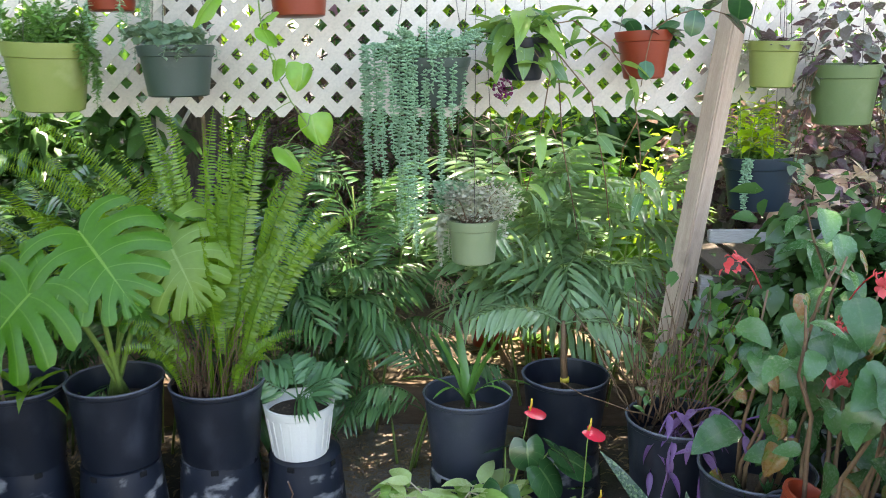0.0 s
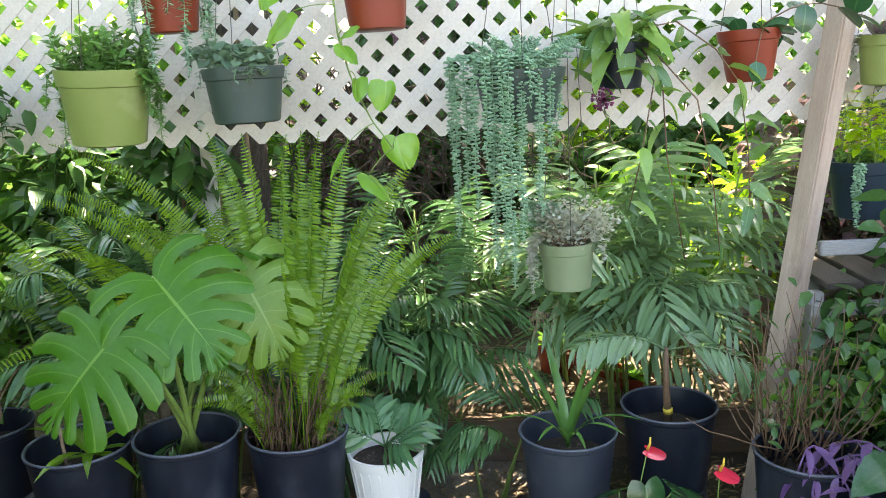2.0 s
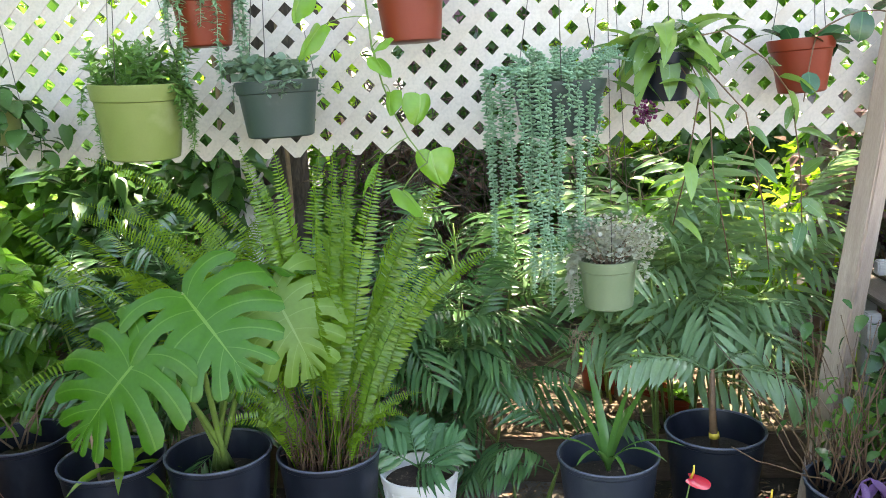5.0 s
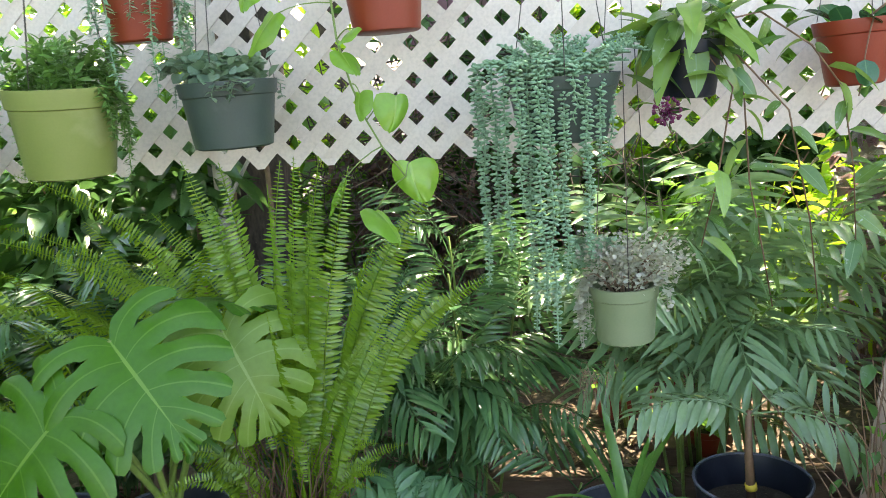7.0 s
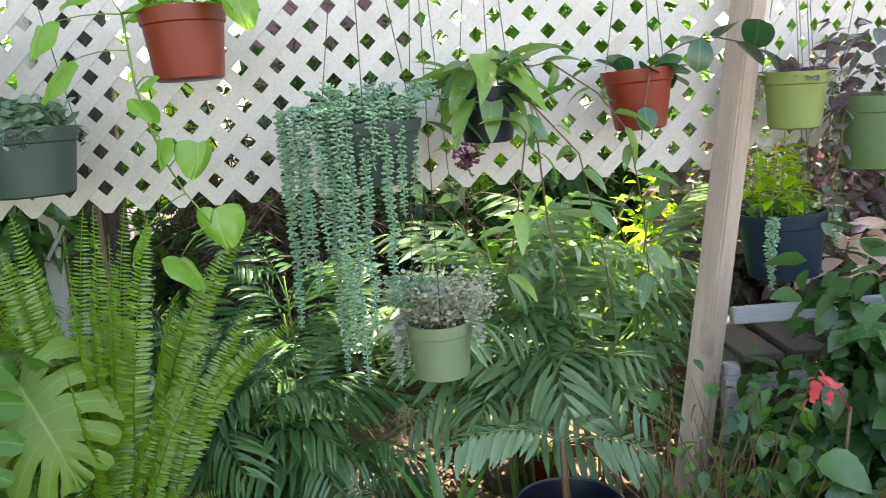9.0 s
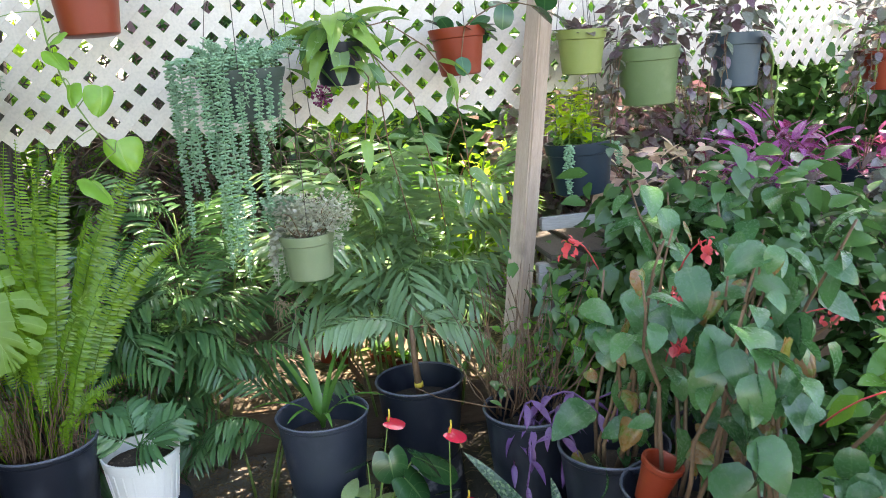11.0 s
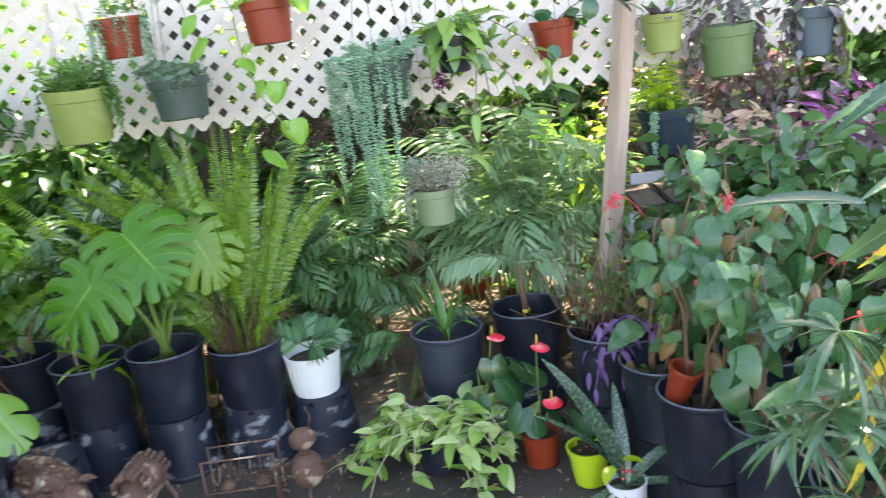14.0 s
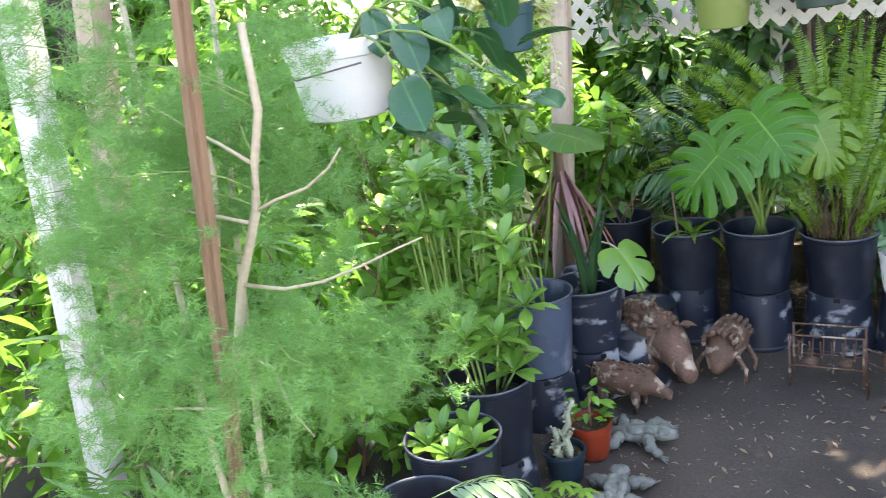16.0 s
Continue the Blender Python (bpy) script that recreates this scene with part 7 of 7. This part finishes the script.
put_leaf(t, leaf_mesh("fewsplit", lambda: split_leaf(0.27, 0.19, 3, 0.9, 0.16, 140, 0.14, 4), "croton"), Vector((-1.5, 2.03, 0.6)) - b0, -112, -36, 10, 0.95)
stalk(t, bow((0, 0, 0), Vector((-1.5, 2.03, 0.6)) - b0, 0.07), 0.006, 0.004, "pale_stem", "petiole")

# the feathery tall plant
NEEDLE = blade(0.02, 0.0032, "strap", 1, 0.0, 0.2)


def plume(L=0.2, n=520):
    """Flat feathery spray of fine needles along side twigs."""
    g = Geo().add(*tube(bow((0, 0, 0), (0, L, -0.02), 0.02, 5), 0.0012, 0.0006, 3))
    tufts = 24
    ts = rng.uniform(0.1, 1, tufts)
    tu = rng.uniform(-1, 1, tufts)
    tw = 0.42 * L * np.sin(np.pi * np.minimum(1, ts * 0.85 + 0.12))
    tp = np.stack([tu * tw, ts * L + np.abs(tu) * tw * 0.5, 0.08 * ts * (1 - ts) + rng.normal(0, 0.008, tufts)], 1)
    which = rng.integers(0, tufts, n)
    pos = tp[which] + rng.normal(0, 0.0055, (n, 3))
    g.scatter(NEEDLE, orients(pos, rng.uniform(0, 360, n), rng.uniform(-40, 80, n), rng.uniform(-90, 90, n), rng.uniform(0.6, 1.2, n)))
    me = g.mesh("plume")
    me.materials.append(M["feather"])
    return me


PLUMES = [plume(0.2, 680), plume(0.25, 800), plume(0.16, 520)]
t = thing("asparagus_fern", "tall feathery asparagus fern with pale woody stems", "plant", (-1.38, -0.15, 0))
b0 = Vector((-1.38, -0.15, 0))
MAIN = [((-1.42, -0.2, 0.0), (-1.36, -0.20, 0.83), (-1.29, -0.20, 1.06), (-1.26, -0.20, 1.15), (-1.21, -0.20, 1.28), (-1.14, -0.20, 1.41), (-1.12, -0.20, 1.49), (-1.09, -0.20, 1.57), (-1.09, -0.20, 1.63), (-1.09, -0.20, 1.70)),
        ((-1.45, -0.15, 0.0), (-1.38, -0.15, 1.02), (-1.37, -0.15, 1.14), (-1.33, -0.15, 1.28), (-1.30, -0.15, 1.37), (-1.28, -0.15, 1.47), (-1.29, -0.15, 1.55)),
        ((-1.45, -0.1, 0), (-1.6, -0.05, 0.8), (-1.65, 0.0, 1.3), (-1.6, 0.0, 2.0)), ((-1.42, -0.1, 0), (-1.5, 0.0, 0.8), (-1.5, 0.05, 1.2), (-1.45, 0.1, 1.9))]
LONG_BRANCHES = [((-1.14, -0.20, 1.41), (-1.09, -0.20, 1.43), (-1.02, -0.20, 1.45), (-0.97, -0.20, 1.48), (-0.94, -0.20, 1.51)),
                 ((-1.21, -0.20, 1.28), (-1.11, -0.20, 1.28), (-1.02, -0.20, 1.30), (-0.94, -0.20, 1.33), (-0.87, -0.20, 1.36), (-0.82, -0.20, 1.38)),
                 ((-1.13, -0.20, 1.49), (-1.19, -0.20, 1.52), (-1.26, -0.20, 1.55), (-1.34, -0.20, 1.59)),
                 ((-1.16, -0.20, 1.39), (-1.24, -0.20, 1.40), (-1.35, -0.20, 1.41), (-1.48, -0.20, 1.41)),
                 ((-1.30, -0.20, 1.03), (-1.43, -0.20, 1.01), (-1.59, -0.20, 0.98), (-1.75, -0.20, 0.93)),
                 ((-1.25, -0.20, 1.15), (-1.18, -0.20, 1.13), (-1.15, -0.20, 1.05), (-1.11, -0.20, 1.01))]
for pts in MAIN:
    stalk(t, [Vector(p) - b0 for p in pts], 0.0095, 0.006, "pale_stem", "woody_stem")
BR = []
for k in range(46):
    pts = MAIN[k % 4] if k % 5 else MAIN[0]
    i = rnd.randint(1, len(pts) - 2)
    a = Vector(pts[i]).lerp(Vector(pts[i + 1]), rnd.random())
    ang = rnd.uniform(0, 6.28)
    l = rnd.uniform(0.2, 0.42)
    e = a + Vector((l * math.cos(ang), l * 0.75 * math.sin(ang), rnd.uniform(-0.12, 0.14)))
    if e.x > -1.15 and e.z > 1.3:
        e = Vector((-1.35 - 0.3 * rnd.random(), e.y, e.z))
    BR.append((a, e))
for a, e in BR:
    q = bow(a - b0, e - b0, 0.03, 6, 0.008)
    stalk(t, q, 0.0016, 0.0008, "green_stem", "branch")
    d = e - a
    az0 = math.degrees(math.atan2(-d.x, d.y))
    for i in range(1, 7):
        for sgn in (-1, 1):
            if (q[i].x + b0.x > -1.12 and q[i].z > 1.4) or q[i].x + b0.x < -1.6 or rnd.random() < 0.38:
                continue
            put_leaf(t, rnd.choice(PLUMES), q[i], az0 + sgn * rnd.uniform(15, 75), rnd.uniform(-35, 25), rnd.uniform(-40, 40), rnd.uniform(0.7, 1.1), "plume")
for pts in LONG_BRANCHES:
    q = [Vector(p) - b0 for p in pts]
    stalk(t, q, 0.0036, 0.0011, "pale_stem", "branch")
    for a, e in zip(q[1:], q[2:]):
        if a.x + b0.x > -1.3 and a.z > 1.2:
            continue
        for k in range(3):
            put_leaf(t, rnd.choice(PLUMES), a.lerp(e, rnd.random()), rnd.uniform(0, 360), rnd.uniform(-60, -5), rnd.uniform(-40, 40), rnd.uniform(0.5, 0.9), "plume")
t = thing("low_bright_plant", "low yellow-green leafy plant at the foot of the posts", "plant", (-1.9, -0.25, 0))
for k in range(16):
    a, r = rnd.uniform(0, 6.28), rnd.uniform(0, 0.25)
    p = Vector((r * math.cos(a), r * math.sin(a), rnd.uniform(0.3, 0.62)))
    stalk(t, [(p.x * 0.4, p.y * 0.4, 0), p], 0.005, 0.003)
    rosette(t, p, 9, 0.8, leaf_mesh("limeros", lambda: blade(0.12, 0.035, "lance", 6, 0.8, 0.2), "lime_leaf"))
shrub("grassy dark undergrowth behind the posts", (-2.5, 0.5, 0), (0.45, 0.5, 0.5), 900, LONG, "strap", el=(-20, 70))
shrub("tangled green foliage beside the walk", (-2.2, 1.0, 0.0), (0.3, 0.4, 0.6), 1100, LEAF_M, "shrub")
shrub("tangled green foliage beside the walk", (-2.4, 1.9, 0.0), (0.35, 0.4, 0.72), 1300, LEAF_M, "shrub")
shrub("leafy green vine beside the lattice", (-2.1, 2.95, 0.0), (0.35, 0.25, 0.62), 1100, blade(0.1, 0.05, "ovate", 4, 0.5, 0.2), "shrub")
shrub("cream variegated foliage beside the post", (-2.3, 2.2, 0.3), (0.25, 0.3, 0.65), 800, cream, "cream_leaf")
shrub("hanging yellow-green foliage by the beam", (-2.4, 2.7, 1.2), (0.3, 0.25, 0.5), 600, LONG, "shrub", el=(-85, -40))

# small pots by the figures
t = thing("cactus_pot", "small grey-rimmed pot with pale ribbed cactus", "plant", (-1.42, 1.24, 0))
add_pot(t, 0.075, 0.058, 0.12, "navy_pot", lip=0.004)
for pts, r in (([(0, 0, 0.09), (0.012, 0, 0.14), (0.002, 0.005, 0.18), (0.024, 0.01, 0.22), (0.02, 0.01, 0.26), (0.045, 0.01, 0.31)], 0.014), ([(-0.02, 0, 0.09), (-0.03, -0.01, 0.13), (-0.015, -0.01, 0.16), (-0.028, -0.01, 0.2)], 0.015), ([(0.025, -0.015, 0.09), (0.034, -0.02, 0.13), (0.022, -0.015, 0.17), (0.04, -0.015, 0.2)], 0.014), ([(0.0, -0.03, 0.09), (-0.01, -0.035, 0.13), (0.004, -0.03, 0.16)], 0.015)):
    g = Geo().add(*tube(pts, r, r * 0.65, 8))
    for a, b in zip(pts, pts[1:]):
        for k in range(5):
            d = Vector((rnd.gauss(0, 1), rnd.gauss(0, 1), rnd.gauss(0, 0.5))).normalized()
            g.add(*bead(0.014, 0.012), m=Matrix.Translation(Vector(a).lerp(Vector(b), rnd.random()) + d * r * 0.6) @ d.to_track_quat('Y', 'Z').to_matrix().to_4x4())
    part("cactus_stem", g, "cactus", t)
t = thing("potted_croton", "red plastic pot with small glossy variegated shrub", "plant", (-1.4, 1.42, 0))
add_pot(t, 0.08, 0.062, 0.14, "terracotta", band=0.03, lip=0.003)
for k in range(34):
    a = rnd.uniform(0, 6.28)
    put_leaf(t, leaf_mesh("crot", lambda: blade(0.05, 0.03, "ovate", 5, 0.4, 0.2), "shrub"), (0.05 * math.cos(a), 0.05 * math.sin(a), rnd.uniform(0.14, 0.27)), math.degrees(a) - 90, rnd.uniform(-30, 50), 0, rnd.uniform(0.7, 1.2))
stalk(t, [(0, 0, 0.1), (0.005, 0, 0.25)], 0.006, 0.004, "brown_stem")
t = thing("palmate_seedling", "small seedling with palmate toothed leaves", "plant", (-1.33, 1.04, 0))
for p in ((0, 0, 0.12), (-0.06, -0.03, 0.09), (0.06, 0.02, 0.1)):
    stalk(t, [(0, 0, 0), p], 0.003, 0.002)
    for k in range(6):
        put_leaf(t, leaf_mesh("palmate", lambda: blade(0.065, 0.022, "lance", 8, 0.4, 0.2, teeth=0.1), "pothos"), p, 180 + (k - 2.5) * 42, rnd.uniform(-10, 15))


# ---- iron and stone figures ----
def blob(rows, n=16, rough=0.0, seed=0.0):
    """Closed body from (y, z, half-width, half-height) rows along Y."""
    v, f = [], []
    for i, (y, z, w, h) in enumerate(rows):
        for k in range(n):
            t2 = 2 * math.pi * k / n
            d = 1 + rough * noise.noise(Vector((math.cos(t2) * 2, math.sin(t2) * 2, y * 30 + seed)))
            v.append((w * d * math.cos(t2), y, z + h * d * math.sin(t2)))
        if i:
            o = (i - 1) * n
            f += [(o + k, o + n + k, o + n + (k + 1) % n, o + (k + 1) % n) for k in range(n)]
    f.append(tuple(range(n)))
    f.append(tuple((len(rows) - 1) * n + k for k in range(n))[::-1])
    return v, f


def pig(at, rz, s, label):
    """Cast pig figure with bristled back, snout, ears, legs and curled tail, one mesh."""
    g = Geo()
    rows = [(-0.17, 0.155, 0.02, 0.02), (-0.16, 0.155, 0.055, 0.055), (-0.1, 0.15, 0.075, 0.075), (0.0, 0.145, 0.08, 0.078), (0.07, 0.15, 0.07, 0.075), (0.12, 0.15, 0.058, 0.062), (0.16, 0.135, 0.045, 0.048), (0.2, 0.115, 0.032, 0.032), (0.235, 0.1, 0.026, 0.026), (0.24, 0.098, 0.012, 0.012)]
    fine = []
    for a, b in zip(rows, rows[1:]):
        fine += [tuple(p + (q - p) * k / 3 for p, q in zip(a, b)) for k in range(3)]
    g.add(*blob(fine + [rows[-1]], 20, 0.1, s))
    for sx in (-1, 1):
        for y in (-0.11, 0.07):
            g.add(*tube([(sx * 0.045, y, 0.12), (sx * 0.05, y + 0.005, 0.06), (sx * 0.05, y, 0.0)], 0.026, 0.014, 8))
        g.add(*blade(0.06, 0.04, "ovate", 4, 0.6, 0.3), m=orient((sx * 0.035, 0.1, 0.2), -sx * 50, 25))
    g.add(*tube([(0, -0.165, 0.17), (0.01, -0.19, 0.19), (0.03, -0.19, 0.205), (0.02, -0.175, 0.19)], 0.005, 0.003, 5))
    for k in range(46):
        y = rnd.uniform(-0.14, 0.14)
        a = rnd.gauss(0, 0.5)
        g.add(*bead(0.03, 0.022), m=orient((0.07 * math.sin(a), y, 0.15 + 0.07 * math.cos(a)), 180 + rnd.uniform(-60, 60), rnd.uniform(-10, 35)))
    single("pig_figure", g, "rust", label, "figure", pose(*at, 0, 0, rz) @ Matrix.Scale(s, 4), group="rusty animal figures")


pig((-1.42, 1.81, 0), -93, 0.82, "small rusted cast pig figure standing on the earth")
pig((-1.4, 2.11, 0.0), -135, 1.36, "larger rusted cast pig figure with scaly back")
g = Geo()
g.add(*blob([(-0.11, 0.1, 0.02, 0.02), (-0.09, 0.12, 0.06, 0.055), (-0.03, 0.14, 0.08, 0.075), (0.04, 0.13, 0.075, 0.07), (0.09, 0.1, 0.055, 0.05), (0.13, 0.07, 0.03, 0.03), (0.14, 0.065, 0.012, 0.012)], 18, 0.12))
for r in range(7):
    for k in range(9):
        a = -1.5 + 3.0 * k / 8
        y = -0.08 + 0.028 * r
        g.add(*bead(0.036, 0.03), m=orient((0.066 * math.sin(a), y + 0.012 * (k % 2), 0.13 + 0.062 * math.cos(a)), 180, 34, math.degrees(a)))
for sx in (-1, 1):
    for y in (-0.05, 0.06):
        g.add(*tube([(sx * 0.06, y, 0.1), (sx * 0.1, y + 0.01, 0.05), (sx * 0.1, y + 0.02, 0.0)], 0.012, 0.008, 6))
single("armadillo_figure", g, "rust", "rusted scaly armadillo-like figure on thin legs", "figure", pose(-1.13, 2.24, 0, 0, 0, 175) @ Matrix.Scale(1.05, 4), group="rusty animal figures")

t = thing("iron_rack", "low rusted iron wire rack standing on four legs", "rack", (-0.735, 2.25, 0), 4)
for x in (-0.135, 0.135):
    for y in (-0.06, 0.06):
        part("leg", Geo().add(*tube([(x, y, 0), (x, y, 0.225)], 0.005, 0.005, 6)), "rust", t)
for y in (-0.06, 0.06):
    for z in (0.222, 0.09):
        part("bar", Geo().add(*tube([(-0.135, y, z), (0.135, y, z)], 0.004, 0.004, 6)), "rust", t)
for k in range(6):
    x = -0.1 + 0.04 * k
    part("hoop", Geo().add(*tube(bow((x, -0.062, 0.2), (x, 0.062, 0.2), -0.11, 10), 0.003, 0.003, 5)), "rust", t)
for x in (-0.06, 0.07):
    g = Geo().add(*blob([(-0.03, 0.105, 0.006, 0.006), (-0.02, 0.105, 0.024, 0.02), (0.0, 0.105, 0.03, 0.026), (0.02, 0.105, 0.024, 0.02), (0.03, 0.105, 0.006, 0.006)], 12, 0.15, x))
    part("iron_ball", g, "rust", t, "", pose(x, -0.02, -0.015))

g = Geo()
g.add(*blob([(-0.05, 0.16, 0.01, 0.01), (-0.04, 0.16, 0.05, 0.06), (0.0, 0.16, 0.065, 0.075), (0.035, 0.16, 0.05, 0.06), (0.05, 0.16, 0.012, 0.012)], 18, 0.05))
g.add(*blob([(-0.05, 0.29, 0.01, 0.01), (-0.035, 0.29, 0.045, 0.032), (0.0, 0.29, 0.052, 0.038), (0.03, 0.29, 0.04, 0.03), (0.045, 0.29, 0.01, 0.01)], 16, 0.05))
g.add(*tube([(0, 0, 0.22), (0, 0, 0.27)], 0.022, 0.018, 8))
for sx in (-1, 1):
    g.add(*tube([(sx * 0.02, 0, 0.31), (sx * 0.04, 0.0, 0.37), (sx * 0.03, -0.02, 0.42)], 0.003, 0.002, 5))
    for k, (yy, zz) in enumerate(((0.0, 0.12), (0.02, 0.16), (-0.02, 0.19))):
        g.add(*tube([(sx * 0.055, yy, zz), (sx * 0.12, yy * 2, zz + 0.03), (sx * 0.11, yy * 2 - 0.03, 0.0 if k < 2 else 0.08)], 0.005, 0.004, 6))
g.add(*tube([(0, -0.04, 0.1), (0, -0.06, 0.0)], 0.005, 0.005, 6))
g.add(*tube([(-0.05, -0.07, 0.006), (0.05, -0.07, 0.006), (0.06, -0.11, 0.006), (-0.06, -0.11, 0.006), (-0.05, -0.07, 0.006)], 0.007, 0.007, 6))
single("ant_figure", g, "rust", "rusted iron ant figure with round body and feelers", "figure", pose(-0.465, 2.17, 0, 0, 0, 3), group="rusty animal figures")


def lizard(at, rz, s, label):
    g = Geo()
    g.add(*blob([(-0.14, 0.03, 0.012, 0.012), (-0.1, 0.035, 0.03, 0.026), (-0.05, 0.04, 0.05, 0.036), (0.0, 0.04, 0.045, 0.034), (0.04, 0.045, 0.028, 0.026), (0.07, 0.05, 0.036, 0.03), (0.11, 0.045, 0.022, 0.02), (0.125, 0.04, 0.008, 0.008)], 16, 0.2))
    for sx in (-1, 1):
        for y, fw in ((0.02, 1), (-0.08, -1)):
            g.add(*tube([(sx * 0.035, y, 0.045), (sx * 0.085, y + 0.015 * fw, 0.05), (sx * 0.105, y + 0.05 * fw, 0.012)], 0.02, 0.014, 8))
            for k in range(3):
                g.add(*tube([(sx * 0.105, y + 0.05 * fw, 0.012), (sx * (0.1 + 0.02 * k), y + 0.085 * fw, 0.006)], 0.005, 0.003, 5))
    for y, z, w in ((-0.11, 0.04, 0.026), (-0.075, 0.052, 0.04), (-0.03, 0.06, 0.046), (0.02, 0.058, 0.038), (0.075, 0.06, 0.036), (0.105, 0.052, 0.022)):
        for sx in (-1, 1):
            g.add(*blob([(-w * 0.75, 0, 0.003, 0.003), (-w * 0.5, 0, w * 0.4, w * 0.36), (0, 0, w * 0.56, w * 0.5), (w * 0.5, 0, w * 0.4, w * 0.36), (w * 0.75, 0, 0.003, 0.003)], 10, 0.1, y), m=Matrix.Translation((sx * w * 0.48, y, z)))
    for sx in (-1, 1):
        for y, fw in ((0.02, 1), (-0.08, -1)):
            for k, (dx, dy, r) in enumerate(((0.055, 0.005, 0.026), (0.085, 0.018, 0.024), (0.102, 0.045, 0.019))):
                g.add(*blob([(-r, 0, 0.003, 0.003), (-r * 0.6, 0, r * 0.8, r * 0.75), (0, 0, r, r * 0.95), (r * 0.6, 0, r * 0.8, r * 0.75), (r, 0, 0.003, 0.003)], 10, 0.1, dx), m=Matrix.Translation((sx * dx, y + dy * fw, 0.045 - 0.011 * k)))
    single("toad_figure", g, "patina", label, "figure", pose(*at, 0, 0, rz) @ Matrix.Scale(s, 4), group="stone animal figures")


lizard((-1.25, 1.56, 0), -80, 1.0, "grey-green segmented stone toad figure on the earth")
lizard((-1.21, 1.2, 0), 15, 0.95, "grey-green segmented stone toad figure on the earth")

# ---- small things ----
single("sprinkler_riser", Geo().add(*lathe([(0.016, 0), (0.016, 0.08), (0.02, 0.082), (0.022, 0.1), (0.012, 0.102), (0.012, 0.06)], 14)), "patina", "grey plastic sprinkler riser by the timber", "sprinkler", pose(-0.29, 3.33, 0))
for x, y, z in ((0.36, 4.35, 0.18), (0.48, 4.15, 0.17), (0.42, 3.72, 0.165)):
    t = thing("small_pot", "small terracotta pot of seedlings on the mulch", "plant", (x, y, z), group="small pots in the bed")
    add_pot(t, 0.06, 0.048, 0.1, "terracotta", band=0.02, lip=0.003)
    for k in range(9):
        put_leaf(t, HOYA[k % 3], (0, 0, 0.1), k * 40, rnd.uniform(20, 65), 0, rnd.uniform(0.8, 1.2))
g = Geo()
for k in range(24):
    a = Vector((rnd.gauss(0, 0.03), rnd.gauss(0, 0.02), 0))
    g.add(*tube(bow(a, a + Vector((rnd.gauss(0, 0.03), rnd.gauss(0, 0.02), rnd.uniform(-0.09, 0.02))), 0.03, 5, 0.006), 0.001, 0.0008, 3))
single("root_wisp", g, "litter", "wisp of pale dried roots hanging in the palms", "roots", pose(0.0, 2.68, 0.83), kind="stuff")


def litter(name, count, area, z, tpl, material, label, size=(0.5, 1.2)):
    pos = np.stack([rng.uniform(area[0], area[1], count), rng.uniform(area[2], area[3], count), np.full(count, z) + rng.uniform(0, 0.008, count)], 1)
    g = Geo().scatter(tpl, orients(pos, rng.uniform(0, 360, count), rng.uniform(-12, 12, count), rng.uniform(-30, 30, count), rng.uniform(*size, count)))
    single(name, g, material, label, "litter", kind="stuff")


litter("bark_chips", 2600, (-0.75, 0.25, 2.7, 3.39), 0.01, blade(0.028, 0.013, "ovate", 2, 0.3, 0.2), "litter", "pale bark chips and dust along the timber edging", (0.4, 1.2))
litter("fallen_leaves", 2200, (-1.6, 0.9, 2.55, 3.38), 0.008, blade(0.045, 0.009, "lance", 3, 0.4, 0.3), "litter", "narrow dry fallen leaves on bare earth")
litter("leaf_bits", 2600, (-1.7, 1.2, -0.6, 2.6), 0.006, blade(0.02, 0.007, "lance", 2, 0.4, 0.3), "litter", "pale dry leaf bits on dark earth", (0.4, 1.9))
litter("fallen_leaves", 2600, (-1.2, 1.2, 3.48, 5.0), 0.185, blade(0.055, 0.014, "lance", 3, 0.5, 0.3), "litter", "dry fallen leaves covering the mulch")
single("fallen_petal", Geo().add(*blade(0.03, 0.022, "round", 4, 0.6, 0.3)), "coral", "single coral petal fallen on the earth", "petal", orient((0.0, 1.92, 0.012), 60, 10))

shrub("dusky foliage trailing along the bench rail", (2.0, 2.74, 0.5), (0.5, 0.1, 0.3), 900, blade(0.075, 0.042, "ovate", 4, 0.5, 0.2), "dusky")
for x, y, r, h, lab in ((0.2, 3.93, 0.07, 0.15, "small terracotta pot with a leafy seedling in the mulch"), (0.29, 3.88, 0.06, 0.13, "small terracotta pot with a leafy seedling in the mulch"), (0.49, 3.58, 0.065, 0.12, "small terracotta pot with a leafy seedling in the mulch")):
    t = thing("terracotta_pot", lab, "plant", (x, y, 0.16), group="terracotta pots in the bed")
    add_pot(t, r, r * 0.75, h, "terracotta", band=0.025, lip=0.003)
    for k in range(9):
        put_leaf(t, leaf_mesh("seedleaf", lambda: blade(0.12, 0.04, "ovate", 6, 0.8, 0.25), "pothos" if x > 0.4 else "shrub"), (0, 0, h * 0.9), k * 40, rnd.uniform(25, 75), 0, rnd.uniform(0.7, 1.2))
single("side_beam", box_bm(1.5, 0.05, 0.1, 0.005), "post", "weathered timber beam running from the pale post", "beam", pose(-2.72, 2.5, 2.2, 0, 7.6, 0), kind="structure")
shrub("broad-leaved green bush beside the pale post", (-2.3, 2.35, 0.0), (0.24, 0.2, 0.78), 420, blade(0.15, 0.075, "ovate", 6, 0.6, 0.22), "croton")
shrub("broad-leaved green bush behind the blue-grey pots", (-2.55, 2.75, 0.0), (0.35, 0.22, 0.85), 520, blade(0.16, 0.08, "ovate", 6, 0.6, 0.22), "croton")
